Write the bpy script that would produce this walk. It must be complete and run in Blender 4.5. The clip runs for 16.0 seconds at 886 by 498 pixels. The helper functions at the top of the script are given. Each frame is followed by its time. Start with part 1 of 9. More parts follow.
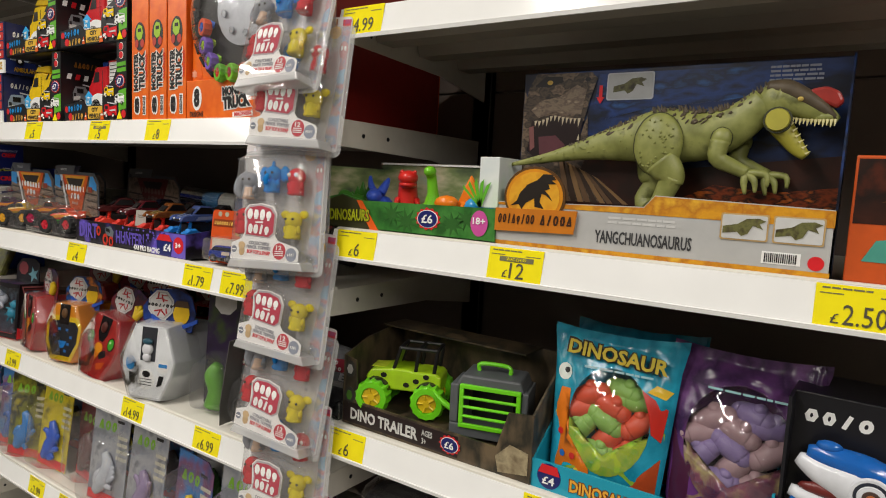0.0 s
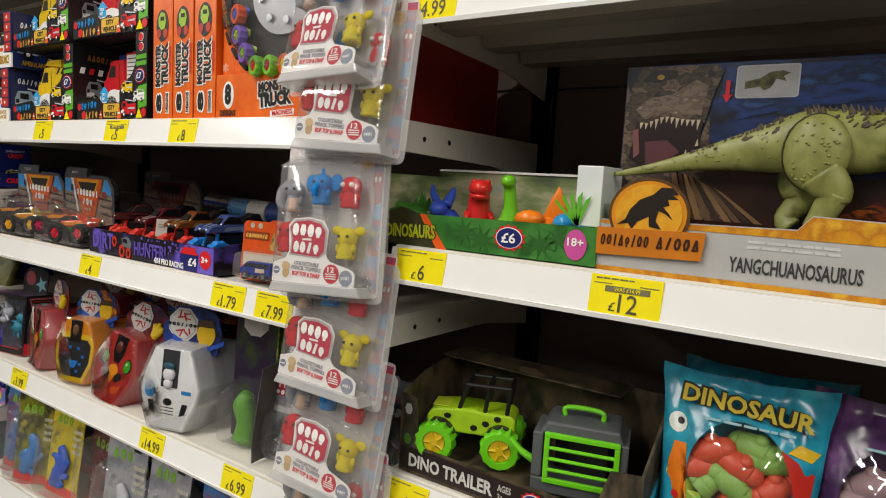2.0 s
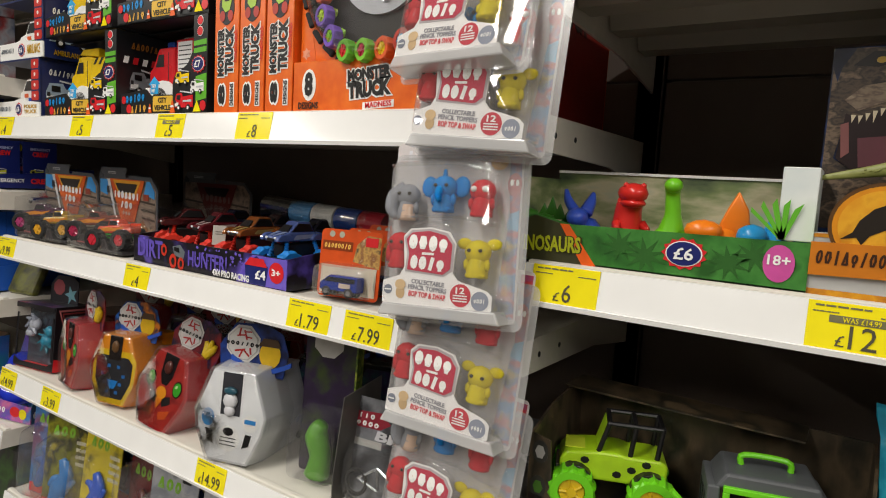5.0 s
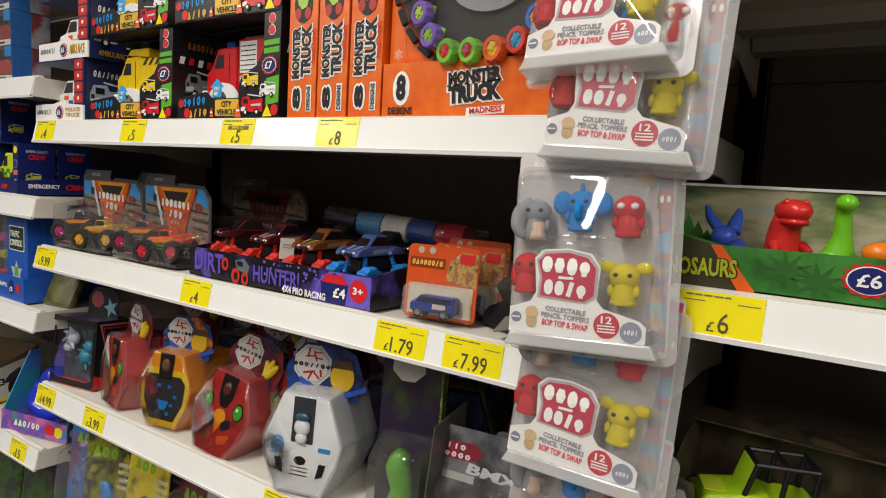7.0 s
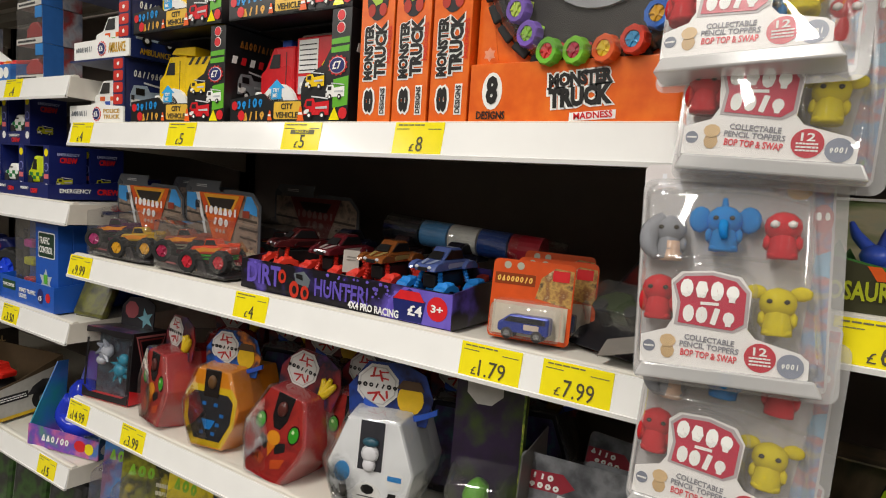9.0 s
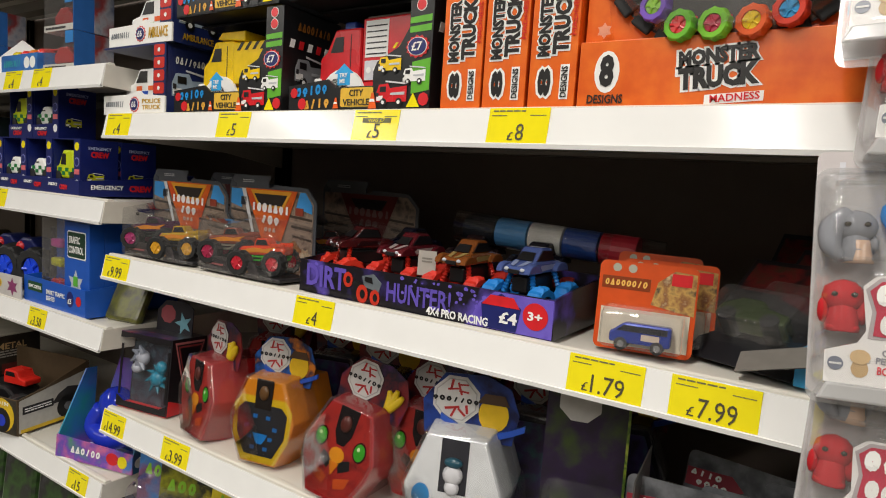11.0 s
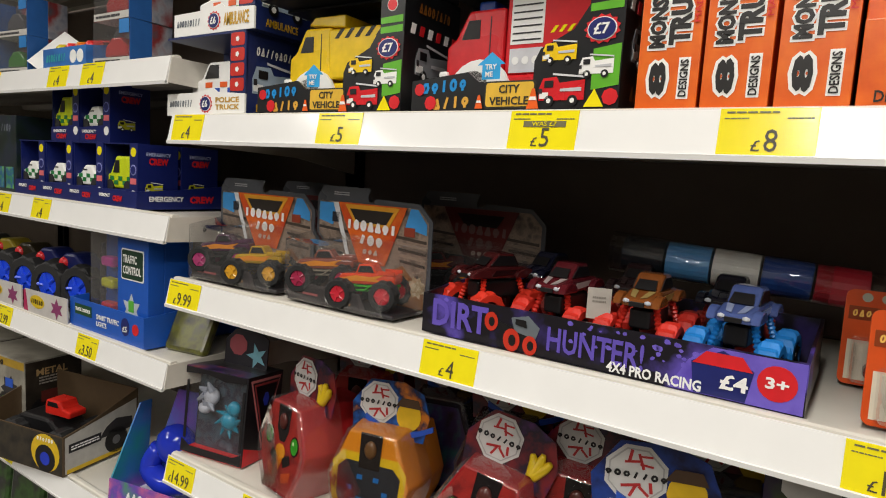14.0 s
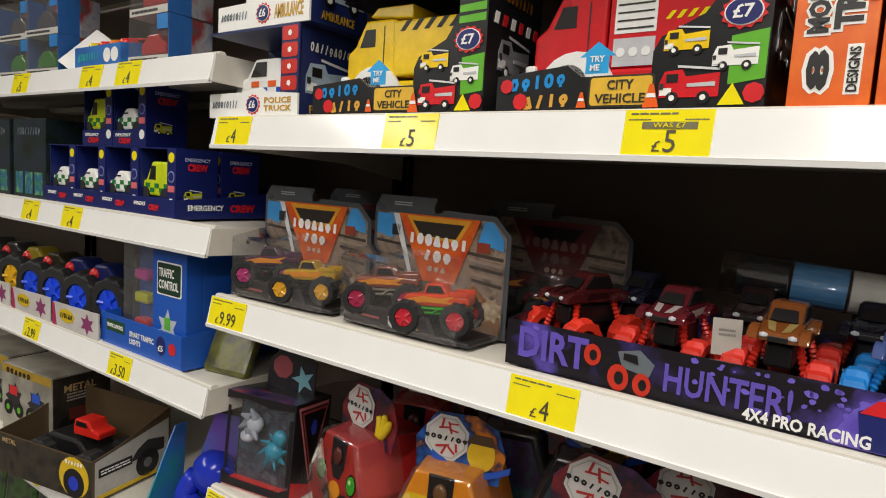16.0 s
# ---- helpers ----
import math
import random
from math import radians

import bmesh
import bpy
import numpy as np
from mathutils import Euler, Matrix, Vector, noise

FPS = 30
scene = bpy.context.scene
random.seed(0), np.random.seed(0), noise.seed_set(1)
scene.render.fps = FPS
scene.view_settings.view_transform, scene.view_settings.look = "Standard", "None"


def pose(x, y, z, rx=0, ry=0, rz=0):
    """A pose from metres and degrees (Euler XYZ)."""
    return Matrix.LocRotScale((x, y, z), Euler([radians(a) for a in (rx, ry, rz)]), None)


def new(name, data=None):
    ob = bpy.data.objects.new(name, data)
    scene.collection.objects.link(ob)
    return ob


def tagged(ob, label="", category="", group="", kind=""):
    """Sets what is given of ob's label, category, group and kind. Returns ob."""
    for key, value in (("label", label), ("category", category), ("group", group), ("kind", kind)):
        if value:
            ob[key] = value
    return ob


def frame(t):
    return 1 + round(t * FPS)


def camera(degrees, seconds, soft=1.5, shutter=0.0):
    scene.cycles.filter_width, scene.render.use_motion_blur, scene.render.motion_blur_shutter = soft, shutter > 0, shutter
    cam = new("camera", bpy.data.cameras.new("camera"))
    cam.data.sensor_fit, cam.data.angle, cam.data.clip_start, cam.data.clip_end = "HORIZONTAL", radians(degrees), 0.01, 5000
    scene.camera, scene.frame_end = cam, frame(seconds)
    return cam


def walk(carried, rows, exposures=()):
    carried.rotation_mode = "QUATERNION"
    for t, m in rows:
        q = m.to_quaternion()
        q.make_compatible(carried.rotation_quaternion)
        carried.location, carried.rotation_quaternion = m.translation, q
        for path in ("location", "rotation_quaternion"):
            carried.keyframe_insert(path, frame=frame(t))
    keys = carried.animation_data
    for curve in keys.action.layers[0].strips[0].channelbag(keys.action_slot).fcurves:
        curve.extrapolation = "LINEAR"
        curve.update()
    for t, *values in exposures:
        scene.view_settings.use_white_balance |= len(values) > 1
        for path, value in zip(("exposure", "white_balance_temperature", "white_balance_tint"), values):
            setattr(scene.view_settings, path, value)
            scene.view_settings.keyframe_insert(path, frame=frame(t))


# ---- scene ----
cam = camera(70.9, 16.0, soft=1.05)
PATH = [
    (0.0, 1.8723, -0.6734, 1.3153, 83.97, -2.94, 33.23),
    (0.5, 1.8320, -0.6561, 1.3175, 83.87, -2.98, 33.40),
    (1.0, 1.7928, -0.6403, 1.3197, 83.83, -3.00, 33.52),
    (1.5, 1.7574, -0.6275, 1.3226, 83.86, -3.10, 33.54),
    (2.0, 1.7251, -0.6156, 1.3258, 83.84, -3.17, 33.60),
    (2.5, 1.6939, -0.6071, 1.3261, 83.84, -3.23, 33.64),
    (3.0, 1.6624, -0.6019, 1.3237, 83.84, -3.23, 33.62),
    (3.5, 1.6314, -0.5990, 1.3226, 83.79, -3.22, 33.58),
    (4.0, 1.5992, -0.5978, 1.3210, 83.81, -3.26, 33.47),
    (6.5, 1.4180, -0.6094, 1.3209, 83.91, -3.29, 33.20),
    (7.0, 1.3822, -0.6136, 1.3267, 83.98, -3.39, 33.18),
    (7.5, 1.3509, -0.6174, 1.3304, 84.14, -3.53, 33.14),
    (8.0, 1.3191, -0.6215, 1.3307, 84.18, -3.61, 33.08),
    (8.5, 1.2876, -0.6231, 1.3300, 84.17, -3.64, 33.07),
    (9.0, 1.2575, -0.6225, 1.3299, 84.15, -3.67, 33.04),
    (11.5, 1.0842, -0.6118, 1.3134, 84.07, -3.65, 33.06),
    (12.0, 1.0433, -0.6062, 1.3129, 83.93, -3.56, 33.16),
    (12.5, 1.0001, -0.5987, 1.3151, 83.81, -3.52, 33.27),
    (13.0, 0.9581, -0.5901, 1.3195, 83.73, -3.52, 33.42),
    (13.5, 0.9222, -0.5806, 1.3245, 83.70, -3.49, 33.74),
    (14.0, 0.8870, -0.5687, 1.3303, 83.65, -3.49, 33.98),
    (14.5, 0.8547, -0.5566, 1.3347, 83.59, -3.46, 34.41),
    (15.0, 0.8273, -0.5457, 1.3384, 83.59, -3.44, 34.85),
    (15.5, 0.8027, -0.5383, 1.3374, 83.74, -3.52, 35.21),
    (16.0, 0.7746, -0.5332, 1.3321, 83.90, -3.55, 35.48),
]
walk(cam, [(t, pose(x, y, z, rx, ry, rz)) for t, x, y, z, rx, ry, rz in PATH])

# world: the shop is indoors, only a little light leaks round its walls
scene.world = bpy.data.worlds.new("world")
scene.world.use_nodes = True
scene.world.node_tree.nodes["Background"].inputs[0].default_value = (0.9, 0.95, 1.0, 1)
scene.world.node_tree.nodes["Background"].inputs[1].default_value = 0.05
scene.view_settings.exposure = 0.0
LAMP_POWER = 23.6

# ---------------------------------------------------------------- materials
def lin(hexa):
    v = [int(hexa[i:i + 2], 16) / 255 for i in (0, 2, 4)]
    return tuple(a / 12.92 if a <= 0.04045 else ((a + 0.055) / 1.055) ** 2.4 for a in v) + (1,)


MATS = {}


def paint(hexa, rough=0.38, metal=0.0, vary=0.12, scale=60.0, bump=0.05, spec=0.5, sheer=0.0, spread=False):
    """A solid surface with fine grain and slight uneven colour. sheer: share of light that passes through."""
    key = (hexa, rough, metal, vary, scale, bump, spec, sheer)
    if key in MATS:
        return MATS[key]
    m = bpy.data.materials.new("surface_" + hexa)
    m.use_nodes = True
    nt = m.node_tree
    b = nt.nodes["Principled BSDF"]
    tc = nt.nodes.new("ShaderNodeTexCoord")
    n1 = nt.nodes.new("ShaderNodeTexNoise")
    n1.inputs["Scale"].default_value, n1.inputs["Detail"].default_value = scale, 6
    n2 = nt.nodes.new("ShaderNodeTexNoise")
    n2.inputs["Scale"].default_value, n2.inputs["Detail"].default_value = scale / 9, 3
    add = nt.nodes.new("ShaderNodeMath")
    ramp = nt.nodes.new("ShaderNodeMapRange")
    ramp.inputs[1].default_value, ramp.inputs[2].default_value = 0.7, 1.3
    ramp.inputs[3].default_value, ramp.inputs[4].default_value = 1 - vary, 1 + vary
    mul = nt.nodes.new("ShaderNodeVectorMath")
    mul.operation = "SCALE"
    mul.inputs[0].default_value = lin(hexa)[:3]
    bp = nt.nodes.new("ShaderNodeBump")
    bp.inputs["Strength"].default_value, bp.inputs["Distance"].default_value = bump, 0.002
    for n in (n1, n2):
        nt.links.new(tc.outputs["Object"], n.inputs["Vector"])
    nt.links.new(n1.outputs["Fac"], add.inputs[0])
    nt.links.new(n2.outputs["Fac"], add.inputs[1])
    nt.links.new(add.outputs[0], ramp.inputs[0])
    nt.links.new(ramp.outputs[0], mul.inputs["Scale"])
    nt.links.new(mul.outputs[0], b.inputs["Base Color"])
    nt.links.new(n1.outputs["Fac"], bp.inputs["Height"])
    nt.links.new(bp.outputs[0], b.inputs["Normal"])
    rr = nt.nodes.new("ShaderNodeMapRange")
    rr.inputs[3].default_value, rr.inputs[4].default_value = max(0.02, rough - 0.08), rough + 0.08
    nt.links.new(n2.outputs["Fac"], rr.inputs[0])
    nt.links.new(rr.outputs[0], b.inputs["Roughness"])
    b.inputs["Metallic"].default_value, b.inputs["Specular IOR Level"].default_value = metal, spec
    if sheer:
        b.inputs["Transmission Weight"].default_value = sheer
        b.inputs["IOR"].default_value = 1.15
    MATS[key] = m
    return m


def picture(stops, scale=14.0, rough=0.3, kind="noise", stretch=(1, 1, 1), key=None, detail=6.0):
    """A printed picture whose colours run through the stops by a noise or cell pattern."""
    key = ("pic", tuple(stops), scale, kind, stretch)
    if key in MATS:
        return MATS[key]
    m = bpy.data.materials.new("print_" + stops[0])
    m.use_nodes = True
    nt = m.node_tree
    b = nt.nodes["Principled BSDF"]
    tc, mp = nt.nodes.new("ShaderNodeTexCoord"), nt.nodes.new("ShaderNodeMapping")
    mp.inputs["Scale"].default_value = stretch
    if kind == "cells":
        n = nt.nodes.new("ShaderNodeTexVoronoi")
        out = n.outputs["Distance"]
    else:
        n = nt.nodes.new("ShaderNodeTexNoise")
        n.inputs["Detail"].default_value = detail
        out = n.outputs["Fac"]
    n.inputs["Scale"].default_value = scale
    r = nt.nodes.new("ShaderNodeValToRGB")
    lo, hi = (0.05, 0.75) if kind == "cells" else (0.32, 0.68)
    while len(r.color_ramp.elements) < len(stops):
        r.color_ramp.elements.new(0.5)
    for i, s in enumerate(stops):
        r.color_ramp.elements[i].position = lo + (hi - lo) * i / (len(stops) - 1)
        r.color_ramp.elements[i].color = lin(s)
    nt.links.new(tc.outputs["Object"], mp.inputs[0])
    nt.links.new(mp.outputs[0], n.inputs["Vector"])
    nt.links.new(out, r.inputs[0])
    nt.links.new(r.outputs[0], b.inputs["Base Color"])
    b.inputs["Roughness"].default_value = rough
    MATS[key] = m
    return m


def film(name, tint="ffffff", gloss=1.0, rough=0.045, haze=0.0, wrinkle=0.3, size=24.0):
    """Clear packaging plastic: it lets light straight through and mirrors by its angle; haze: milky share."""
    if name in MATS:
        return MATS[name]
    m = bpy.data.materials.new(name)
    m.use_nodes = True
    nt = m.node_tree
    nt.nodes.clear()
    out, mix = nt.nodes.new("ShaderNodeOutputMaterial"), nt.nodes.new("ShaderNodeMixShader")
    clear, shine = nt.nodes.new("ShaderNodeBsdfTransparent"), nt.nodes.new("ShaderNodeBsdfGlossy")
    clear.inputs[0].default_value = lin(tint)
    shine.inputs["Roughness"].default_value = rough
    fr, pw, gain = nt.nodes.new("ShaderNodeLayerWeight"), nt.nodes.new("ShaderNodeMath"), nt.nodes.new("ShaderNodeMath")
    pw.operation, pw.inputs[1].default_value = "POWER", 4.0
    gain.operation, gain.use_clamp = "MULTIPLY_ADD", True
    gain.inputs[1].default_value, gain.inputs[2].default_value = 0.75 * gloss, 0.085 * gloss
    tc, n, bp = nt.nodes.new("ShaderNodeTexCoord"), nt.nodes.new("ShaderNodeTexNoise"), nt.nodes.new("ShaderNodeBump")
    n.inputs["Scale"].default_value, n.inputs["Detail"].default_value = size, 3
    bp.inputs["Strength"].default_value, bp.inputs["Distance"].default_value = wrinkle, 0.01
    nt.links.new(tc.outputs["Object"], n.inputs["Vector"])
    nt.links.new(n.outputs["Fac"], bp.inputs["Height"])
    nt.links.new(bp.outputs[0], shine.inputs["Normal"])
    nt.links.new(bp.outputs[0], fr.inputs["Normal"])
    nt.links.new(fr.outputs["Facing"], pw.inputs[0])
    nt.links.new(pw.outputs[0], gain.inputs[0])
    nt.links.new(gain.outputs[0], mix.inputs[0])
    nt.links.new(shine.outputs[0], mix.inputs[2])
    if haze:
        milk, mix2 = nt.nodes.new("ShaderNodeBsdfDiffuse"), nt.nodes.new("ShaderNodeMixShader")
        milk.inputs[0].default_value = (0.8, 0.8, 0.8, 1)
        mix2.inputs[0].default_value = haze
        nt.links.new(clear.outputs[0], mix2.inputs[1])
        nt.links.new(milk.outputs[0], mix2.inputs[2])
        nt.links.new(mix2.outputs[0], mix.inputs[1])
    else:
        nt.links.new(clear.outputs[0], mix.inputs[1])
    nt.links.new(mix.outputs[0], out.inputs[0])
    MATS[name] = m
    return m


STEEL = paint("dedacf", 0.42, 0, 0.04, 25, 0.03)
# greyer than the shelves' cream: underside shade put into the rib colour
SHADED_RIBS = paint("958f84", 0.5, 0, 0.06, 25, 0.03)
STRIP = paint("eeeeec", 0.14, 0, 0.03, 18, 0.02)
BACK = paint("6c6058", 0.6, 0, 0.08, 20, 0.05)
BLACK = paint("141315", 0.4)
DARK = paint("2a282b", 0.45)
WHITE = paint("f1f1ee", 0.4, 0, 0.04)
YELLOW = paint("f2e21a", 0.17, 0, 0.05, 40, 0.02)
INK = paint("2b2a1e", 0.5)
GREYINK = paint("6a6542", 0.5)
TICKET_INK = paint("454029", 0.5)
RED = paint("d3232a", 0.32)
BLUE = paint("2050b8", 0.32)
NAVY = paint("1c2468", 0.34)
ORANGE = paint("e8601c", 0.34)
GREEN = paint("5fae2a", 0.34)
RUBBER = paint("1b1b1c", 0.7, 0, 0.2, 90, 0.3)
CHROME = paint("c9cdd2", 0.18, 0.9)
PVC = film("clear_blister", gloss=1.15, haze=0.035)
PVC_MILKY = film("milky_blister", gloss=1.3, haze=0.3, rough=0.1, wrinkle=0.35, size=22)
WRAP = film("thin_wrap", gloss=1.6, wrinkle=0.8, size=16)

# ---------------------------------------------------------------- mesh kit
FRONT = Matrix(((1, 0, 0, 0), (0, 0, -1, 0), (0, 1, 0, 0), (0, 0, 0, 1)))
RIGHT = Matrix(((0, 0, 1, 0), (1, 0, 0, 0), (0, 1, 0, 0), (0, 0, 0, 1)))
LEFT = Matrix(((0, 0, -1, 0), (-1, 0, 0, 0), (0, 1, 0, 0), (0, 0, 0, 1)))
TOP = Matrix.Identity(4)
SKIN = 0.0006


def at(face, x=0.0, y=0.0, z=0.0):
    return Matrix.Translation((x, y, z)) @ face


def part(name, bm, material, parent=None, label="", smooth=False):
    me = bpy.data.meshes.new(name)
    bm.to_mesh(me)
    bm.free()
    if smooth:
        for f in me.polygons:
            f.use_smooth = True
    me.materials.append(material)
    ob = new(name, me)
    if parent is not None:
        ob.parent = parent
    return tagged(ob, label)


def thing(name, label, category, m, group="", kind=""):
    ob = new(name)
    ob.empty_display_size = 0.02
    ob.matrix_basis = m
    return tagged(ob, label, category, group, kind)


def block(x0, x1, y0, y1, z0, z1, bevel=0.0, bm=None):
    own = bmesh.new()
    bmesh.ops.create_cube(own, size=1)
    for v in own.verts:
        v.co = ((x0 + x1) / 2 + v.co.x * (x1 - x0), (y0 + y1) / 2 + v.co.y * (y1 - y0), (z0 + z1) / 2 + v.co.z * (z1 - z0))
    if bevel:
        bmesh.ops.bevel(own, geom=own.edges[:], offset=bevel, segments=2, affect="EDGES", profile=0.5)
    return own if bm is None else join(bm, own)


def join(bm, other):
    me = bpy.data.meshes.new("t")
    other.to_mesh(me)
    other.free()
    bm.from_mesh(me)
    bpy.data.meshes.remove(me)
    return bm


def prism(pts, depth, m=Matrix.Identity(4), bevel=0.0, bm=None):
    """The outline pts (u, v), from n = 0 to n = depth, carried by m."""
    own = bmesh.new()
    low = [own.verts.new((u, v, 0)) for u, v in pts]
    f = own.faces.new(low)
    r = bmesh.ops.extrude_face_region(own, geom=[f])
    for v in r["geom"]:
        if isinstance(v, bmesh.types.BMVert):
            v.co.z += depth
    bmesh.ops.recalc_face_normals(own, faces=own.faces[:])
    if bevel:
        bmesh.ops.bevel(own, geom=own.edges[:], offset=bevel, segments=2, affect="EDGES", profile=0.5)
    own.transform(m)
    return own if bm is None else join(bm, own)


def ball(c, r, bm=None, sub=2):
    own = bmesh.new()
    bmesh.ops.create_icosphere(own, subdivisions=sub, radius=1)
    r = r if isinstance(r, tuple) else (r, r, r)
    own.transform(Matrix.Translation(c) @ Matrix.Diagonal((*r, 1)))
    return own if bm is None else join(bm, own)


def rod(a, b, r, bm=None, seg=12, r2=None):
    own = bmesh.new()
    a, b = Vector(a), Vector(b)
    bmesh.ops.create_cone(own, cap_ends=True, segments=seg, radius1=r, radius2=r if r2 is None else r2, depth=(b - a).length)
    own.transform(Matrix.Translation((a + b) / 2) @ (b - a).to_track_quat("Z", "Y").to_matrix().to_4x4())
    return own if bm is None else join(bm, own)


def tube(pts, radii, bm=None, seg=12, flat=1.0):
    """A tapering limb through pts with the radii; flat squeezes it sideways (along y)."""
    own = bmesh.new()
    P, R = [], []
    n = len(pts)
    for i in range(n - 1):
        p0, p1, p2, p3 = (Vector(pts[max(0, min(n - 1, k))]) for k in (i - 1, i, i + 1, i + 2))
        for s in range(4):
            t = s / 4
            P.append(0.5 * (2 * p1 + (p2 - p0) * t + (2 * p0 - 5 * p1 + 4 * p2 - p3) * t * t + (3 * p1 - p0 - 3 * p2 + p3) * t ** 3))
            R.append(radii[i] * (1 - t) + radii[i + 1] * t)
    P.append(Vector(pts[-1]))
    R.append(radii[-1])
    rings = []
    for i, p in enumerate(P):
        d = (P[min(i + 1, len(P) - 1)] - P[max(i - 1, 0)]).normalized()
        side = d.cross(Vector((0, 1, 0)))
        side = side.normalized() if side.length > 0.01 else Vector((1, 0, 0))
        up = d.cross(side).normalized()
        rings.append([own.verts.new(p + (side * math.cos(a) + up * math.sin(a) * flat) * R[i]) for a in (2 * math.pi * k / seg for k in range(seg))])
    for a, b in zip(rings, rings[1:]):
        for k in range(seg):
            own.faces.new((a[k], a[(k + 1) % seg], b[(k + 1) % seg], b[k]))
    own.faces.new(rings[0])
    own.faces.new(rings[-1])
    bmesh.ops.recalc_face_normals(own, faces=own.faces[:])
    return own if bm is None else join(bm, own)


def shell(low, high, m=Matrix.Identity(4), steps=1, closed=True, bulge=0.0):
    """A blister: the ring low (u, v) at n = 0 joined to the ring high (u, v, n); the top is closed."""
    own = bmesh.new()
    a = [own.verts.new((u, v, 0)) for u, v in low]
    b = [own.verts.new(p) for p in high]
    k = len(low)
    for i in range(k):
        own.faces.new((a[i], a[(i + 1) % k], b[(i + 1) % k], b[i]))
    if closed:
        top = own.faces.new(b)
        bmesh.ops.bevel(own, geom=[e for e in top.edges], offset=0.004, segments=3, affect="EDGES", profile=0.5)
    own.transform(m)
    return own


def rect(u, v, w, h):
    return [(u - w / 2, v - h / 2), (u + w / 2, v - h / 2), (u + w / 2, v + h / 2), (u - w / 2, v + h / 2)]


def ngon(u, v, rx, ry=None, n=20, turn=0.0):
    ry = rx if ry is None else ry
    return [(u + rx * math.cos(turn + 2 * math.pi * i / n), v + ry * math.sin(turn + 2 * math.pi * i / n)) for i in range(n)]


def star(u, v, r1, r2, n=14, ax=1.0):
    return [(u + ax * (r1 if i % 2 else r2) * math.cos(math.pi * i / n), v + (r1 if i % 2 else r2) * math.sin(math.pi * i / n)) for i in range(2 * n)]


def rounded(u, v, w, h, r, k=4):
    out = []
    for cx, cy, a in ((1, 1, 0), (-1, 1, 90), (-1, -1, 180), (1, -1, 270)):
        for i in range(k + 1):
            t = radians(a + 90 * i / k)
            out.append((u + cx * (w / 2 - r) + r * math.cos(t), v + cy * (h / 2 - r) + r * math.sin(t)))
    return out


def deco(parent, name, face, pts, material, level=1, label=""):
    """A flat printed or glued piece on a face; level: how many layers lie under it."""
    return part(name, prism(pts, SKIN * 0.6, face @ Matrix.Translation((0, 0, SKIN * (level - 1) + 0.0002))), material, parent, label)


LETTERS = {}


def letters(parent, face, words, u, v, w, h, material, level=2, turn=0.0, bold=0.02, name="lettering", slant=0.0):
    """Words fitted into a box w by h round (u, v)."""
    if not words.strip():
        return None
    key = (words, bold)
    if key not in LETTERS:
        c = bpy.data.curves.new("letters", "FONT")
        c.body, c.align_x, c.offset, c.extrude, c.resolution_u = words, "LEFT", bold, 0.01, 2
        ob = new("letters", c)
        bpy.context.view_layer.update()
        me = bpy.data.meshes.new_from_object(ob)
        bpy.data.objects.remove(ob)
        co = np.empty(len(me.vertices) * 3, "f")
        me.vertices.foreach_get("co", co)
        co = co.reshape(-1, 3)
        LETTERS[key] = me, co.min(0), co.max(0)
    me, lo, hi = LETTERS[key]
    bm = bmesh.new()
    bm.from_mesh(me)
    size = hi - lo
    bm.transform(face @ Matrix.Translation((u, v, SKIN * level)) @ pose(0, 0, 0, 0, 0, turn) @ Matrix(((1, slant, 0, 0), (0, 1, 0, 0), (0, 0, 1, 0), (0, 0, 0, 1)))
                 @ Matrix.Diagonal((w / size[0], h / size[1], SKIN * 30, 1)) @ Matrix.Translation((-(lo[0] + hi[0]) / 2, -(lo[1] + hi[1]) / 2, 0)))
    return tagged(part(name, bm, material, parent), "", "", "", "stuff")


def loop(rx, ry, n=12, a0=0.0, a1=360.0):
    return [(rx * math.cos(radians(a0 + (a1 - a0) * i / n)), ry * math.sin(radians(a0 + (a1 - a0) * i / n))) for i in range(n + 1)]


BRUSH = [[loop(0.34, 0.36)], [loop(0.34, 0.36)], [[(-0.16, -0.4), (0.16, 0.4)]], [[(0.0, -0.4), (0.0, 0.4)]], [loop(0.3, 0.22), [(0.0, -0.44), (0.0, -0.3)]],
         [[(-0.34, -0.34), (0.0, 0.36), (0.34, -0.34), (-0.34, -0.34)]], [loop(0.34, 0.36, 6)]]


def mark(parent, face, u, v, w, h, n, material, level=2, seed=1, turn=0.0, name="logo_shape", slant=0.1, wide=0.27):
    """A brand mark as a row of chunky abstract brush shapes."""
    rnd = random.Random(seed)
    bm = bmesh.new()
    step = w / n
    base = face @ Matrix.Translation((u, v, SKIN * (level - 1) + 0.0006)) @ pose(0, 0, 0, 0, 0, turn)
    lift = 0
    for i in range(n):
        x, hh, bw = -w / 2 + step * (i + 0.5), h * rnd.uniform(0.9, 1.0), step * rnd.uniform(0.86, 0.96)
        r = wide * min(bw, hh) / 2 * 1.1
        for line in rnd.choice(BRUSH):
            q = [Vector((x + a * (bw - 2 * r * 0.7) , b * (hh - 2 * r * 0.7))) for a, b in line]
            for p0, p1 in zip(q, q[1:]):
                d = (p1 - p0).normalized() * r
                k = Vector((-d.y, d.x))
                lift += 1
                quad = [p0 - d * 0.6 - k, p1 + d * 0.6 - k, p1 + d * 0.6 + k, p0 - d * 0.6 + k]
                bm.faces.new([bm.verts.new(base @ Vector((c.x + slant * c.y, c.y, 0.00001 * (lift % 9)))) for c in quad])
    return tagged(part(name, bm, material, parent), "", "", "", "stuff")


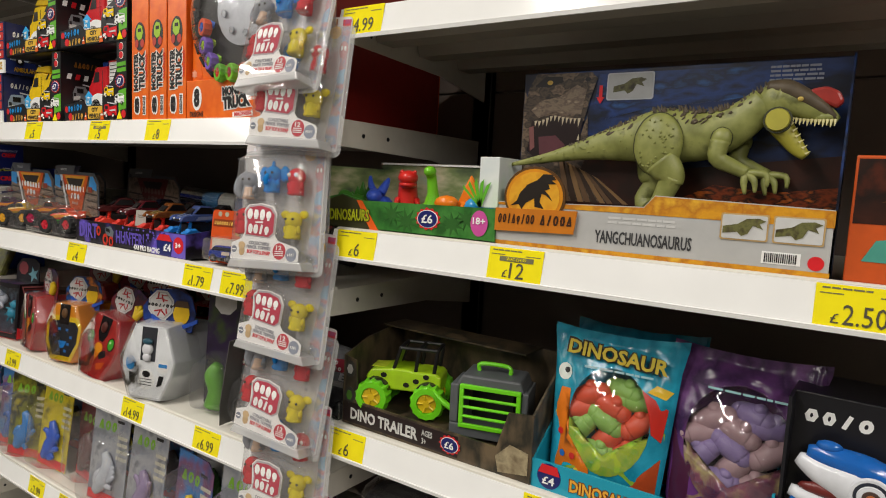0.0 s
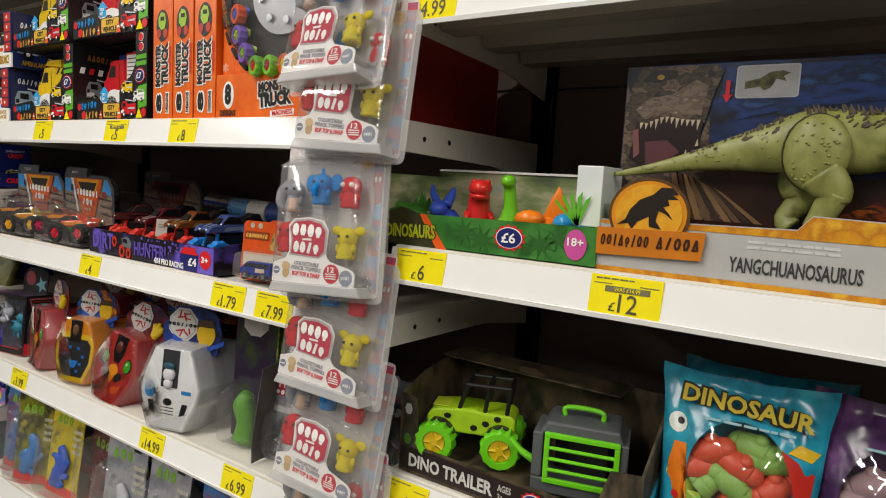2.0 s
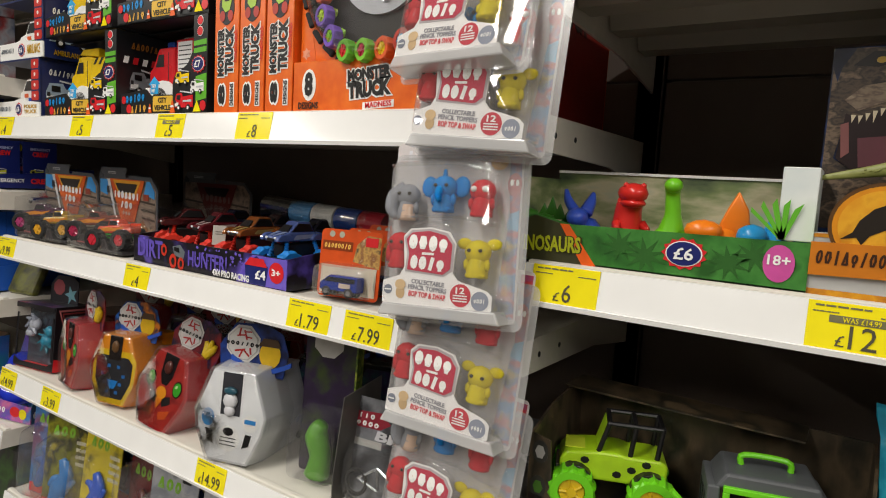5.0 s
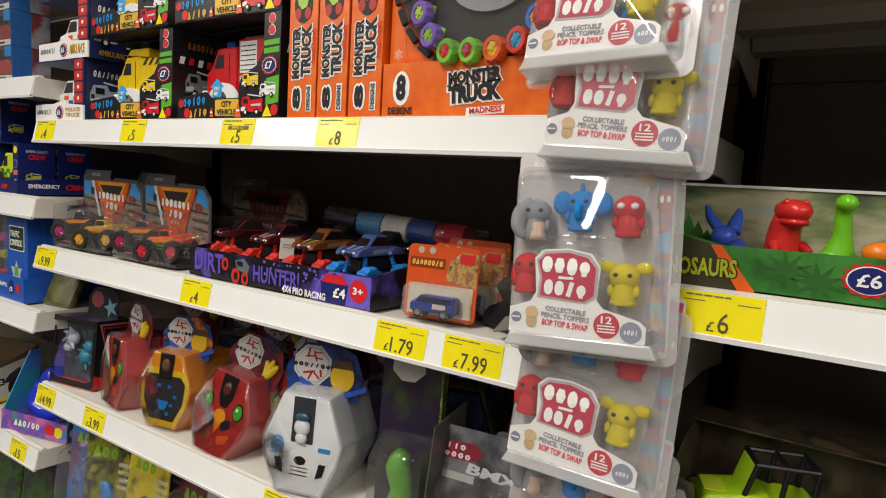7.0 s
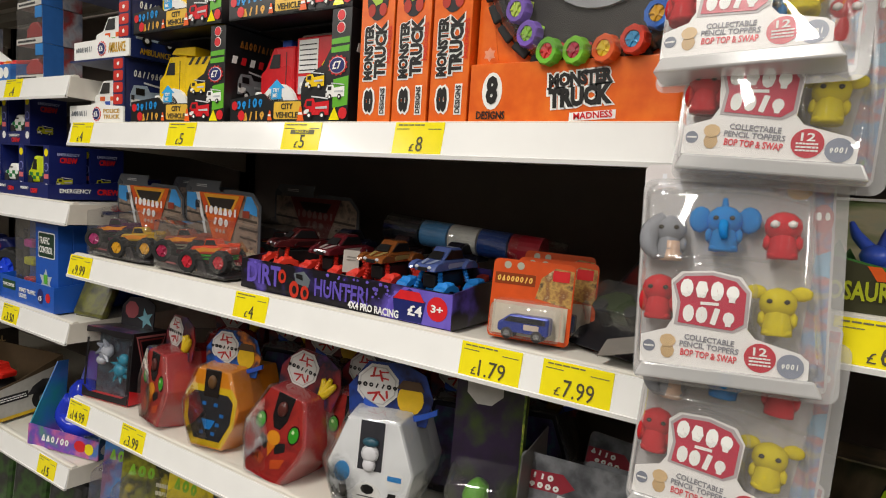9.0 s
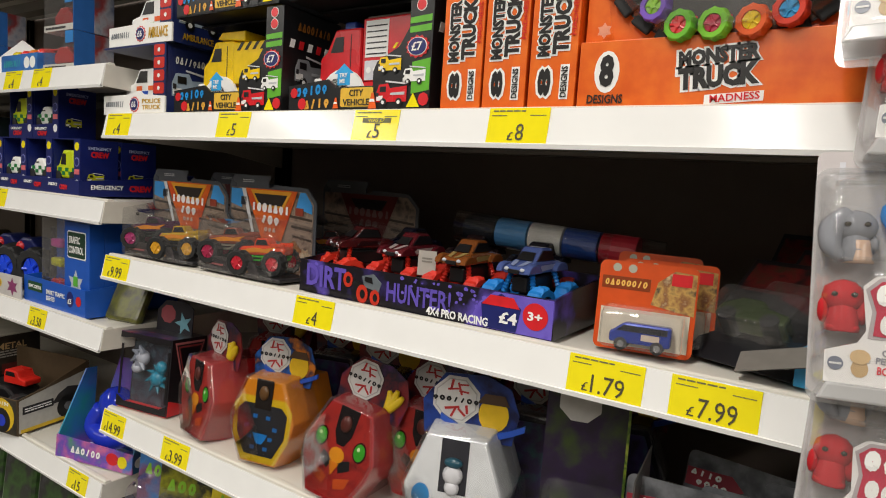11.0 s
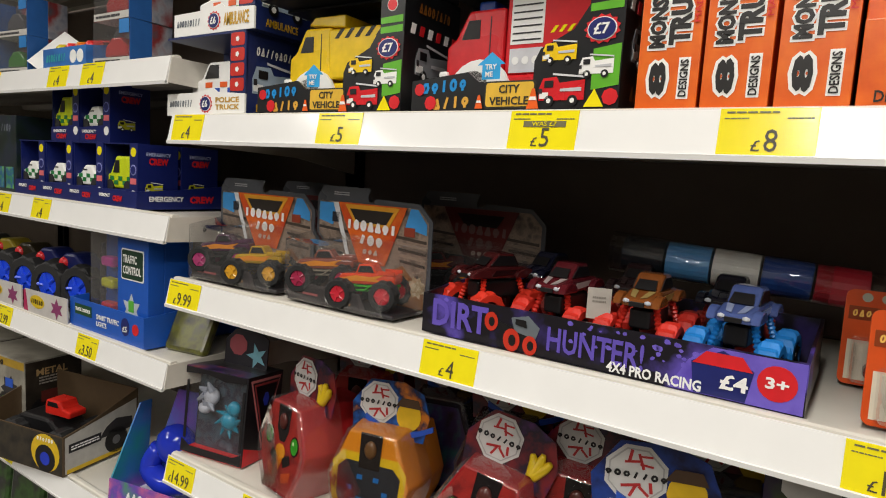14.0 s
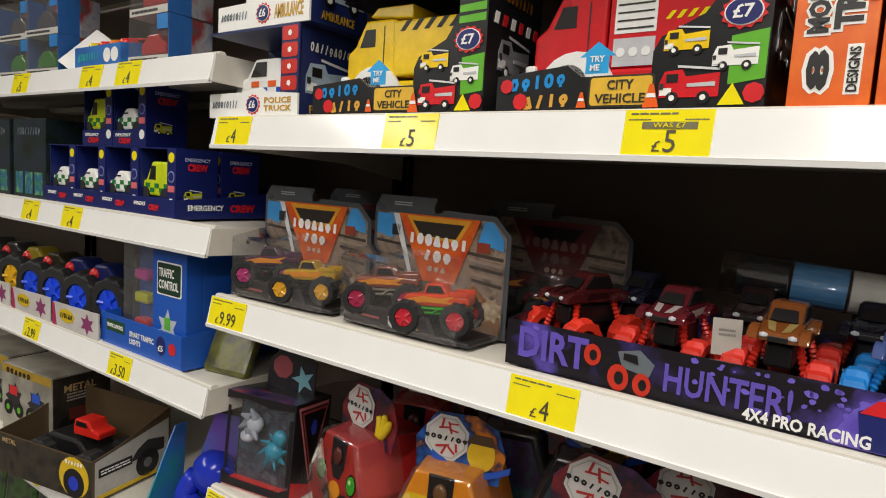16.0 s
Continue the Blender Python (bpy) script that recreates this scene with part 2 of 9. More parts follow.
def bars(parent, face, u, v, w, h, rows, material, level=2, seed=3, name="small_print"):
    """Unreadable lines of small print."""
    rnd = random.Random(seed)
    bm = bmesh.new()
    base = face @ Matrix.Translation((0, 0, SKIN * (level - 1) + 0.0002))
    for r in range(rows):
        y = v + h / 2 - h * (r + 0.5) / rows
        x = u - w / 2
        while x < u + w / 2 - w * 0.06:
            l = min(rnd.uniform(0.08, 0.25) * w, u + w / 2 - x)
            prism(rect(x + l / 2, y, l * 0.86, h / rows * 0.5), SKIN * 0.5, base, 0, bm)
            x += l
    return tagged(part(name, bm, material, parent), "", "", "", "stuff")


def carton(w, d, h, bevel=0.0012, y=0.0, x=0.0, z=0.0):
    return block(x - w / 2, x + w / 2, y, y + d, z, z + h, bevel)


def open_carton(w, d, h, lip, t=0.003, back=None, sides=None):
    """A display tray: floor, low front lip, sides and back."""
    back = h if back is None else back
    sides = h if sides is None else sides
    bm = block(-w / 2, w / 2, 0, d, 0, t)
    block(-w / 2, w / 2, 0, t, t, lip, 0, bm)
    block(-w / 2, w / 2, d - t, d, t, back, 0, bm)
    prism([(0.003, t), (d - t, t), (d - t, back), (d * 0.35, sides), (0.003, lip)], t, at(RIGHT, w / 2 - t), 0, bm)
    prism([(0.003, t), (d - t, t), (d - t, back), (d * 0.35, sides), (0.003, lip)], t, at(RIGHT, -w / 2), 0, bm)
    return bm


def wheel(parent, c, r, w, tyre=RUBBER, rim=CHROME, axis=Vector((1, 0, 0)), lugs=14, deep=True):
    """A tyre with tread blocks and a dished rim, its axle along axis."""
    c = Vector(c)
    m = Matrix.Translation(c) @ Vector(axis).to_track_quat("Z", "Y").to_matrix().to_4x4()
    bm = bmesh.new()
    prof = [(0.55, -0.5), (0.85, -0.5), (0.97, -0.36), (1.0, 0), (0.97, 0.36), (0.85, 0.5), (0.55, 0.5), (0.5, 0.2), (0.5, -0.2)]
    seg = lugs * 2
    rings = []
    for i in range(seg):
        g, an = (1.0 if i % 2 else 0.9), 2 * math.pi * i / seg
        rings.append([bm.verts.new((r * a * (g if a > 0.9 else 1) * math.cos(an), r * a * (g if a > 0.9 else 1) * math.sin(an), w * b)) for a, b in prof])
    for i in range(seg):
        for k in range(len(prof)):
            p, q = rings[i], rings[(i + 1) % seg]
            bm.faces.new((p[k], p[(k + 1) % len(prof)], q[(k + 1) % len(prof)], q[k]))
    bmesh.ops.recalc_face_normals(bm, faces=bm.faces[:])
    bm.transform(m)
    part("tyre", bm, tyre, parent)
    hub = bmesh.new()
    for sgn in (-1, 1):
        rod((0, 0, sgn * w * 0.28), (0, 0, sgn * w * 0.40), r * 0.58, hub, 20, r * 0.5)
        rod((0, 0, sgn * w * 0.38), (0, 0, sgn * w * 0.5), r * 0.2, hub, 8)
        for i in range(5):
            a = 2 * math.pi * i / 5
            rod((r * 0.15 * math.cos(a), r * 0.15 * math.sin(a), sgn * w * 0.42), (r * 0.5 * math.cos(a), r * 0.5 * math.sin(a), sgn * w * 0.44), r * 0.07, hub, 6)
    hub.transform(m)
    part("rim", hub, rim, parent)


# ---------------------------------------------------------------- the shelving
W_BAY, DEEP = 1.245, 0.42
CEIL = 3.0


def plain(name, bm, material, label, category, kind="structure"):
    return tagged(part(name, bm, material), label, category, "", kind)


FLOORMAT = picture(["6a665f", "767169", "827d74"], 6, 0.3)
plain("floor", block(-6, 7, -6, 1.2, -0.1, 0), FLOORMAT, "pale grey polished shop floor", "floor")
plain("ceiling", block(-6, 7, -6, 1.2, CEIL, CEIL + 0.1), paint("b4b1aa", 0.8), "off-white shop ceiling over the aisle", "ceiling")
WALLMAT = paint("8a857e", 0.7)
plain("wall_south", block(-6, 7, -6.1, -6, 0, CEIL), WALLMAT, "plain pale shop wall behind the aisle", "wall")
plain("wall_west", block(-6.1, -6, -6, 1.2, 0, CEIL), WALLMAT, "plain pale shop wall at the aisle end", "wall")
plain("wall_east", block(7, 7.1, -6, 1.2, 0, CEIL), WALLMAT, "plain pale shop wall at the aisle end", "wall")
plain("wall_north", block(-6, 7, 1.2, 1.3, 0, CEIL), WALLMAT, "plain shop wall behind the shelving", "wall")


def strip_light(x):
    t = thing("ceiling_light", "long white fluorescent batten light on the ceiling", "ceiling light", pose(x, 0, CEIL), "ceiling lights")
    part("housing", block(-0.05, 0.05, -4.5, -0.5, -0.06, -0.004, 0.006), WHITE, t)
    lamp = bpy.data.lights.new("tube_light", "AREA")
    lamp.shape, lamp.size, lamp.size_y, lamp.energy, lamp.color = "RECTANGLE", 0.12, 3.9, LAMP_POWER * 3.9, (1.0, 0.95, 0.88)
    ob = new("tube_light", lamp)
    ob.parent = t
    ob.matrix_basis = pose(0, -2.5, -0.075)
    return t


for lx in (-2.5, 0.72, 3.45):
    strip_light(lx)


def back_panels(x0, name):
    t = thing(name, "dark brown steel back panels of a shop shelving bay", "shelving", pose(x0, DEEP, 0), "shelving bays", "structure")
    for i in range(6):
        part("back_panel", block(0.02, W_BAY - 0.02, 0.003, 0.02, 0.1 + 0.35 * i, 0.1 + 0.35 * i + 0.346, 0.002), BACK, t)
    for x in (0.0, W_BAY):
        bm = block(x - 0.02, x + 0.02, -0.012, 0.04, 0, 2.25, 0.002)
        part("upright", bm, BACK, t)
    part("kick_plate", block(0.01, W_BAY - 0.01, -DEEP + 0.03, -DEEP + 0.045, 0, 0.13), STEEL, t)


BAYS = {"A": W_BAY, "B": 0.0, "C": -W_BAY, "D": -2 * W_BAY, "E": 2 * W_BAY}
for k, x0 in BAYS.items():
    back_panels(x0, "shelving_frame")


def shelf(x0, z):
    """z: the top edge of the front strip. The tray lies 4 mm lower behind a rolled lip."""
    t = thing("shelf", "cream painted steel shop shelf with a white price strip", "shelf", pose(x0 + 0.003, 0, z), "shop shelves")
    w = W_BAY - 0.006
    part("shelf_plate", block(0, w, 0.006, DEEP - 0.004, -0.008, -0.004, 0.001), STEEL, t)
    lip = bmesh.new()
    prism([(0.016, -0.0045), (0.0145, 0.0), (0.012, 0.0015), (0.006, 0.0015), (0.003, 0.0), (0.0025, -0.006), (0.004, -0.03), (0.012, -0.03)], w, at(RIGHT), 0, lip)
    part("front_lip", lip, STEEL, t)
    s = bmesh.new()
    prism([(-0.0028, -0.0012), (-0.0012, -0.0008), (-0.007, -0.041), (-0.0115, -0.043), (-0.0115, -0.041)], w, at(RIGHT), 0, s)
    part("price_strip", s, STRIP, t, "glossy white plastic price strip")
    rim = bmesh.new()
    prism([(-0.013, -0.0395), (-0.011, -0.039), (-0.006, -0.0435), (-0.012, -0.0445)], w, at(RIGHT), 0, rim)
    part("strip_rim", rim, STRIP, t)
    for x in (-0.0012, w - 0.0028):
        b = bmesh.new()
        prism([(-0.0015, -0.003), (DEEP - 0.006, -0.003), (DEEP - 0.006, -0.075), (DEEP * 0.6, -0.05), (-0.008, -0.0415)], 0.004, at(RIGHT, x), 0, b)
        part("bracket", b, paint("cfcabf", 0.45, 0, 0.05), t)
        for y in (0.06, 0.12):
            part("bracket_hole", rod((x - 0.0006, y, -0.024), (x + 0.0046, y, -0.024), 0.0035), BLACK, t, "dark round hole in the bracket")
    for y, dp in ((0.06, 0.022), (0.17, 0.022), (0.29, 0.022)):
        part("stiffening_rib", prism([(y, -0.009), (y + 0.06, -0.009), (y + 0.05, -0.009 - dp), (y + 0.01, -0.009 - dp)], w - 0.012, at(RIGHT, 0.006), 0), SHADED_RIBS, t)
    return t


SHELF_Z = {"A": (1.551, 1.243, 0.948, 0.62, 0.26), "B": (1.78, 1.404, 1.152, 0.863, 0.575, 0.26), "C": (1.78, 1.493, 1.249, 1.012, 0.712, 0.45, 0.2),
           "D": (1.78, 1.493, 1.249, 1.012, 0.712, 0.45, 0.2), "E": (1.551, 1.243, 0.948, 0.62, 0.26)}
for k, zs in SHELF_Z.items():
    for zz in zs:
        shelf(BAYS[k], zz)

# ---------------------------------------------------------------- price tickets
def ticket(x, z, price, was="", w=0.072, tilt=0.0, glare=False):
    """A yellow price ticket in the strip; x: its left edge; z: the strip's top edge."""
    t = thing("price_ticket", "yellow paper price ticket reading " + price + " pounds in the shelf strip", "price ticket",
              pose(x + w / 2, -0.0035, z - 0.001, -10, tilt, 0), "price tickets")
    part("card", block(-w / 2, w / 2, -0.001, 0.0, -0.0385, 0, 0.0003), YELLOW, t)
    f = at(FRONT, 0, -0.001, 0)
    bars(t, f, -w * 0.16, -0.0035, w * 0.55, 0.003, 1, GREYINK, 1, 5)
    bars(t, f, -w * 0.32, -0.0085, w * 0.26, 0.002, 1, GREYINK, 1, 7)
    bars(t, f, w * 0.32, -0.0085, w * 0.26, 0.002, 1, GREYINK, 1, 9)
    n = len(price)
    wide = {1: 0.0095, 2: 0.019, 4: 0.034, 5: 0.042}[n]
    letters(t, f, price, 0.004, -0.0268, wide, 0.0185, TICKET_INK, 1, 0, 0.0, "price")
    letters(t, f, "£", 0.004 - wide / 2 - 0.006, -0.031, 0.0065, 0.009, TICKET_INK, 1, 0, 0.0, "pound_sign")
    if was:
        deco(t, "was_bar", f, rect(0.002, -0.0135, w * 0.62, 0.006), GREYINK, 1)
        letters(t, f, was, 0.002, -0.0135, w * 0.36, 0.0042, YELLOW, 2, 0, 0.0, "was_price")
    return t


B1, B2, B3, B4 = 1.404, 1.152, 0.863, 0.575
A0, A1, A2 = 1.551, 1.243, 0.948
C1, C2, C3, C4, C5 = 1.493, 1.249, 1.012, 0.712, 0.45
for x, p, was in ((0.012, "4", ""), (0.316, "5", ""), (0.585, "5", "WAS £7"), (0.781, "8", "")):
    ticket(x, B1, p, was)
for x, p in ((0.006, "9.99"), (0.494, "4"), (0.897, "1.79"), (1.0, "7.99")):
    ticket(x, B2, p, w=0.078 if len(p) == 4 else 0.072)
for x, p in ((0.006, "14.99"), (0.192, "3.99"), (0.70, "14.99"), (0.93, "6.99"), (1.11, "6.99")):
    ticket(x, B3, p)
for x, p in ((0.30, "2.99"), (0.44, "3.99")):
    ticket(x, B4, p)
for x, p, was in ((1.258, "6", ""), (1.508, "12", "WAS £14.99"), (1.853, "2.50", "")):
    ticket(x, A1, p, was)
ticket(1.255, A0, "4.99")
ticket(1.252, A2, "6")
ticket(1.575, A2, "4")
for x, p in ((-0.66, "5"), (-0.38, "4"), (-0.26, "4"), (-0.95, "4")):
    ticket(x, C1, p)
for x, p in ((-0.62, "4"), (-0.45, "4"), (-1.0, "6")):
    ticket(x, C2, p)
for x, p in ((-0.62, "2.99"), (-0.28, "3.50"), (-1.0, "5")):
    ticket(x, C3, p)
for x, p in ((-0.62, "12.99"), (-0.12, "15")):
    ticket(x, C4, p)


# ---------------------------------------------------------------- small printed motifs
def mini_truck(parent, face, u, v, w, body, level=2, flip=1, name="printed_truck"):
    """A small printed lorry: body, cab window and two wheels."""
    h = w * 0.5
    deco(parent, name, face, [(u - flip * w / 2, v - h * 0.3), (u + flip * w / 2, v - h * 0.3), (u + flip * w / 2, v + h * 0.5), (u - flip * w * 0.05, v + h * 0.4), (u - flip * w * 0.12, v + h * 0.65),
                              (u - flip * w * 0.42, v + h * 0.6), (u - flip * w * 0.5, v + h * 0.2)][::flip], body, level)
    deco(parent, "printed_window", face, rect(u - flip * w * 0.28, v + h * 0.36, w * 0.2, h * 0.28), BLACK, level + 1)
    deco(parent, "printed_bumper", face, rect(u - flip * w * 0.38, v - h * 0.1, w * 0.2, h * 0.25), WHITE, level + 1)
    deco(parent, "printed_grille", face, rect(u - flip * w * 0.45, v + h * 0.08, w * 0.07, h * 0.2), DARK, level + 2)
    deco(parent, "printed_panel", face, [(u - flip * w * 0.02, v + h * 0.05), (u + flip * w * 0.44, v + h * 0.05), (u + flip * w * 0.44, v + h * 0.2), (u - flip * w * 0.02, v + h * 0.16)][::flip], paint("c4c6ca", 0.3), level + 1)
    deco(parent, "printed_ladder", face, [(u - flip * w * 0.2, v + h * 0.72), (u + flip * w * 0.5, v + h * 0.56), (u + flip * w * 0.5, v + h * 0.64), (u - flip * w * 0.2, v + h * 0.8)][::flip], paint("d8d8da", 0.3), level + 1)
    for k in (-0.26, 0.26):
        deco(parent, "printed_wheel", face, ngon(u + k * w, v - h * 0.32, w * 0.11, n=12), BLACK, level + 1)
        deco(parent, "printed_hub", face, ngon(u + k * w, v - h * 0.32, w * 0.05, n=10), WHITE, level + 2)


def cone(parent, face, u, v, h, level=2):
    deco(parent, "printed_cone", face, [(u - h * 0.35, v), (u + h * 0.35, v), (u + h * 0.08, v + h), (u - h * 0.08, v + h)], ORANGE, level)
    deco(parent, "cone_band", face, [(u - h * 0.22, v + h * 0.42), (u + h * 0.22, v + h * 0.42), (u + h * 0.16, v + h * 0.6), (u - h * 0.16, v + h * 0.6)], WHITE, level + 1)


def burst(parent, face, u, v, r, words, level=2, ax=1.3):
    deco(parent, "price_burst", face, star(u, v, r, r * 0.84, 13, ax), RED, level)
    deco(parent, "price_burst_ring", face, ngon(u, v, r * ax * 0.8, r * 0.78), WHITE, level + 1)
    deco(parent, "price_burst_face", face, ngon(u, v, r * ax * 0.74, r * 0.72), NAVY, level + 2)
    letters(parent, face, words, u, v, r * ax * 0.85, r * 0.75, WHITE, level + 3, name="burst_price")


# ---------------------------------------------------------------- bay B, upper shelf
FIRE, DUMP = paint("d2222a", 0.28), paint("f0c916", 0.28)


def motor_truck(parent, kind):
    """The plastic lorry in the open city carton, nose to the left."""
    small = 0.87
    body = FIRE if kind == "fire" else DUMP
    t = part("toy_truck", block(-0.115, 0.10, 0.035, 0.115, 0.03, 0.05, 0.004), body, parent, "red plastic fire engine" if kind == "fire" else "yellow plastic dumper lorry")
    cab = prism([(-0.118, 0.05), (-0.03, 0.05), (-0.03, 0.135), (-0.085, 0.135), (-0.104, 0.10), (-0.118, 0.09)], 0.08, at(FRONT, 0, 0.115), 0.004)
    part("cab", cab, body, t)
    f = at(FRONT, 0, 0.0349)
    deco(t, "cab_window", f, [(-0.094, 0.098), (-0.066, 0.098), (-0.066, 0.122), (-0.084, 0.122)], BLACK, 1)
    deco(t, "door_line", f, rect(-0.05, 0.09, 0.0015, 0.07), DARK, 1)
    part("wheel_arch", prism([(-0.105 + 0.045 * (1 - math.cos(math.pi * i / 10)), 0.03 + 0.04 * math.sin(math.pi * i / 10)) for i in range(11)], 0.006, at(FRONT, 0, 0.034)), WHITE, t)
    part("bumper", block(-0.126, -0.112, 0.03, 0.12, 0.032, 0.058, 0.003), WHITE, t)
    if kind == "fire":
        part("ladder_box", block(-0.028, 0.10, 0.037, 0.113, 0.05, 0.148, 0.003), body, t)
        deco(t, "locker", at(FRONT, 0, 0.0369), rect(0.002, 0.115, 0.046, 0.056), WHITE, 1)
        for i in range(6):
            deco(t, "locker_slat", at(FRONT, 0, 0.0369), rect(0.002, 0.092 + i * 0.0085, 0.04, 0.0018), DARK, 2)
        deco(t, "pump_panel", at(FRONT, 0, 0.0369), rect(0.002, 0.067, 0.046, 0.03), paint("d9d9de", 0.3, 0.3), 1)
        for i in range(3):
            deco(t, "gauge", at(FRONT, 0, 0.0369), ngon(-0.012 + i * 0.014, 0.067, 0.005, n=12), WHITE, 2)
        for i in range(6):
            deco(t, "hazard_stripe", at(FRONT, 0, 0.0369), [(0.034 + i * 0.011, 0.098), (0.039 + i * 0.011, 0.098), (0.045 + i * 0.011, 0.106), (0.04 + i * 0.011, 0.106)], YELLOW, 1)
        part("siren", block(-0.08, -0.055, 0.05, 0.10, 0.135, 0.15, 0.003), BLUE, t)
        part("ladder", block(-0.04, 0.09, 0.06, 0.09, 0.149, 0.158, 0.002), WHITE, t)
    else:
        part("tipper", prism([(-0.03, 0.055), (0.10, 0.055), (0.115, 0.13), (-0.034, 0.13)], 0.086, at(FRONT, 0, 0.118), 0.003), body, t)
        part("canopy", prism([(-0.075, 0.138), (0.0, 0.131), (0.0, 0.15), (-0.062, 0.15)], 0.086, at(FRONT, 0, 0.118), 0.002), body, t)
        for i in range(6):
            deco(t, "hazard_stripe", at(FRONT, 0, 0.0319), [(-0.02 + i * 0.02, 0.115), (-0.012 + i * 0.02, 0.115), (0.0 + i * 0.02, 0.129), (-0.008 + i * 0.02, 0.129)], BLACK, 1)
        part("exhaust_stack", rod((-0.026, 0.036, 0.06), (-0.026, 0.036, 0.128), 0.003), CHROME, t)
    t.scale, t.location = (small, small, small), (-0.004, 0.012, 0.003)
    for x in (-0.07, 0.06):
        for y in (0.04, 0.11):
            part("wheel", rod((x, y - 0.012, 0.03), (x, y + 0.012, 0.03), 0.026, None, 20), RUBBER, t)


MC_TOP = paint("191a1c", 0.33)


def city_carton(x, z, kind, rz=0.0, y=0.012, full=True):
    """Open display carton for a lorry: low printed lip, a tall printed column at its right end."""
    t = thing("toy_truck_carton", ("black open carton holding a red toy fire engine" if kind == "fire" else "black open carton holding a yellow toy dumper lorry"), "boxed toy", pose(x, y, z, 0, 0, rz), "city vehicle cartons")
    w, d, h = 0.244, 0.12, 0.150
    bm = block(-w / 2, w / 2, 0, d, 0, 0.003)
    block(-w / 2, w / 2, d - 0.003, d, 0.003, h, 0, bm)
    block(-w / 2, w / 2, 0.05, d - 0.003, h - 0.003, h, 0, bm)
    part("carton", bm, MC_TOP, t)
    part("lip", prism([(-w / 2, 0.0), (w / 2 - 0.09, 0.0), (w / 2 - 0.09, 0.030), (-w / 2 + 0.09, 0.032), (-w / 2 + 0.075, 0.043), (-w / 2, 0.036)], 0.003, at(FRONT, 0, 0.003)), MC_TOP, t)
    part("column", prism([(w / 2 - 0.09, 0), (w / 2, 0), (w / 2, h), (w / 2 - 0.035, h), (w / 2 - 0.035, 0.1), (w / 2 - 0.05, 0.078), (w / 2 - 0.084, 0.062), (w / 2 - 0.09, 0.05)], 0.004, at(FRONT, 0, 0.004)), MC_TOP, t)
    part("end_panel", block(w / 2 - 0.003, w / 2, 0.004, d, 0, h), MC_TOP, t)
    f = at(FRONT)
    mark(t, f, -w / 2 + 0.045, 0.029, 0.062, 0.017, 5, paint("1f8fd6", 0.3), 1, 11, 4)
    mark(t, f, -w / 2 + 0.055, 0.011, 0.05, 0.016, 4, paint("d9a441", 0.3), 1, 12, 4)
    deco(t, "sign", f, rounded(0.006, 0.018, 0.06, 0.028, 0.004), INK, 1)
    deco(t, "sign_face", f, rounded(0.006, 0.018, 0.056, 0.0245, 0.003), paint("e5b83f", 0.3), 2)
    letters(t, f, "CITY", 0.006, 0.0235, 0.024, 0.0085, INK, 3)
    letters(t, f, "VEHICLE", 0.006, 0.0115, 0.046, 0.0085, INK, 3)
    cone(t, f, 0.034, 0.003, 0.02, 3)
    cone(t, f, -0.03, 0.004, 0.014, 3)
    deco(t, "arrow", f, [(-0.028, 0.034), (-0.006, 0.034), (-0.006, 0.049), (0.0, 0.049), (-0.017, 0.062), (-0.034, 0.049), (-0.028, 0.049)], paint("2fa3e0", 0.3), 3)
    letters(t, f, "TRY\nME", -0.017, 0.043, 0.014, 0.013, WHITE, 4)
    deco(t, "stop_sign", f, ngon(-w / 2 + 0.012, 0.026, 0.007, n=8), RED, 3)
    deco(t, "stop_sign", f, ngon(-w / 2 + 0.028, 0.011, 0.008, n=8), RED, 3)
    mini_truck(t, f, w / 2 - 0.063, 0.055, 0.036, DUMP, 2)
    mini_truck(t, f, w / 2 - 0.024, 0.04, 0.034, WHITE, 2)
    mini_truck(t, f, w / 2 - 0.058, 0.018, 0.048, FIRE, 2)
    deco(t, "green_patch", f, [(w / 2 - 0.028, 0.02), (w / 2 - 0.001, 0.024), (w / 2 - 0.001, 0.062), (w / 2 - 0.028, 0.058)], GREEN, 1)
    deco(t, "warning_sign", f, [(w / 2 - 0.034, 0.004), (w / 2 - 0.014, 0.004), (w / 2 - 0.024, 0.021)], YELLOW, 2)
    deco(t, "stop_sign", f, ngon(w / 2 - 0.008, 0.013, 0.008, n=8), RED, 3)
    burst(t, f, w / 2 - 0.021, 0.076, 0.014, "£7", 2)
    for zz in (0.097, 0.108):
        deco(t, "green_band", f, [(w / 2 - 0.034, zz - 0.004), (w / 2 - 0.002, zz - 0.003), (w / 2 - 0.002, zz + 0.005), (w / 2 - 0.034, zz + 0.003)], GREEN, 1)
    for zz in (0.125, 0.141):
        deco(t, "icon", f, ngon(w / 2 - 0.018, zz, 0.0075), WHITE, 1)
        deco(t, "icon_face", f, ngon(w / 2 - 0.018, zz, 0.0065), RED, 2)
    r = at(RIGHT, w / 2)
    mini_truck(t, r, 0.06, 0.06, 0.07, paint("8d9094", 0.35), 1)
    for i in range(6):
        deco(t, "hazard_stripe", r, [(0.012 + i * 0.018, 0.095), (0.021 + i * 0.018, 0.095), (0.024 + i * 0.018, 0.107), (0.015 + i * 0.018, 0.107)], RED if i % 2 else WHITE, 1)
    mark(t, r, 0.062, 0.127, 0.07, 0.016, 8, paint("8d5a20", 0.3), 1, 13)
    mark(t, r, 0.062, 0.02, 0.07, 0.02, 6, paint("8d5a20", 0.3), 1, 14)
    motor_truck(t, kind)
    return t


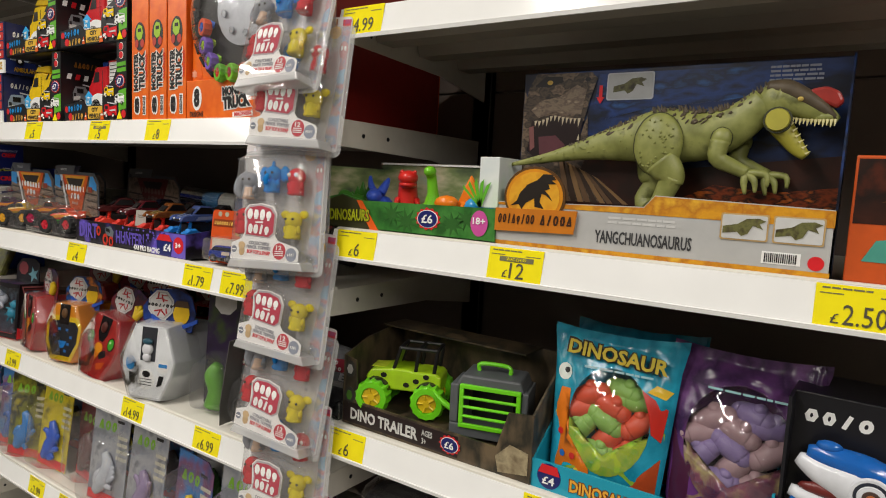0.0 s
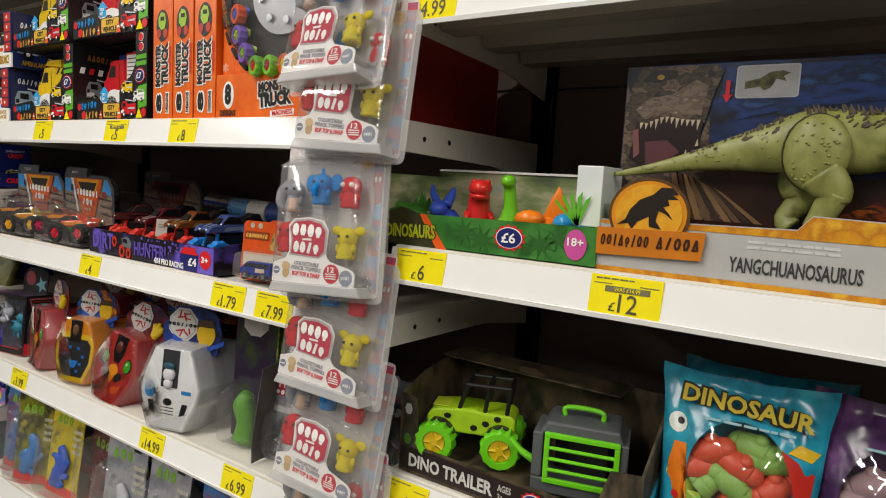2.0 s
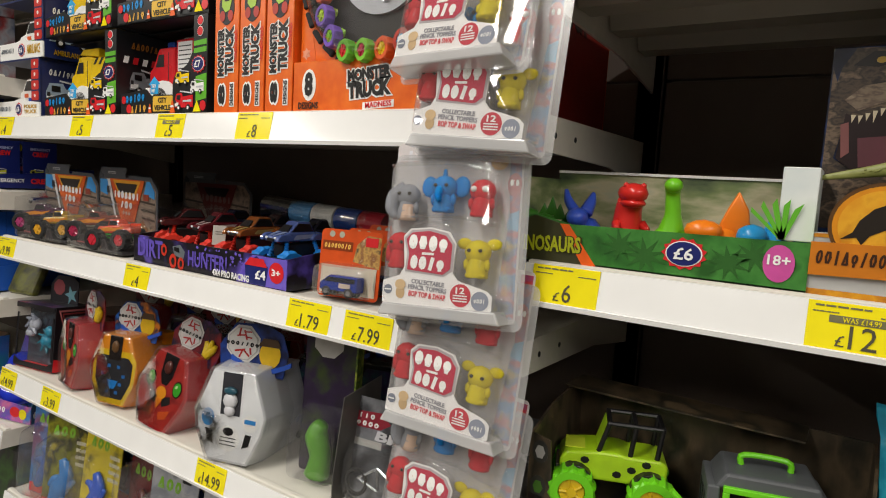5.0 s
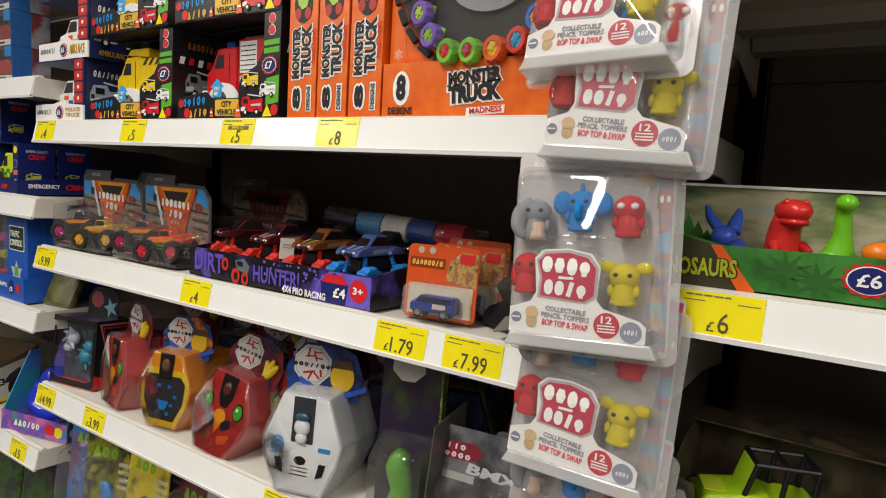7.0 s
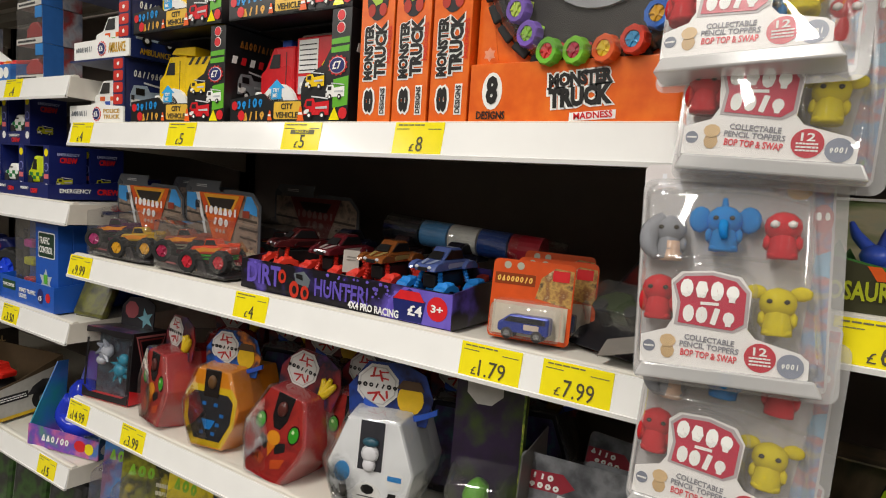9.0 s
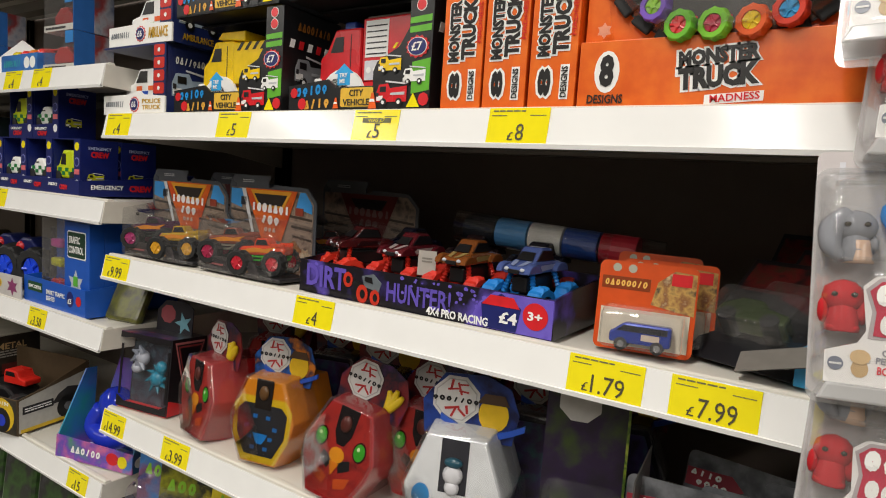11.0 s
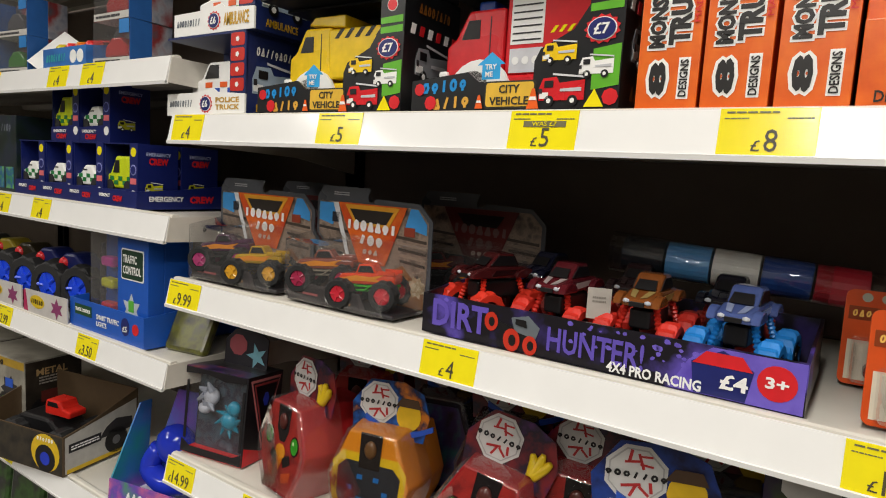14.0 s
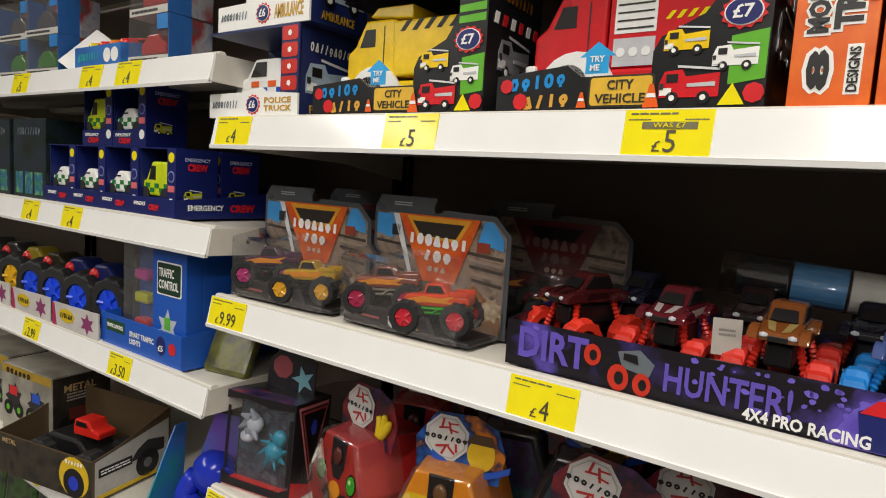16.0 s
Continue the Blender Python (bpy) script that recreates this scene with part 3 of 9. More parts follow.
for cx, cz, kd, rz in ((0.305, B1, "dump", 1.5), (0.566, B1, "fire", -1.0), (0.30, B1 + 0.1515, "dump", -1.0), (0.562, B1 + 0.1515, "fire", 1.0)):
    city_carton(cx, cz + 0.0005 * (cz > B1), kd, rz)


def rescue_carton(x, z, name, roof):
    """Blue and white open carton with a white emergency truck in it."""
    t = thing("toy_car_carton", "white and blue carton with a white toy rescue truck", "boxed toy", pose(x, 0.014, z, 0, 0, 0), "rescue truck cartons")
    w, d, h = 0.186, 0.105, 0.115
    bm = block(-w / 2, w / 2, 0.003, d, 0, 0.003)
    block(-w / 2, w / 2, d - 0.003, d, 0.003, h, 0, bm)
    block(w / 2 - 0.003, w / 2, 0.003, d - 0.003, 0.003, h, 0, bm)
    block(-w / 2, w / 2, 0.0, d, h, h + 0.003, 0, bm)
    part("carton", bm, paint("1d2a5e", 0.35), t)
    part("lip", prism([(-w / 2, 0), (w / 2, 0), (w / 2, 0.03), (0.03, 0.034), (0.02, 0.04), (-0.02, 0.034), (-w / 2, 0.033)], 0.003, at(FRONT, 0, 0.003)), WHITE, t)
    f = at(FRONT)
    mark(t, f, -w / 2 + 0.036, 0.018, 0.058, 0.013, 9, paint("5b6470", 0.3), 1, 21)
    burst(t, f, 0.005, 0.017, 0.014, "£6", 1, 1.1)
    letters(t, f, name, 0.055, 0.017, 0.055, 0.018, paint("c69a1e", 0.35), 1)
    part("column", block(w / 2 - 0.034, w / 2, 0, 0.005, 0.031, h, 0.0008), paint("1d2a5e", 0.35), t)
    for i in range(4):
        deco(t, "icon", f, rounded(w / 2 - 0.017, 0.043 + i * 0.021, 0.03, 0.018, 0.004), paint("c8352c", 0.3), 1)
        deco(t, "icon_sign", f, ngon(w / 2 - 0.017, 0.043 + i * 0.021, 0.004, n=5), WHITE, 2)
    r = at(RIGHT, w / 2)
    mark(t, r, 0.055, 0.092, 0.075, 0.016, 9, WHITE, 1, 22)
    mini_truck(t, r, 0.055, 0.045, 0.085, paint("9fb0c0", 0.3), 1)
    letters(t, r, name.split("\n")[0], 0.05, 0.012, 0.06, 0.011, paint("c69a1e", 0.35), 1)
    car = part("toy_truck", prism([(-0.075, 0.022), (0.065, 0.022), (0.065, 0.055), (0.03, 0.058), (0.018, 0.085), (-0.032, 0.085), (-0.05, 0.06), (-0.075, 0.055)], 0.06, at(FRONT, 0, 0.09), 0.004), WHITE, t, "white toy rescue truck")
    g = at(FRONT, 0, 0.0298)
    deco(car, "window", g, [(-0.04, 0.06), (-0.006, 0.06), (-0.006, 0.08), (-0.028, 0.08)], BLACK, 1)
    for i in range(5):
        deco(car, "checker", g, rect(-0.03 + i * 0.018, 0.05 - (i % 2) * 0.009, 0.017, 0.008), roof if i % 2 else ORANGE, 1)
    for wx in (-0.048, 0.04):
        wheel(car, (wx, 0.035, 0.022), 0.02, 0.016, RUBBER, WHITE, (0, 1, 0), 12)
        wheel(car, (wx, 0.085, 0.022), 0.02, 0.016, RUBBER, WHITE, (0, 1, 0), 12)
    return t


rescue_carton(0.056, B1, "POLICE\nTRUCK", BLUE)
rescue_carton(0.072, B1 + 0.1185, "AMBULANCE\n", GREEN)

MT_ORANGE = picture(["d85a14", "e2661a", "ea7422"], 40, 0.32)
MT_BLACK = paint("1d1b1a", 0.4)


def truck_set(x, rz, spine):
    """An orange carton with a round clear dome; shelved edge on (spine) or face on."""
    if spine:
        w, d, h = 0.0535, 0.30, 0.30
        t = thing("truck_set_carton", "orange monster truck set carton standing edge on", "boxed toy", pose(x, 0.012, B1, 0, 0, rz), "monster truck set cartons")
        part("carton", carton(w, d, h), MT_ORANGE, t)
        f = at(FRONT)
        letters(t, f, "8", -0.008, 0.028, 0.036, 0.021, WHITE, 1, 90, 0.14, "letter_edge")
        letters(t, f, "8", -0.008, 0.028, 0.030, 0.015, MT_BLACK, 2, 90, 0.05)
        deco(t, "designs_plate", f, rect(0.0145, 0.028, 0.010, 0.036), WHITE, 1)
        letters(t, f, "DESIGNS", 0.0145, 0.028, 0.032, 0.007, MT_BLACK, 2, 90)
        letters(t, f, "MONSTER", -0.011, 0.090, 0.074, 0.018, WHITE, 1, 90, 0.12, "letter_edge")
        letters(t, f, "TRUCK", 0.008, 0.092, 0.074, 0.022, WHITE, 1, 90, 0.12, "letter_edge")
        letters(t, f, "MONSTER", -0.011, 0.090, 0.070, 0.0145, MT_BLACK, 2, 90, 0.05)
        letters(t, f, "TRUCK", 0.008, 0.092, 0.070, 0.0185, MT_BLACK, 2, 90, 0.05)
        letters(t, f, "MADNESS", 0.022, 0.098, 0.045, 0.005, RED, 2, 90, 0.0)
        deco(t, "emblem", f, ngon(0.0, 0.155, 0.017, 0.026), DARK, 1)
        deco(t, "emblem_truck", f, ngon(0.0, 0.162, 0.011, 0.015, 7), paint("9ec23a", 0.3), 2)
        deco(t, "emblem_window", f, rect(0.001, 0.166, 0.010, 0.006), BLACK, 3)
        for k in (-0.009, 0.009):
            deco(t, "emblem_wheel", f, ngon(k, 0.142, 0.006, 0.008, 10), paint("b0362a", 0.4), 2)
        return t
    w, d, h = 0.335, 0.30, 0.30
    t = thing("truck_set_carton", "orange monster truck set carton with a clear round window", "boxed toy", pose(x, 0.012, B1, 0, 0, rz), "monster truck set cartons")
    body = block(-w / 2, w / 2, 0.012, d, 0, h, 0.001)
    part("carton", body, MT_ORANGE, t)
    part("front_band", block(-w / 2, w / 2, 0, 0.0118, 0, 0.067, 0.001), MT_ORANGE, t)
    f, g = at(FRONT), at(FRONT, 0, 0.012)
    deco(t, "front_panel", g, [(-w / 2 + 0.004, 0.068), (-w / 2 + 0.03, 0.068), (-w / 2 + 0.02, 0.12), (-w / 2 + 0.016, 0.29), (-w / 2 + 0.004, 0.29)], MT_ORANGE, 1)
    deco(t, "number_plate", f, ngon(-w / 2 + 0.03, 0.036, 0.013, 0.021, 16), WHITE, 1)
    letters(t, f, "8", -w / 2 + 0.03, 0.037, 0.015, 0.032, MT_BLACK, 2, 0, 0.05)
    letters(t, f, "DESIGNS", -w / 2 + 0.03, 0.009, 0.037, 0.009, MT_BLACK, 2)
    letters(t, f, "MONSTER", -0.033, 0.047, 0.075, 0.019, WHITE, 1, 4, 0.14, "letter_edge")
    letters(t, f, "TRUCK", -0.032, 0.028, 0.076, 0.025, WHITE, 1, 4, 0.14, "letter_edge")
    deco(t, "red_name_plate", f, [(-0.042, 0.002), (0.008, 0.005), (0.008, 0.014), (-0.042, 0.011)], WHITE, 1)
    letters(t, f, "MONSTER", -0.033, 0.047, 0.07, 0.015, MT_BLACK, 2, 4, 0.06)
    letters(t, f, "TRUCK", -0.032, 0.028, 0.07, 0.021, MT_BLACK, 2, 4, 0.06)
    letters(t, f, "MADNESS", -0.016, 0.0085, 0.042, 0.007, RED, 2, 4)
    for i, (a, b) in enumerate(((-w / 2 + 0.012, 0.08), (-w / 2 + 0.022, 0.085))):
        deco(t, "spark", f, star(-w / 2 + 0.024, 0.077 + i * 0.0, 0.008 - 0.003 * i, 0.005 - 0.002 * i, 6), paint("f0a080", 0.4), 2 + i)
    # tyre-shaped tray under the dome
    part("tray_back", prism(ngon(-0.028, 0.175, 0.128, 0.12, 40), 0.004, at(FRONT, 0, 0.0112)), MT_BLACK, t)
    ringbm = bmesh.new()
    for i in range(28):
        a = 2 * math.pi * i / 28
        c = Vector((-0.028 + 0.122 * math.cos(a), 0.175 + 0.114 * math.sin(a)))
        if c.y > 0.072:
            prism(rect(0, 0, 0.022, 0.022), 0.006, at(FRONT, c.x, 0.008, c.y) @ pose(0, 0, 0, 0, 0, math.degrees(a)), 0.002, ringbm)
    part("tyre_tread", ringbm, RUBBER, t)
    part("hub_plate", prism(ngon(-0.022, 0.18, 0.066, 0.062, 32), 0.006, at(FRONT, 0, 0.008)), paint("a9abb0", 0.3, 0.6), t)
    hb = bmesh.new()
    for i in range(8):
        a = 2 * math.pi * i / 8 + 0.2
        rod((-0.022 + 0.046 * math.cos(a), 0.003, 0.18 + 0.044 * math.sin(a)), (-0.022 + 0.046 * math.cos(a), -0.002, 0.18 + 0.044 * math.sin(a)), 0.006, hb, 8)
    part("hub_bolts", hb, CHROME, t)
    cols = [("e0521e", "3a6fd0"), ("7a55c0", "b6d23a"), ("7a55c0", "8fc82e"), ("6ab82a", "d23030"), ("7cc62e", "c02a4a"), ("e05a1e", "e8c81e"), ("d23a22", "3aa0d8"), ("2f6fd0", "e8b01e"), ("c43a8a", "e8e03a"), ("6ab82a", "e05a1e")]
    for i, (a1, a2) in enumerate(cols):
        a = radians(175 + i * 22)
        c = Vector((-0.028 + 0.084 * math.cos(a), -0.004, 0.145 + 0.08 * math.sin(a)))
        if c.z < 0.072:
            c.z = 0.074
        toy = part("mini_truck", ball((c.x, 0.006, c.z + 0.006), (0.014, 0.004, 0.009), None, 1), paint(a2), t)
        wheel(toy, c, 0.0155, 0.014, paint(a1, 0.5), paint(a2, 0.3), (0.25, 1, 0), 10)
    dome = bmesh.new()
    prev = None
    for k in range(6):
        s = k / 5
        ring = [dome.verts.new((-0.028 + 0.128 * math.cos(s * 1.45) * math.cos(2 * math.pi * i / 40), 0.011 - 0.05 * math.sin(s * 1.45), max(0.0685, 0.175 + 0.12 * math.cos(s * 1.45) * math.sin(2 * math.pi * i / 40)))) for i in range(40)]
        if prev:
            for i in range(40):
                dome.faces.new((prev[i], prev[(i + 1) % 40], ring[(i + 1) % 40], ring[i]))
        prev = ring
    dome.faces.new(prev)
    part("dome", dome, PVC, t, "clear plastic dome", True)
    r = at(RIGHT, w / 2)
    # end panel: dark red print with the shade on this side mixed in
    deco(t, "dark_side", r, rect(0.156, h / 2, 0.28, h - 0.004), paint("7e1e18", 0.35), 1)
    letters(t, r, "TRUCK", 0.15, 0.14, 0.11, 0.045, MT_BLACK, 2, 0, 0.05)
    return t


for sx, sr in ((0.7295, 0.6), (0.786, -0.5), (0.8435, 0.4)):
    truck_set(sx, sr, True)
truck_set(1.041, 0, False)


# ---------------------------------------------------------------- bay B, second shelf
def monster_truck(parent, m, body_hex, rim_hex, accent_hex, s=1.0, tyre=RUBBER, name="toy_truck"):
    """A small monster truck: shaped body with bonnet, cab and bed, a tube chassis, big wheels."""
    m2 = m @ Matrix.Translation((0, 0, 0.004 * s)) @ Matrix.Diagonal((s, s, s, 1))
    t = bmesh.new()
    prism([(-0.036, 0.024), (0.034, 0.024), (0.037, 0.030), (0.036, 0.036), (0.014, 0.038), (-0.034, 0.036), (-0.038, 0.030)], 0.024, at(FRONT, 0, 0.012), 0.0025, t)
    prism([(-0.016, 0.036), (0.013, 0.037), (0.006, 0.048), (-0.011, 0.048)], 0.020, at(FRONT, 0, 0.010), 0.002, t)
    for y in (-0.0125, 0.0105):
        block(0.014, 0.036, y, y + 0.002, 0.036, 0.041, 0.0008, t)
    t.transform(m2)
    ob = part(name, t, paint(body_hex, 0.2), parent)
    g = bmesh.new()
    prism([(-0.012, 0.0385), (0.009, 0.0385), (0.005, 0.0462), (-0.009, 0.0462)], 0.0212, at(FRONT, 0, 0.0106), 0, g)
    g.transform(m2)
    part("window", g, BLACK, ob)
    for sy in (-1, 1):
        fl = prism([(-0.034, 0.031), (-0.014, 0.035), (0.004, 0.0335), (0.022, 0.0365), (0.012, 0.031), (0.02, 0.028), (-0.008, 0.0285), (-0.034, 0.027)], 0.0006, at(FRONT, 0, -0.0121 if sy < 0 else 0.0127))
        fl.transform(m2)
        part("side_flame", fl, paint("e08a1e", 0.25), ob)
    h = bmesh.new()
    for x in (-0.028, 0.028):
        for sy in (-1, 1):
            rod((x, sy * 0.017, 0.017), (x * 0.5, sy * 0.006, 0.025), 0.0016, h, 6)
            rod((x, sy * 0.013, 0.017), (x * 0.82, sy * 0.009, 0.030), 0.0016, h, 6)
        rod((x, -0.018, 0.017), (x, 0.018, 0.017), 0.0018, h, 6)
    for sy in (-1, 1):
        rod((-0.034, sy * 0.009, 0.022), (0.034, sy * 0.009, 0.022), 0.0016, h, 6)
        for k in (-0.02, 0.0, 0.02):
            rod((k - 0.006, sy * 0.009, 0.016), (k + 0.006, sy * 0.010, 0.024), 0.0013, h, 6)
    block(-0.040, -0.036, -0.012, 0.012, 0.022, 0.029, 0.001, h)
    block(-0.024, 0.026, -0.008, 0.008, 0.015, 0.018, 0.001, h)
    h.transform(m2)
    part("chassis", h, paint(accent_hex), ob)
    for x in (-0.028, 0.028):
        for y in (-0.024, 0.024):
            wheel(ob, m @ Vector((x * s, y * s, 0.0185 * s)), 0.0185 * s, 0.017 * s, tyre, paint(rim_hex, 0.25), m.to_3x3() @ Vector((0, 1, 0)), 12)
    return ob


SANDY = picture(["4a4340", "7c6c60", "988474", "5e544c"], 55, 0.3)


def jam_pack(x, rz, sets, y=0.022, shine=True):
    """A framed header card with a printed arena, and two small trucks under a clear bubble."""
    w, h = 0.212, 0.160
    t = thing("toy_truck_blister_pack", "grey and orange carded blister pack with two toy monster trucks", "blister pack", pose(x, y, B2, 0, 0, rz), "monster truck blister packs")
    c = 0.022
    edge = [(-w / 2, 0), (w / 2, 0), (w / 2, h - 0.038), (w / 2 - c, h - 0.016), (0.008, h - 0.014), (0.004, h - 0.019), (-0.006, h - 0.019), (-0.008, h - 0.012), (-0.003, h - 0.002), (-0.006, h), (-w / 2 + c * 0.5, h), (-w / 2, h - 0.016)]
    part("card", prism(edge, 0.0015, at(FRONT, 0, 0.075)), paint("4c4f55", 0.3, 0, 0.1), t)
    f = at(FRONT, 0, 0.0735)
    deco(t, "arena_print", f, [(-w / 2 + 0.005, 0.004), (w / 2 - 0.006, 0.004), (w / 2 - 0.006, h - 0.04), (w / 2 - c - 0.002, h - 0.022), (-w / 2 + 0.005, h - 0.022)], SANDY, 1)
    for k in range(5):
        deco(t, "stand_print", f, [(-w / 2 + 0.006, 0.066 + k * 0.008), (-0.05 + k * 0.003, 0.062 + k * 0.008), (-0.05 + k * 0.003, 0.066 + k * 0.008), (-w / 2 + 0.006, 0.070 + k * 0.008)], paint("8a7c70" if k % 2 else "3a3430", 0.35), 2)
        deco(t, "stand_print", f, [(0.055 - k * 0.002, 0.064 + k * 0.008), (w / 2 - 0.008, 0.060 + k * 0.008), (w / 2 - 0.008, 0.064 + k * 0.008), (0.055 - k * 0.002, 0.068 + k * 0.008)], paint("9a8878" if k % 2 else "40362e", 0.35), 2)
    deco(t, "dirt_ramp_print", f, [(0.03, 0.004), (w / 2 - 0.008, 0.004), (w / 2 - 0.008, 0.026), (0.06, 0.06), (0.04, 0.05)], picture(["6a4428", "8a5a34", "a87848"], 60), 3)
    deco(t, "dust_print", f, star(w / 2 - 0.02, 0.034, 0.016, 0.011, 8), picture(["c8b8a0", "a08868", "d8ccb8"], 90), 4)
    if shine:
        deco(t, "sky_patch", f, [(-w / 2 + 0.006, h - 0.050), (-w / 2 + 0.034, h - 0.056), (-w / 2 + 0.040, h - 0.024), (-w / 2 + 0.006, h - 0.024)], paint("3f93d6", 0.3), 3)
        deco(t, "sky_patch", f, [(0.062, h - 0.048), (w / 2 - 0.008, h - 0.056), (w / 2 - 0.008, h - 0.042), (w / 2 - c - 0.002, h - 0.023), (0.07, h - 0.023)], paint("3f93d6", 0.3), 3)
        deco(t, "screen_print", f, rect(-0.066, h - 0.044, 0.014, 0.014), paint("2a2c34", 0.3), 4)
        deco(t, "screen_print", f, rect(0.07, h - 0.054, 0.018, 0.012), paint("8a3a28", 0.3), 4)
        deco(t, "white_frame_print", f, [(-0.072, h - 0.023), (-0.062, h - 0.023), (-0.036, h - 0.1), (-0.042, h - 0.1)], paint("d8dadc", 0.3), 4)
        deco(t, "pennant", f, [(-0.062, h - 0.022), (0.064, h - 0.022), (0.03, h - 0.105), (-0.018, h - 0.105)], picture(["c8481c", "d8641e", "b83a1a"], 30, 0.3), 4)
        deco(t, "pennant_frame", f, [(-0.048, h - 0.024), (0.052, h - 0.024), (0.034, h - 0.052), (-0.028, h - 0.052)], paint("d89a2a", 0.3), 5)
        deco(t, "pennant_inner", f, [(-0.038, h - 0.030), (0.042, h - 0.030), (0.030, h - 0.048), (-0.024, h - 0.048)], paint("2c2622", 0.3), 6)
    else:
        # back-row copy: pennant and print darkened, the shelf's shade put into the colours
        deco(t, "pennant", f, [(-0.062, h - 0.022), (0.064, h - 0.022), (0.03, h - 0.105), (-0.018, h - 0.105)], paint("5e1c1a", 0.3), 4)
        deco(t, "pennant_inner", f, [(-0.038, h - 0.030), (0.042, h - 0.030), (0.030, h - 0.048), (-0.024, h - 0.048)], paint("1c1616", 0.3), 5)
        deco(t, "shade_print", f, rect(0.0, 0.036, w - 0.02, 0.06), paint("1c1a1c", 0.35), 4)
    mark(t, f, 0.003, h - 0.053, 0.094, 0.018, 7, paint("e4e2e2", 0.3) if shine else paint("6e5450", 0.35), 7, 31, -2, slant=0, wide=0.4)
    mark(t, f, 0.004, h - 0.072, 0.046, 0.017, 3, paint("e4e2e2", 0.3) if shine else paint("6e5450", 0.35), 7, 32, -2, slant=0, wide=0.4)
    mark(t, f, 0.004, h - 0.088, 0.03, 0.009, 3, paint("c0a89a", 0.4), 7, 33, 0)
    bars(t, f, -0.058, h - 0.010, 0.03, 0.006, 2, paint("b0b2b4", 0.4), 1, 8)
    # fold-up printed base with a stepped edge
    part("base_card", prism([(-w / 2 + 0.016, 0), (w / 2 - 0.03, 0), (w / 2 - 0.05, 0.006), (w / 2 - 0.062, 0.026), (0.012, 0.024), (0.0, 0.032), (-0.012, 0.032), (-0.022, 0.026), (-w / 2 + 0.03, 0.027), (-w / 2 + 0.016, 0.024)], 0.0015, at(FRONT, 0, 0.008)), paint("3a3436", 0.35), t)
    g = at(FRONT, 0, 0.0065)
    deco(t, "base_print", g, [(-w / 2 + 0.019, 0.002), (w / 2 - 0.058, 0.002), (w / 2 - 0.066, 0.023), (0.012, 0.021), (-0.02, 0.023), (-w / 2 + 0.019, 0.021)], paint("241e22", 0.35), 1)
    bars(t, g, -0.052, 0.013, 0.045, 0.006, 1, paint("a85a5a", 0.4), 2, 8)
    bars(t, g, 0.016, 0.010, 0.03, 0.006, 1, paint("a07a4a", 0.4), 2, 9)
    deco(t, "shield_print", g, [(-0.016, 0.018), (-0.004, 0.018), (-0.005, 0.009), (-0.010, 0.005), (-0.015, 0.009)], paint("c8c8cc", 0.35), 2)
    part("base_tray", block(-w / 2 + 0.012, w / 2 - 0.008, 0.010, 0.07, 0.0, 0.006, 0.002), DARK, t)
    for i, (b, r, a) in enumerate(sets):
        monster_truck(t, pose((-0.050, 0.036)[i], (0.046, 0.040)[i], (0.013, 0.004)[i], 0, -3, (26, 16)[i]), b, r, a, 1.12)
    bl = shell([(-w / 2 + 0.004, 0.001), (w / 2 - 0.004, 0.001), (w / 2 - 0.004, 0.090), (-w / 2 + 0.004, 0.096)],
               [(-w / 2 + 0.012, 0.001, 0.071), (w / 2 - 0.026, 0.001, 0.071), (w / 2 - 0.020, 0.070, 0.066), (-w / 2 + 0.008, 0.084, 0.068)], at(FRONT, 0, 0.073))
    part("bubble", bl, PVC, t, "clear plastic bubble", True)
    return t


jam_pack(0.106, 2, (("4a2340", "a03a6a", "2a2a2a"), ("b8921c", "d09a2a", "1a1a1a")))
jam_pack(0.322, -1, (("8a4a3a", "a0284a", "8a8070"), ("d8451e", "c02838", "3fb02a")))
# back row: truck colours dark too, shade behind the front packs painted in
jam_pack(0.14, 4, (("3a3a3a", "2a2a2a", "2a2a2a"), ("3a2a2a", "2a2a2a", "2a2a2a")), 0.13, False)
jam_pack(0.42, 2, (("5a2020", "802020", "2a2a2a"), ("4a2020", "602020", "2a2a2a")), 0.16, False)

PURPLE = picture(["3a2f6a", "17141c", "17141c", "5a4aa8"], 16, 0.3)
LILAC = picture(["6a58c0", "7361c8", "5a48b0"], 30, 0.3)


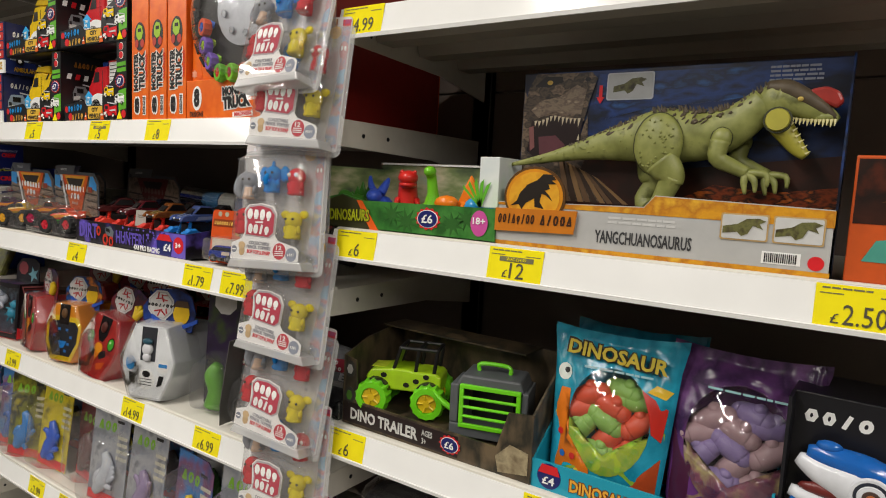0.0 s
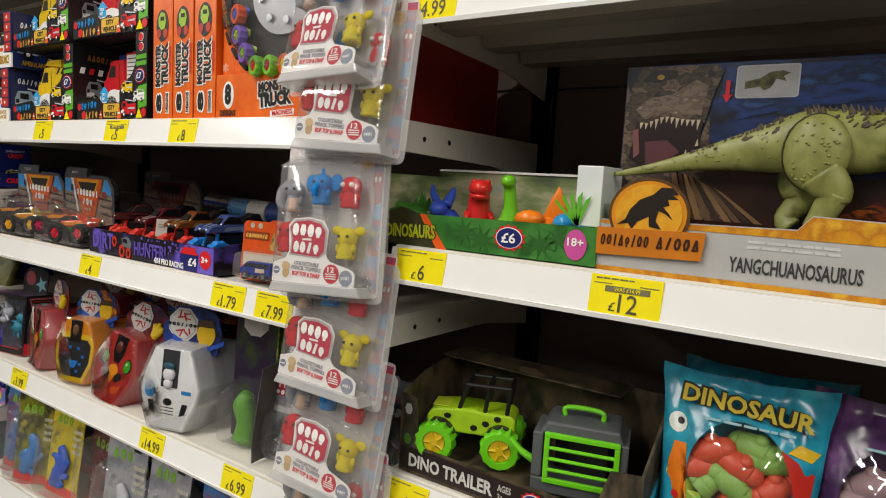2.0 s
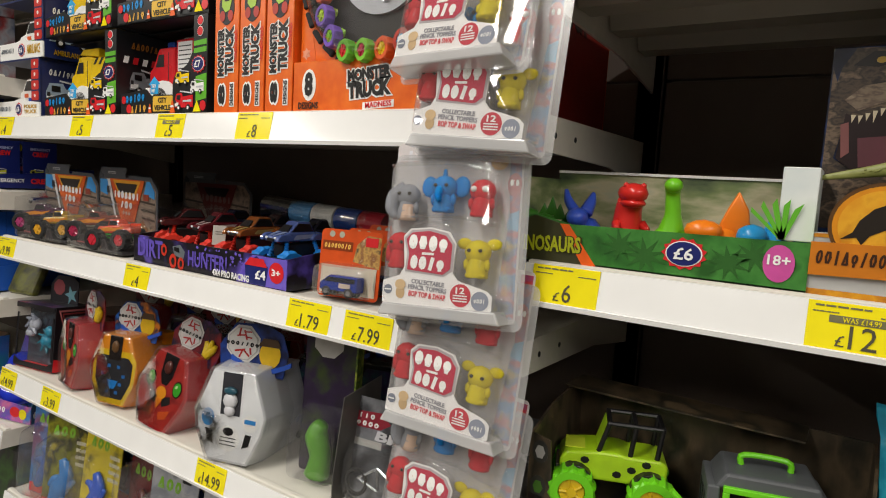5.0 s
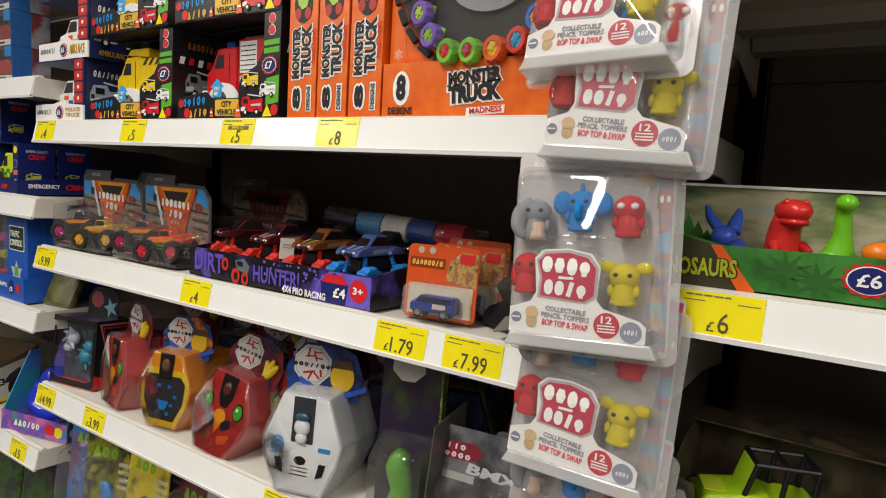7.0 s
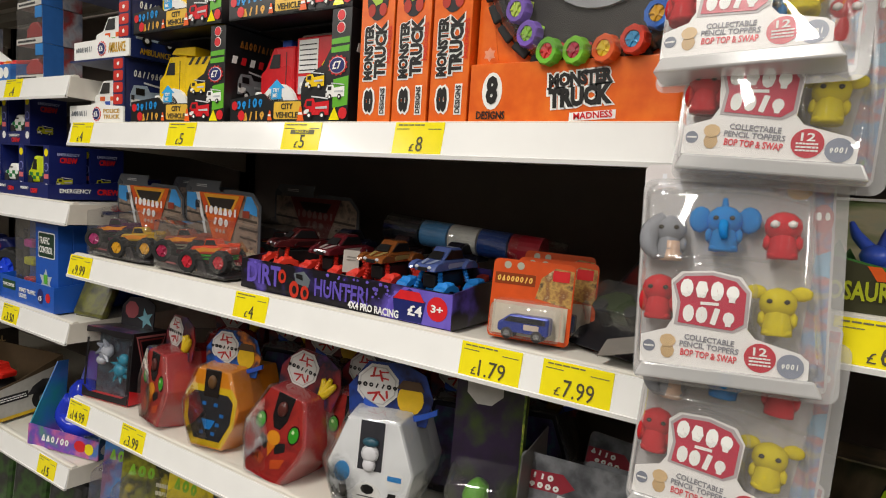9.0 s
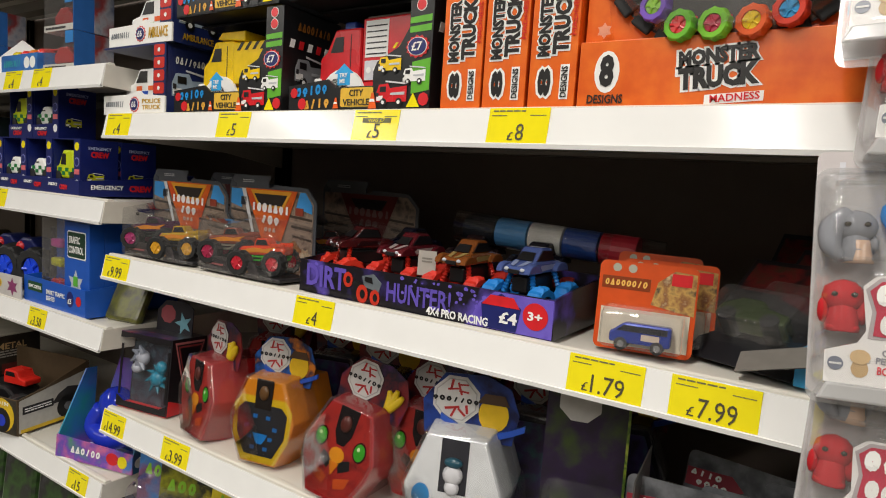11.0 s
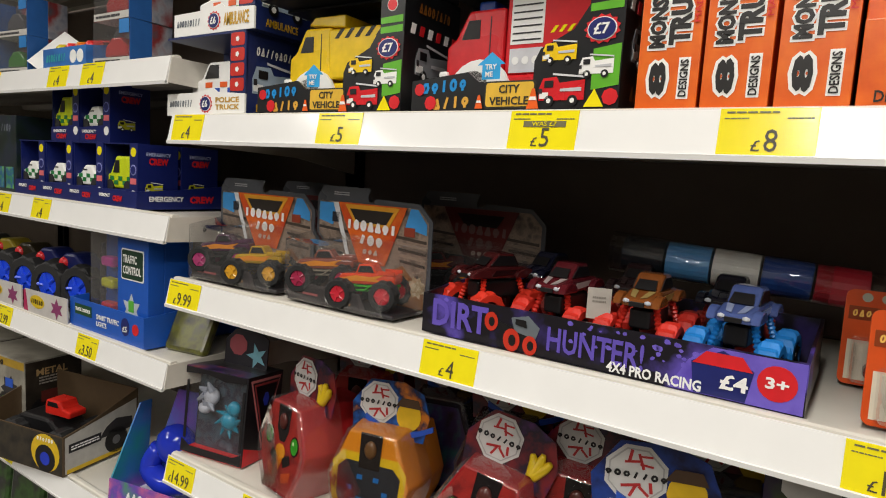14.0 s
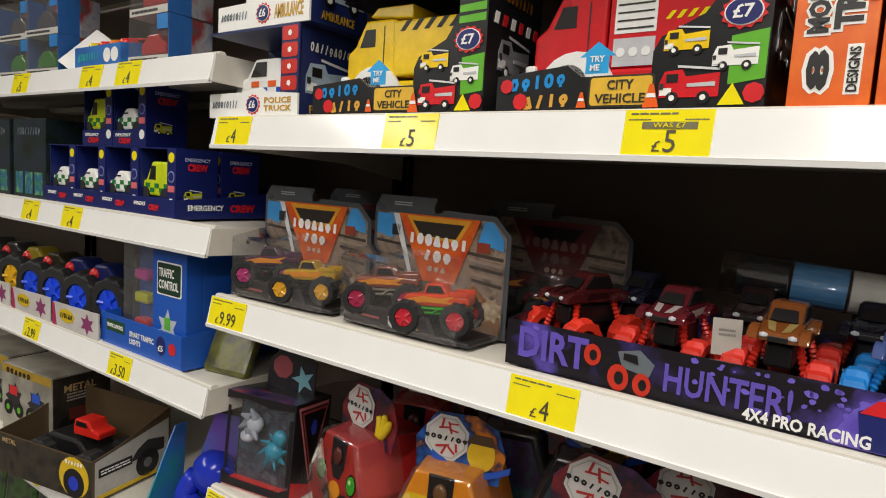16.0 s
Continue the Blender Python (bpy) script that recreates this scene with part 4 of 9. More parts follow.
def racing_tray():
    w, d, h = 0.395, 0.17, 0.046
    t = thing("display_tray", "dark purple cardboard display tray of toy monster trucks", "display tray", pose(0.669, 0.02, B2, 0, 0, -0.6))
    bm = open_carton(w, d, h, h, 0.003, h + 0.012, h + 0.006)
    part("tray", bm, PURPLE, t)
    rnd = random.Random(8)
    sp = bmesh.new()
    for i in range(46):
        u = rnd.choice((-0.19, 0.02, 0.1, 0.09)) + rnd.gauss(0, 0.02)
        if abs(u) < w / 2 - 0.006:
            r0 = rnd.uniform(0.0008, 0.004)
            prism([(a + rnd.uniform(-0.3, 0.3) * r0, b) for a, b in ngon(u, min(0.042, max(0.004, rnd.gauss(0.034, 0.008))), r0, r0 * 0.8, 7)], SKIN * 0.4, at(FRONT) @ Matrix.Translation((0, 0, 0.0001)), 0, sp)
    tagged(part("paint_spatter", sp, LILAC, t), "lilac printed paint spatter", "", "", "stuff")
    f = at(FRONT)
    deco(t, "splash", f, [(w / 2 - 0.11, 0.001), (w / 2 - 0.001, 0.001), (w / 2 - 0.001, h - 0.001), (w / 2 - 0.075, h - 0.001), (w / 2 - 0.095, 0.03)], LILAC, 1)
    LIL = paint("6553b8", 0.35)
    letters(t, f, "DIRT", -w / 2 + 0.052, 0.026, 0.074, 0.031, LIL, 1, 0, 0.03)
    letters(t, f, "HUNTER!", 0.013, 0.022, 0.1, 0.026, LIL, 1, 0, 0.02)
    letters(t, f, "4X4 PRO RACING", 0.072, 0.0075, 0.088, 0.0105, WHITE, 2, 0, 0.03)
    deco(t, "shop_badge", f, [(w / 2 - 0.088, 0.002), (w / 2 - 0.045, 0.002), (w / 2 - 0.04, 0.03), (w / 2 - 0.066, 0.044), (w / 2 - 0.092, 0.03)], NAVY, 2)
    deco(t, "shop_badge_top", f, [(w / 2 - 0.091, 0.029), (w / 2 - 0.041, 0.029), (w / 2 - 0.05, 0.041), (w / 2 - 0.08, 0.041)], RED, 3)
    letters(t, f, "£4", w / 2 - 0.055, 0.017, 0.023, 0.014, WHITE, 4, 0, 0.03)
    deco(t, "age_badge", f, ngon(w / 2 - 0.022, 0.024, 0.0155), RED, 2)
    letters(t, f, "3+", w / 2 - 0.022, 0.024, 0.018, 0.010, WHITE, 3, 0, 0.03)
    p = part("printed_truck", prism([(-0.075, 0.022), (-0.05, 0.018), (-0.046, 0.03), (-0.06, 0.041), (-0.08, 0.036)], SKIN, at(FRONT)), paint("6a7278", 0.3), t)
    deco(p, "printed_window", f, [(-0.074, 0.03), (-0.06, 0.028), (-0.062, 0.036), (-0.074, 0.036)], BLACK, 3)
    deco(p, "printed_chassis", f, [(-0.1, 0.022), (-0.055, 0.012), (-0.055, 0.02), (-0.095, 0.03)], BLACK, 1)
    for u, v, r in ((-0.104, 0.028, 0.0105), (-0.078, 0.012, 0.0125), (-0.056, 0.01, 0.0105)):
        deco(p, "printed_wheel", f, ngon(u, v, r * 0.8, r, 16), paint("c8321e", 0.4), 2)
        deco(p, "printed_hub", f, ngon(u + 0.001, v, r * 0.35, r * 0.5, 12), BLACK, 3)
    return t


racing_tray()


def buggy(x, y, body, tyre_hex, rz, z=0.004, trim="d8d4d0"):
    """A tall racing truck on coil springs: nose, cab, wings and wide soft wheels."""
    t = thing("toy_monster_truck", "small toy monster truck with coloured wheels in the display tray", "toy truck", pose(x, y, B2 + z, 0, 0, rz), "toy trucks in the tray")
    t.scale = (0.84, 0.84, 0.84)
    shellmat = paint(body, 0.1, 0, 0.15, 90, 0.04, 0.6)
    bm = bmesh.new()
    prism([(-0.054, 0.072), (-0.052, 0.082), (-0.024, 0.090), (0.044, 0.089), (0.052, 0.084), (0.052, 0.072)], 0.040, at(FRONT, 0, 0.02), 0.004, bm)
    prism([(-0.026, 0.088), (0.034, 0.088), (0.022, 0.108), (-0.006, 0.109)], 0.034, at(FRONT, 0, 0.017), 0.004, bm)
    for sx in (-0.04, 0.038):
        for sy in (-1, 1):
            prism([(sx + 0.019 * math.cos(math.pi * i / 6), 0.074 + 0.014 * math.sin(math.pi * i / 6)) for i in range(7)], 0.010, at(FRONT, 0, sy * 0.023 + 0.005), 0.002, bm)
    part("body", bm, shellmat, t)
    part("window", prism([(-0.020, 0.0905), (0.028, 0.0905), (0.020, 0.104), (-0.006, 0.105)], 0.0355, at(FRONT, 0, 0.01775)), BLACK, t)
    part("windscreen", prism([(-0.013, 0.0), (0.013, 0.0), (0.011, 0.016), (-0.011, 0.016)], 0.001, Matrix.Translation((-0.0275, 0, 0.0905)) @ pose(0, 0, 0, 0, 48, 0) @ LEFT), BLACK, t)
    for sy in (-1, 1):
        part("bonnet_flash", prism([(0.0, 0.003 * sy), (0.022, 0.006 * sy), (0.024, 0.014 * sy), (0.004, 0.010 * sy)][::sy], 0.0008, Matrix.Translation((-0.051, 0, 0.0832)) @ pose(0, 0, 0, 0, -15, 0)), paint(trim, 0.2), t)
        part("headlight", ball((-0.0535, sy * 0.013, 0.079), (0.002, 0.0045, 0.003), None, 1), paint("c8ccd4", 0.1), t)
        part("side_flash", prism([(-0.02, 0.075), (0.02, 0.078), (0.03, 0.085), (-0.012, 0.084)], 0.0006, at(FRONT, 0, -0.0201 if sy < 0 else 0.0207)), paint(trim, 0.2), t)
    part("grille", block(-0.0555, -0.0535, -0.009, 0.009, 0.073, 0.079, 0.0006), BLACK, t)
    part("chassis", block(-0.038, 0.038, -0.013, 0.013, 0.044, 0.068, 0.003), BLACK, t)
    for sx in (-1, 1):
        part("axle", rod((sx * 0.04, -0.036, 0.034), (sx * 0.04, 0.036, 0.034), 0.004, None, 8), BLACK, t)
        for sy in (-1, 1):
            sp = tube([(sx * (0.040 - 0.010 * q / 16), sy * (0.027 - 0.011 * q / 16), 0.036 + 0.040 * q / 16) for q in range(17)], [0.0048 if q % 2 else 0.003 for q in range(17)], None, 8)
            part("spring", sp, paint(tyre_hex, 0.4), t)
            wheel(t, (sx * 0.040, sy * 0.038, 0.030), 0.030, 0.022, paint(tyre_hex, 0.5), BLACK, (0, 1, 0), 12)
    return t


# bodies toned dark, back row most: the tray's shade is in these colours
for bx, by, col, tc, rz, tr in ((0.524, 0.095, "451719", "d8321e", 66, "2a1012"), (0.622, 0.088, "561820", "cf2f22", 84, "a89a98"), (0.715, 0.088, "7c4620", "cf2f22", 88, "9a8450"), (0.806, 0.088, "4a5a90", "1f7fd0", 84, "8a96b8"),
                               (0.565, 0.163, "16182a", "6a1c16", 80, "2a2a3a"), (0.68, 0.165, "2a1c1e", "8a241a", 88, "3a2a2a"), (0.78, 0.165, "1c1c26", "8a241a", 84, "2a2a3a")):
    buggy(bx, by, col, tc, rz, 0.004, tr)
tag = thing("paper_slip", "small white paper slip standing among the toy trucks", "paper slip", pose(0.675, 0.045, B2 + 0.046, -8, 0, 20))
part("slip", block(-0.012, 0.012, 0, 0.001, 0, 0.032), paint("a9a29a", 0.5), tag)
bars(tag, at(FRONT), 0, 0.02, 0.014, 0.008, 2, paint("7d776f", 0.5), 1)
rl = thing("rolled_toy_pack", "wrapped roll of blue, white and red toys lying behind", "toy pack", pose(0.775, 0.19, B2 + 0.098, 0, 3, 4))
for i, cc in enumerate(("20262c", "5a9ad0", "d8d8d2", "2a4a90", "a02230")):
    part("roll", rod((-0.12 + i * 0.05, 0, 0), (-0.073 + i * 0.05, 0, 0), 0.021, None, 20), paint(cc, 0.3), rl)
part("wrap", rod((-0.135, 0, 0), (0.16, 0, 0), 0.0245, None, 20, 0.02), WRAP, rl, "loose clear wrap", True)


def car_card(x, y, rz, car_hex, lean=-6):
    """A small orange card with one die-cast van in a bubble."""
    w, h = 0.112, 0.106
    t = thing("toy_car_blister_pack", "orange carded blister pack with a small toy van", "blister pack", pose(x, y, B2, lean, 0, rz), "orange toy car cards")
    t.scale = (0.9, 0.9, 0.9)
    part("card", prism(rounded(0, h / 2, w, h, 0.008), 0.001, at(FRONT, 0, 0.001)), paint("d2501a", 0.3), t)
    f = at(FRONT)
    deco(t, "scene_print", f, [(0.006, 0.058), (w / 2 - 0.002, 0.05), (w / 2 - 0.002, 0.098), (0.03, 0.1), (0.012, 0.085)], picture(["5a4a3a", "c8a05a", "8a5a3a", "d8c8a0"], 60, 0.3), 1)
    mark(t, f, -0.024, 0.08, 0.05, 0.010, 8, paint("f0c060", 0.3), 2, 41)
    deco(t, "logo_frame", f, rect(-0.024, 0.08, 0.056, 0.015), paint("8a3a14", 0.3), 1)
    for u in (-0.036, -0.018):
        deco(t, "badge", f, ngon(u, 0.098, 0.005), paint("b0b0a0", 0.3), 1)
    deco(t, "red_flash", f, rect(0.038, 0.09, 0.022, 0.014), RED, 2)
    deco(t, "window_print", f, rect(0, 0.028, w * 0.9, 0.044), paint("d8cdb8", 0.35), 2)
    van = part("toy_van", prism([(-0.034, 0.012), (0.034, 0.012), (0.034, 0.036), (-0.018, 0.036), (-0.03, 0.026), (-0.034, 0.024)], 0.022, at(FRONT, 0, -0.004), 0.003), paint(car_hex, 0.22, 0.2), t)
    g = at(FRONT, 0, -0.0262)
    deco(van, "window", g, [(-0.026, 0.026), (0.03, 0.026), (0.03, 0.033), (-0.018, 0.033)], paint("161a28", 0.2), 1)
    deco(van, "side_print", g, rect(0.012, 0.021, 0.02, 0.007), paint("c8b8a8", 0.3), 1)
    for wx in (-0.02, 0.02):
        for yy in (-0.024, -0.006):
            part("wheel", rod((wx, yy - 0.003, 0.011), (wx, yy + 0.003, 0.011), 0.0075, None, 14), DARK, van)
            part("hub", rod((wx, yy - 0.0036, 0.011), (wx, yy - 0.003, 0.011), 0.004, None, 10), CHROME, van)
    part("bubble", shell(rounded(0, 0.028, w * 0.84, 0.052, 0.006), [(*p, 0.034) for p in rounded(0, 0.028, w * 0.78, 0.04, 0.006)], f), PVC, t, "clear plastic bubble", True)
    return t


car_card(0.955, 0.045, 8, "223a9a")
car_card(0.968, 0.088, 10, "2a4a7a")
car_card(0.935, 0.17, 4, "8a2222")


def fallen_pack(x, y, rz, card_hex, inside_hex, z=B2, rx=-72, lift=0.04):
    t = thing("toy_car_blister_pack", "dark carded toy car pack leaning back on the shelf", "blister pack", pose(x, y, z, rx, 0, rz), "dark toy car cards")
    part("card", block(-0.055, 0.055, 0, 0.0015, 0, 0.16, 0.0005), paint(card_hex, 0.3), t)
    car = part("toy_car", prism([(-0.036, 0.04), (0.036, 0.04), (0.036, 0.055), (0.014, 0.06), (0.004, 0.07), (-0.018, 0.07), (-0.036, 0.056)], 0.026, at(FRONT, 0, -0.003), 0.003), paint(inside_hex, 0.2, 0.3), t)
    for wx in (-0.022, 0.022):
        part("wheel", rod((wx, -0.031, 0.042), (wx, -0.003, 0.042), 0.009, None, 14), RUBBER, car)
    part("bubble", shell(rounded(0, 0.055, 0.095, 0.06, 0.008), [(*p, 0.036) for p in rounded(0, 0.055, 0.085, 0.05, 0.008)], at(FRONT)), PVC, t, "clear plastic bubble", True)
    deco(t, "header_print", at(FRONT), rect(0, 0.13, 0.1, 0.045), picture(["1b1b1b", "6a1e1e", "303a28"], 50), 1)
    return t


fallen_pack(1.045, 0.055, -22, "1c1c20", "3a4a22", B2 + 0.003, -52)
fallen_pack(1.085, 0.10, -26, "242428", "7a1e2a", B2 + 0.004, -46)
fallen_pack(1.075, 0.20, -20, "26262a", "6a1a22", B2 + 0.003, -38)
sc = thing("folded_box", "small light blue toy box standing by the shelf end", "toy box", pose(1.125, 0.03, B2, 0, 0, -12))
part("carton", open_carton(0.055, 0.05, 0.034, 0.024), paint("3aa0d8", 0.35), sc)
deco(sc, "side_print", at(FRONT), rect(0.018, 0.012, 0.016, 0.018), paint("e8b83a", 0.3), 1)

sheet = thing("card_sheet", "pale grey card sheet sloping up over the toy packs", "card", pose(1.05, 0.02, B2 + 0.006, 26, -17, -10))
part("sheet", block(0, 0.15, 0, 0.032, 0, 0.0015, 0.0004), paint("77736d", 0.45), sheet)
bars(sheet, at(FRONT, 0, 0), 0.08, 0.0008, 0.12, 0.001, 1, DARK, 1, 6)


# ---------------------------------------------------------------- bay A, dinosaur tray
LEAFY = picture(["1e4a1c", "2f6c28", "428236", "24551e"], 26, 0.35)
SUNSET = picture(["3a4a3a", "7a8a5a", "c8c0a0", "a8b8a8"], 9, 0.35, "noise", (1, 1, 3))


def dino_tray():
    w, d, h = 0.285, 0.13, 0.118
    t = thing("display_tray", "green jungle printed cardboard tray of plastic dinosaurs", "display tray", pose(1.3615, 0.012, A1, 0, 0, 0))
    bm = block(-w / 2, w / 2, 0, d, 0, 0.003)
    block(-w / 2, w / 2, d - 0.003, d, 0.003, 0.098, 0, bm)
    block(-w / 2, -w / 2 + 0.003, 0.003, d - 0.003, 0.003, 0.09, 0, bm)
    part("tray", bm, SUNSET, t)
    part("back_edge", block(-w / 2, w / 2 - 0.03, d - 0.006, d + 0.001, 0.098, 0.101), WHITE, t, "pale folded cardboard edge")
    part("front_lip", prism([(-w / 2, 0), (w / 2, 0), (w / 2, 0.044), (-w / 2 + 0.07, 0.042), (-w / 2 + 0.03, 0.05), (-w / 2, 0.044)], 0.003, at(FRONT, 0, 0.003)), LEAFY, t)
    part("post", block(w / 2 - 0.027, w / 2 + 0.001, 0.001, d, 0.0445, 0.108, 0.001), picture(["cfd8d8", "dfe4e0", "c8dcc0"], 12), t)
    f = at(FRONT)
    deco(t, "volcano", f, [(-w / 2 + 0.002, 0.04), (-w / 2 + 0.03, 0.049), (-w / 2 + 0.06, 0.042), (-w / 2 + 0.095, 0.001), (-w / 2 + 0.08, 0.001), (-w / 2 + 0.002, 0.002)], paint("3a3a20", 0.4), 1)
    deco(t, "lava", f, [(-w / 2 + 0.058, 0.042), (-w / 2 + 0.068, 0.042), (-w / 2 + 0.1, 0.001), (-w / 2 + 0.085, 0.001)], ORANGE, 2)
    letters(t, f, "DINOSAURS", -w / 2 + 0.045, 0.02, 0.078, 0.019, paint("3c3a16", 0.4), 2, 2, 0.08)
    letters(t, f, "DINOSAURS", -w / 2 + 0.045, 0.02, 0.075, 0.017, paint("b0b81e", 0.4), 3, 2, 0.03)
    for u, v, r in ((-0.02, 0.026, 0.02), (0.005, 0.018, 0.022), (0.08, 0.02, 0.02), (0.1, 0.028, 0.018)):
        deco(t, "printed_leaf", f, star(u, v, r * 0.85, r * 0.3, 9, 1.2), paint("2b5f22", 0.4), 1)
    burst(t, f, 0.041, 0.024, 0.0155, "£6", 2, 1.35)
    deco(t, "age_egg", f, ngon(0.12, 0.024, 0.0125, 0.0165), paint("c8509a", 0.35), 2)
    letters(t, f, "18+", 0.12, 0.027, 0.018, 0.009, WHITE, 3)
    for i in range(5):
        a = 1.1 + i * 0.3
        deco(t, "printed_leaf", f, [(0.118, 0.045), (0.118 + 0.03 * math.cos(a) - 0.004, 0.045 + 0.03 * math.sin(a)), (0.118 + 0.036 * math.cos(a), 0.045 + 0.036 * math.sin(a)), (0.122, 0.045)], GREEN, 3)
    return t


dino_tray()


def squeaky(x, y, hexa, kind, rz):
    """A soft plastic dinosaur, one smooth body."""
    t = bmesh.new()
    ball((0, 0, 0.024), (0.020, 0.017, 0.023), t)
    for sx in (-1, 1):
        ball((sx * 0.010, -0.008, 0.006), (0.009, 0.012, 0.006), t)
    if kind == "rex":
        tube([(0, 0.002, 0.035), (0, 0, 0.055), (0, -0.005, 0.066)], [0.016, 0.014, 0.013], t)
        ball((0, -0.010, 0.074), (0.015, 0.021, 0.011), t)
        ball((0, -0.012, 0.064), (0.013, 0.017, 0.005), t)
        for sx in (-1, 1):
            tube([(sx * 0.014, -0.006, 0.042), (sx * 0.016, -0.017, 0.037)], [0.005, 0.003], t, 8)
            ball((sx * 0.009, -0.014, 0.082), 0.0035, t, 1)
    elif kind == "long":
        tube([(0, 0, 0.035), (0.0, -0.004, 0.055), (-0.002, -0.006, 0.075), (-0.003, -0.012, 0.083)], [0.015, 0.008, 0.007, 0.008], t)
        ball((-0.003, -0.014, 0.084), (0.009, 0.012, 0.008), t)
    elif kind == "plates":
        ball((-0.016, -0.012, 0.04), (0.014, 0.013, 0.012), t)
        for i in range(5):
            prism([(-0.008, 0), (0.008, 0), (0, 0.022 - abs(i - 2) * 0.004)], 0.005, at(FRONT, -0.01 + i * 0.009, 0.004, 0.036 + 0.004 * (2 - abs(i - 2))), 0.001, t)
    elif kind == "sail":
        ball((-0.02, -0.012, 0.042), (0.018, 0.012, 0.011), t)
        prism([(-0.012, 0), (0.022, 0), (0.018, 0.028), (0.008, 0.046), (0.0, 0.03)], 0.008, at(FRONT, 0.002, 0.004, 0.036), 0.002, t)
    else:
        ball((-0.008, -0.012, 0.045), (0.012, 0.015, 0.011), t)
        tube([(-0.01, -0.008, 0.05), (-0.02, 0.0, 0.062), (-0.024, 0.006, 0.074)], [0.006, 0.005, 0.002], t, 8)
        tube([(0.0, -0.008, 0.05), (0.004, 0.0, 0.062), (0.006, 0.006, 0.072)], [0.008, 0.006, 0.002], t, 8)
    tube([(0, 0.012, 0.018), (0.012, 0.028, 0.012), (0.024, 0.032, 0.014)], [0.013, 0.008, 0.003], t, 8)
    ob = part("toy_dinosaur", t, paint(hexa, 0.3, 0, 0.08, 50, 0.03), None, "", True)
    ob.matrix_basis = pose(x, y, A1 + 0.0035, 0, 0, rz)
    names = {"3f7a2a": "green and yellow", "3a5ac8": "blue", "d02a24": "red", "6fc022": "lime green", "f0801c": "orange", "2a9ad8": "light blue"}
    return tagged(ob, names[hexa] + " soft plastic toy dinosaur in the tray", "toy dinosaur", "plastic dinosaurs")


for dx, hx, kd, rz in ((1.238, "3f7a2a", "plates", 10), (1.287, "3a5ac8", "horn", 15), (1.333, "d02a24", "rex", 35), (1.378, "6fc022", "long", 20), (1.428, "f0801c", "sail", 15), (1.468, "2a9ad8", "plates", 10)):
    squeaky(dx, 0.058, hx, kd, rz)

# ---------------------------------------------------------------- bay A, large dinosaur box
NIGHT = picture(["080c18", "0e1830", "1a3468", "0c1220", "244a80"], 9, 0.3, "noise", (1, 1, 2.2))
EMBER = picture(["1a0e0a", "3a1a10", "1a0e0a", "6a2a12"], 14, 0.3)
HIDE = picture(["1a1412", "4a3c30", "2a221c", "6e5c4a", "3a2e26"], 60, 0.4, "noise", (1, 1, 1.6))
MUZZLE = picture(["4a3e34", "7a6a58", "5a4a3e", "8e7e6a"], 70, 0.4, "noise", (1, 1, 2))
SKINMAT = picture(["6f7238", "7e8244", "8c8f4f", "5f6230"], 42, 0.45)


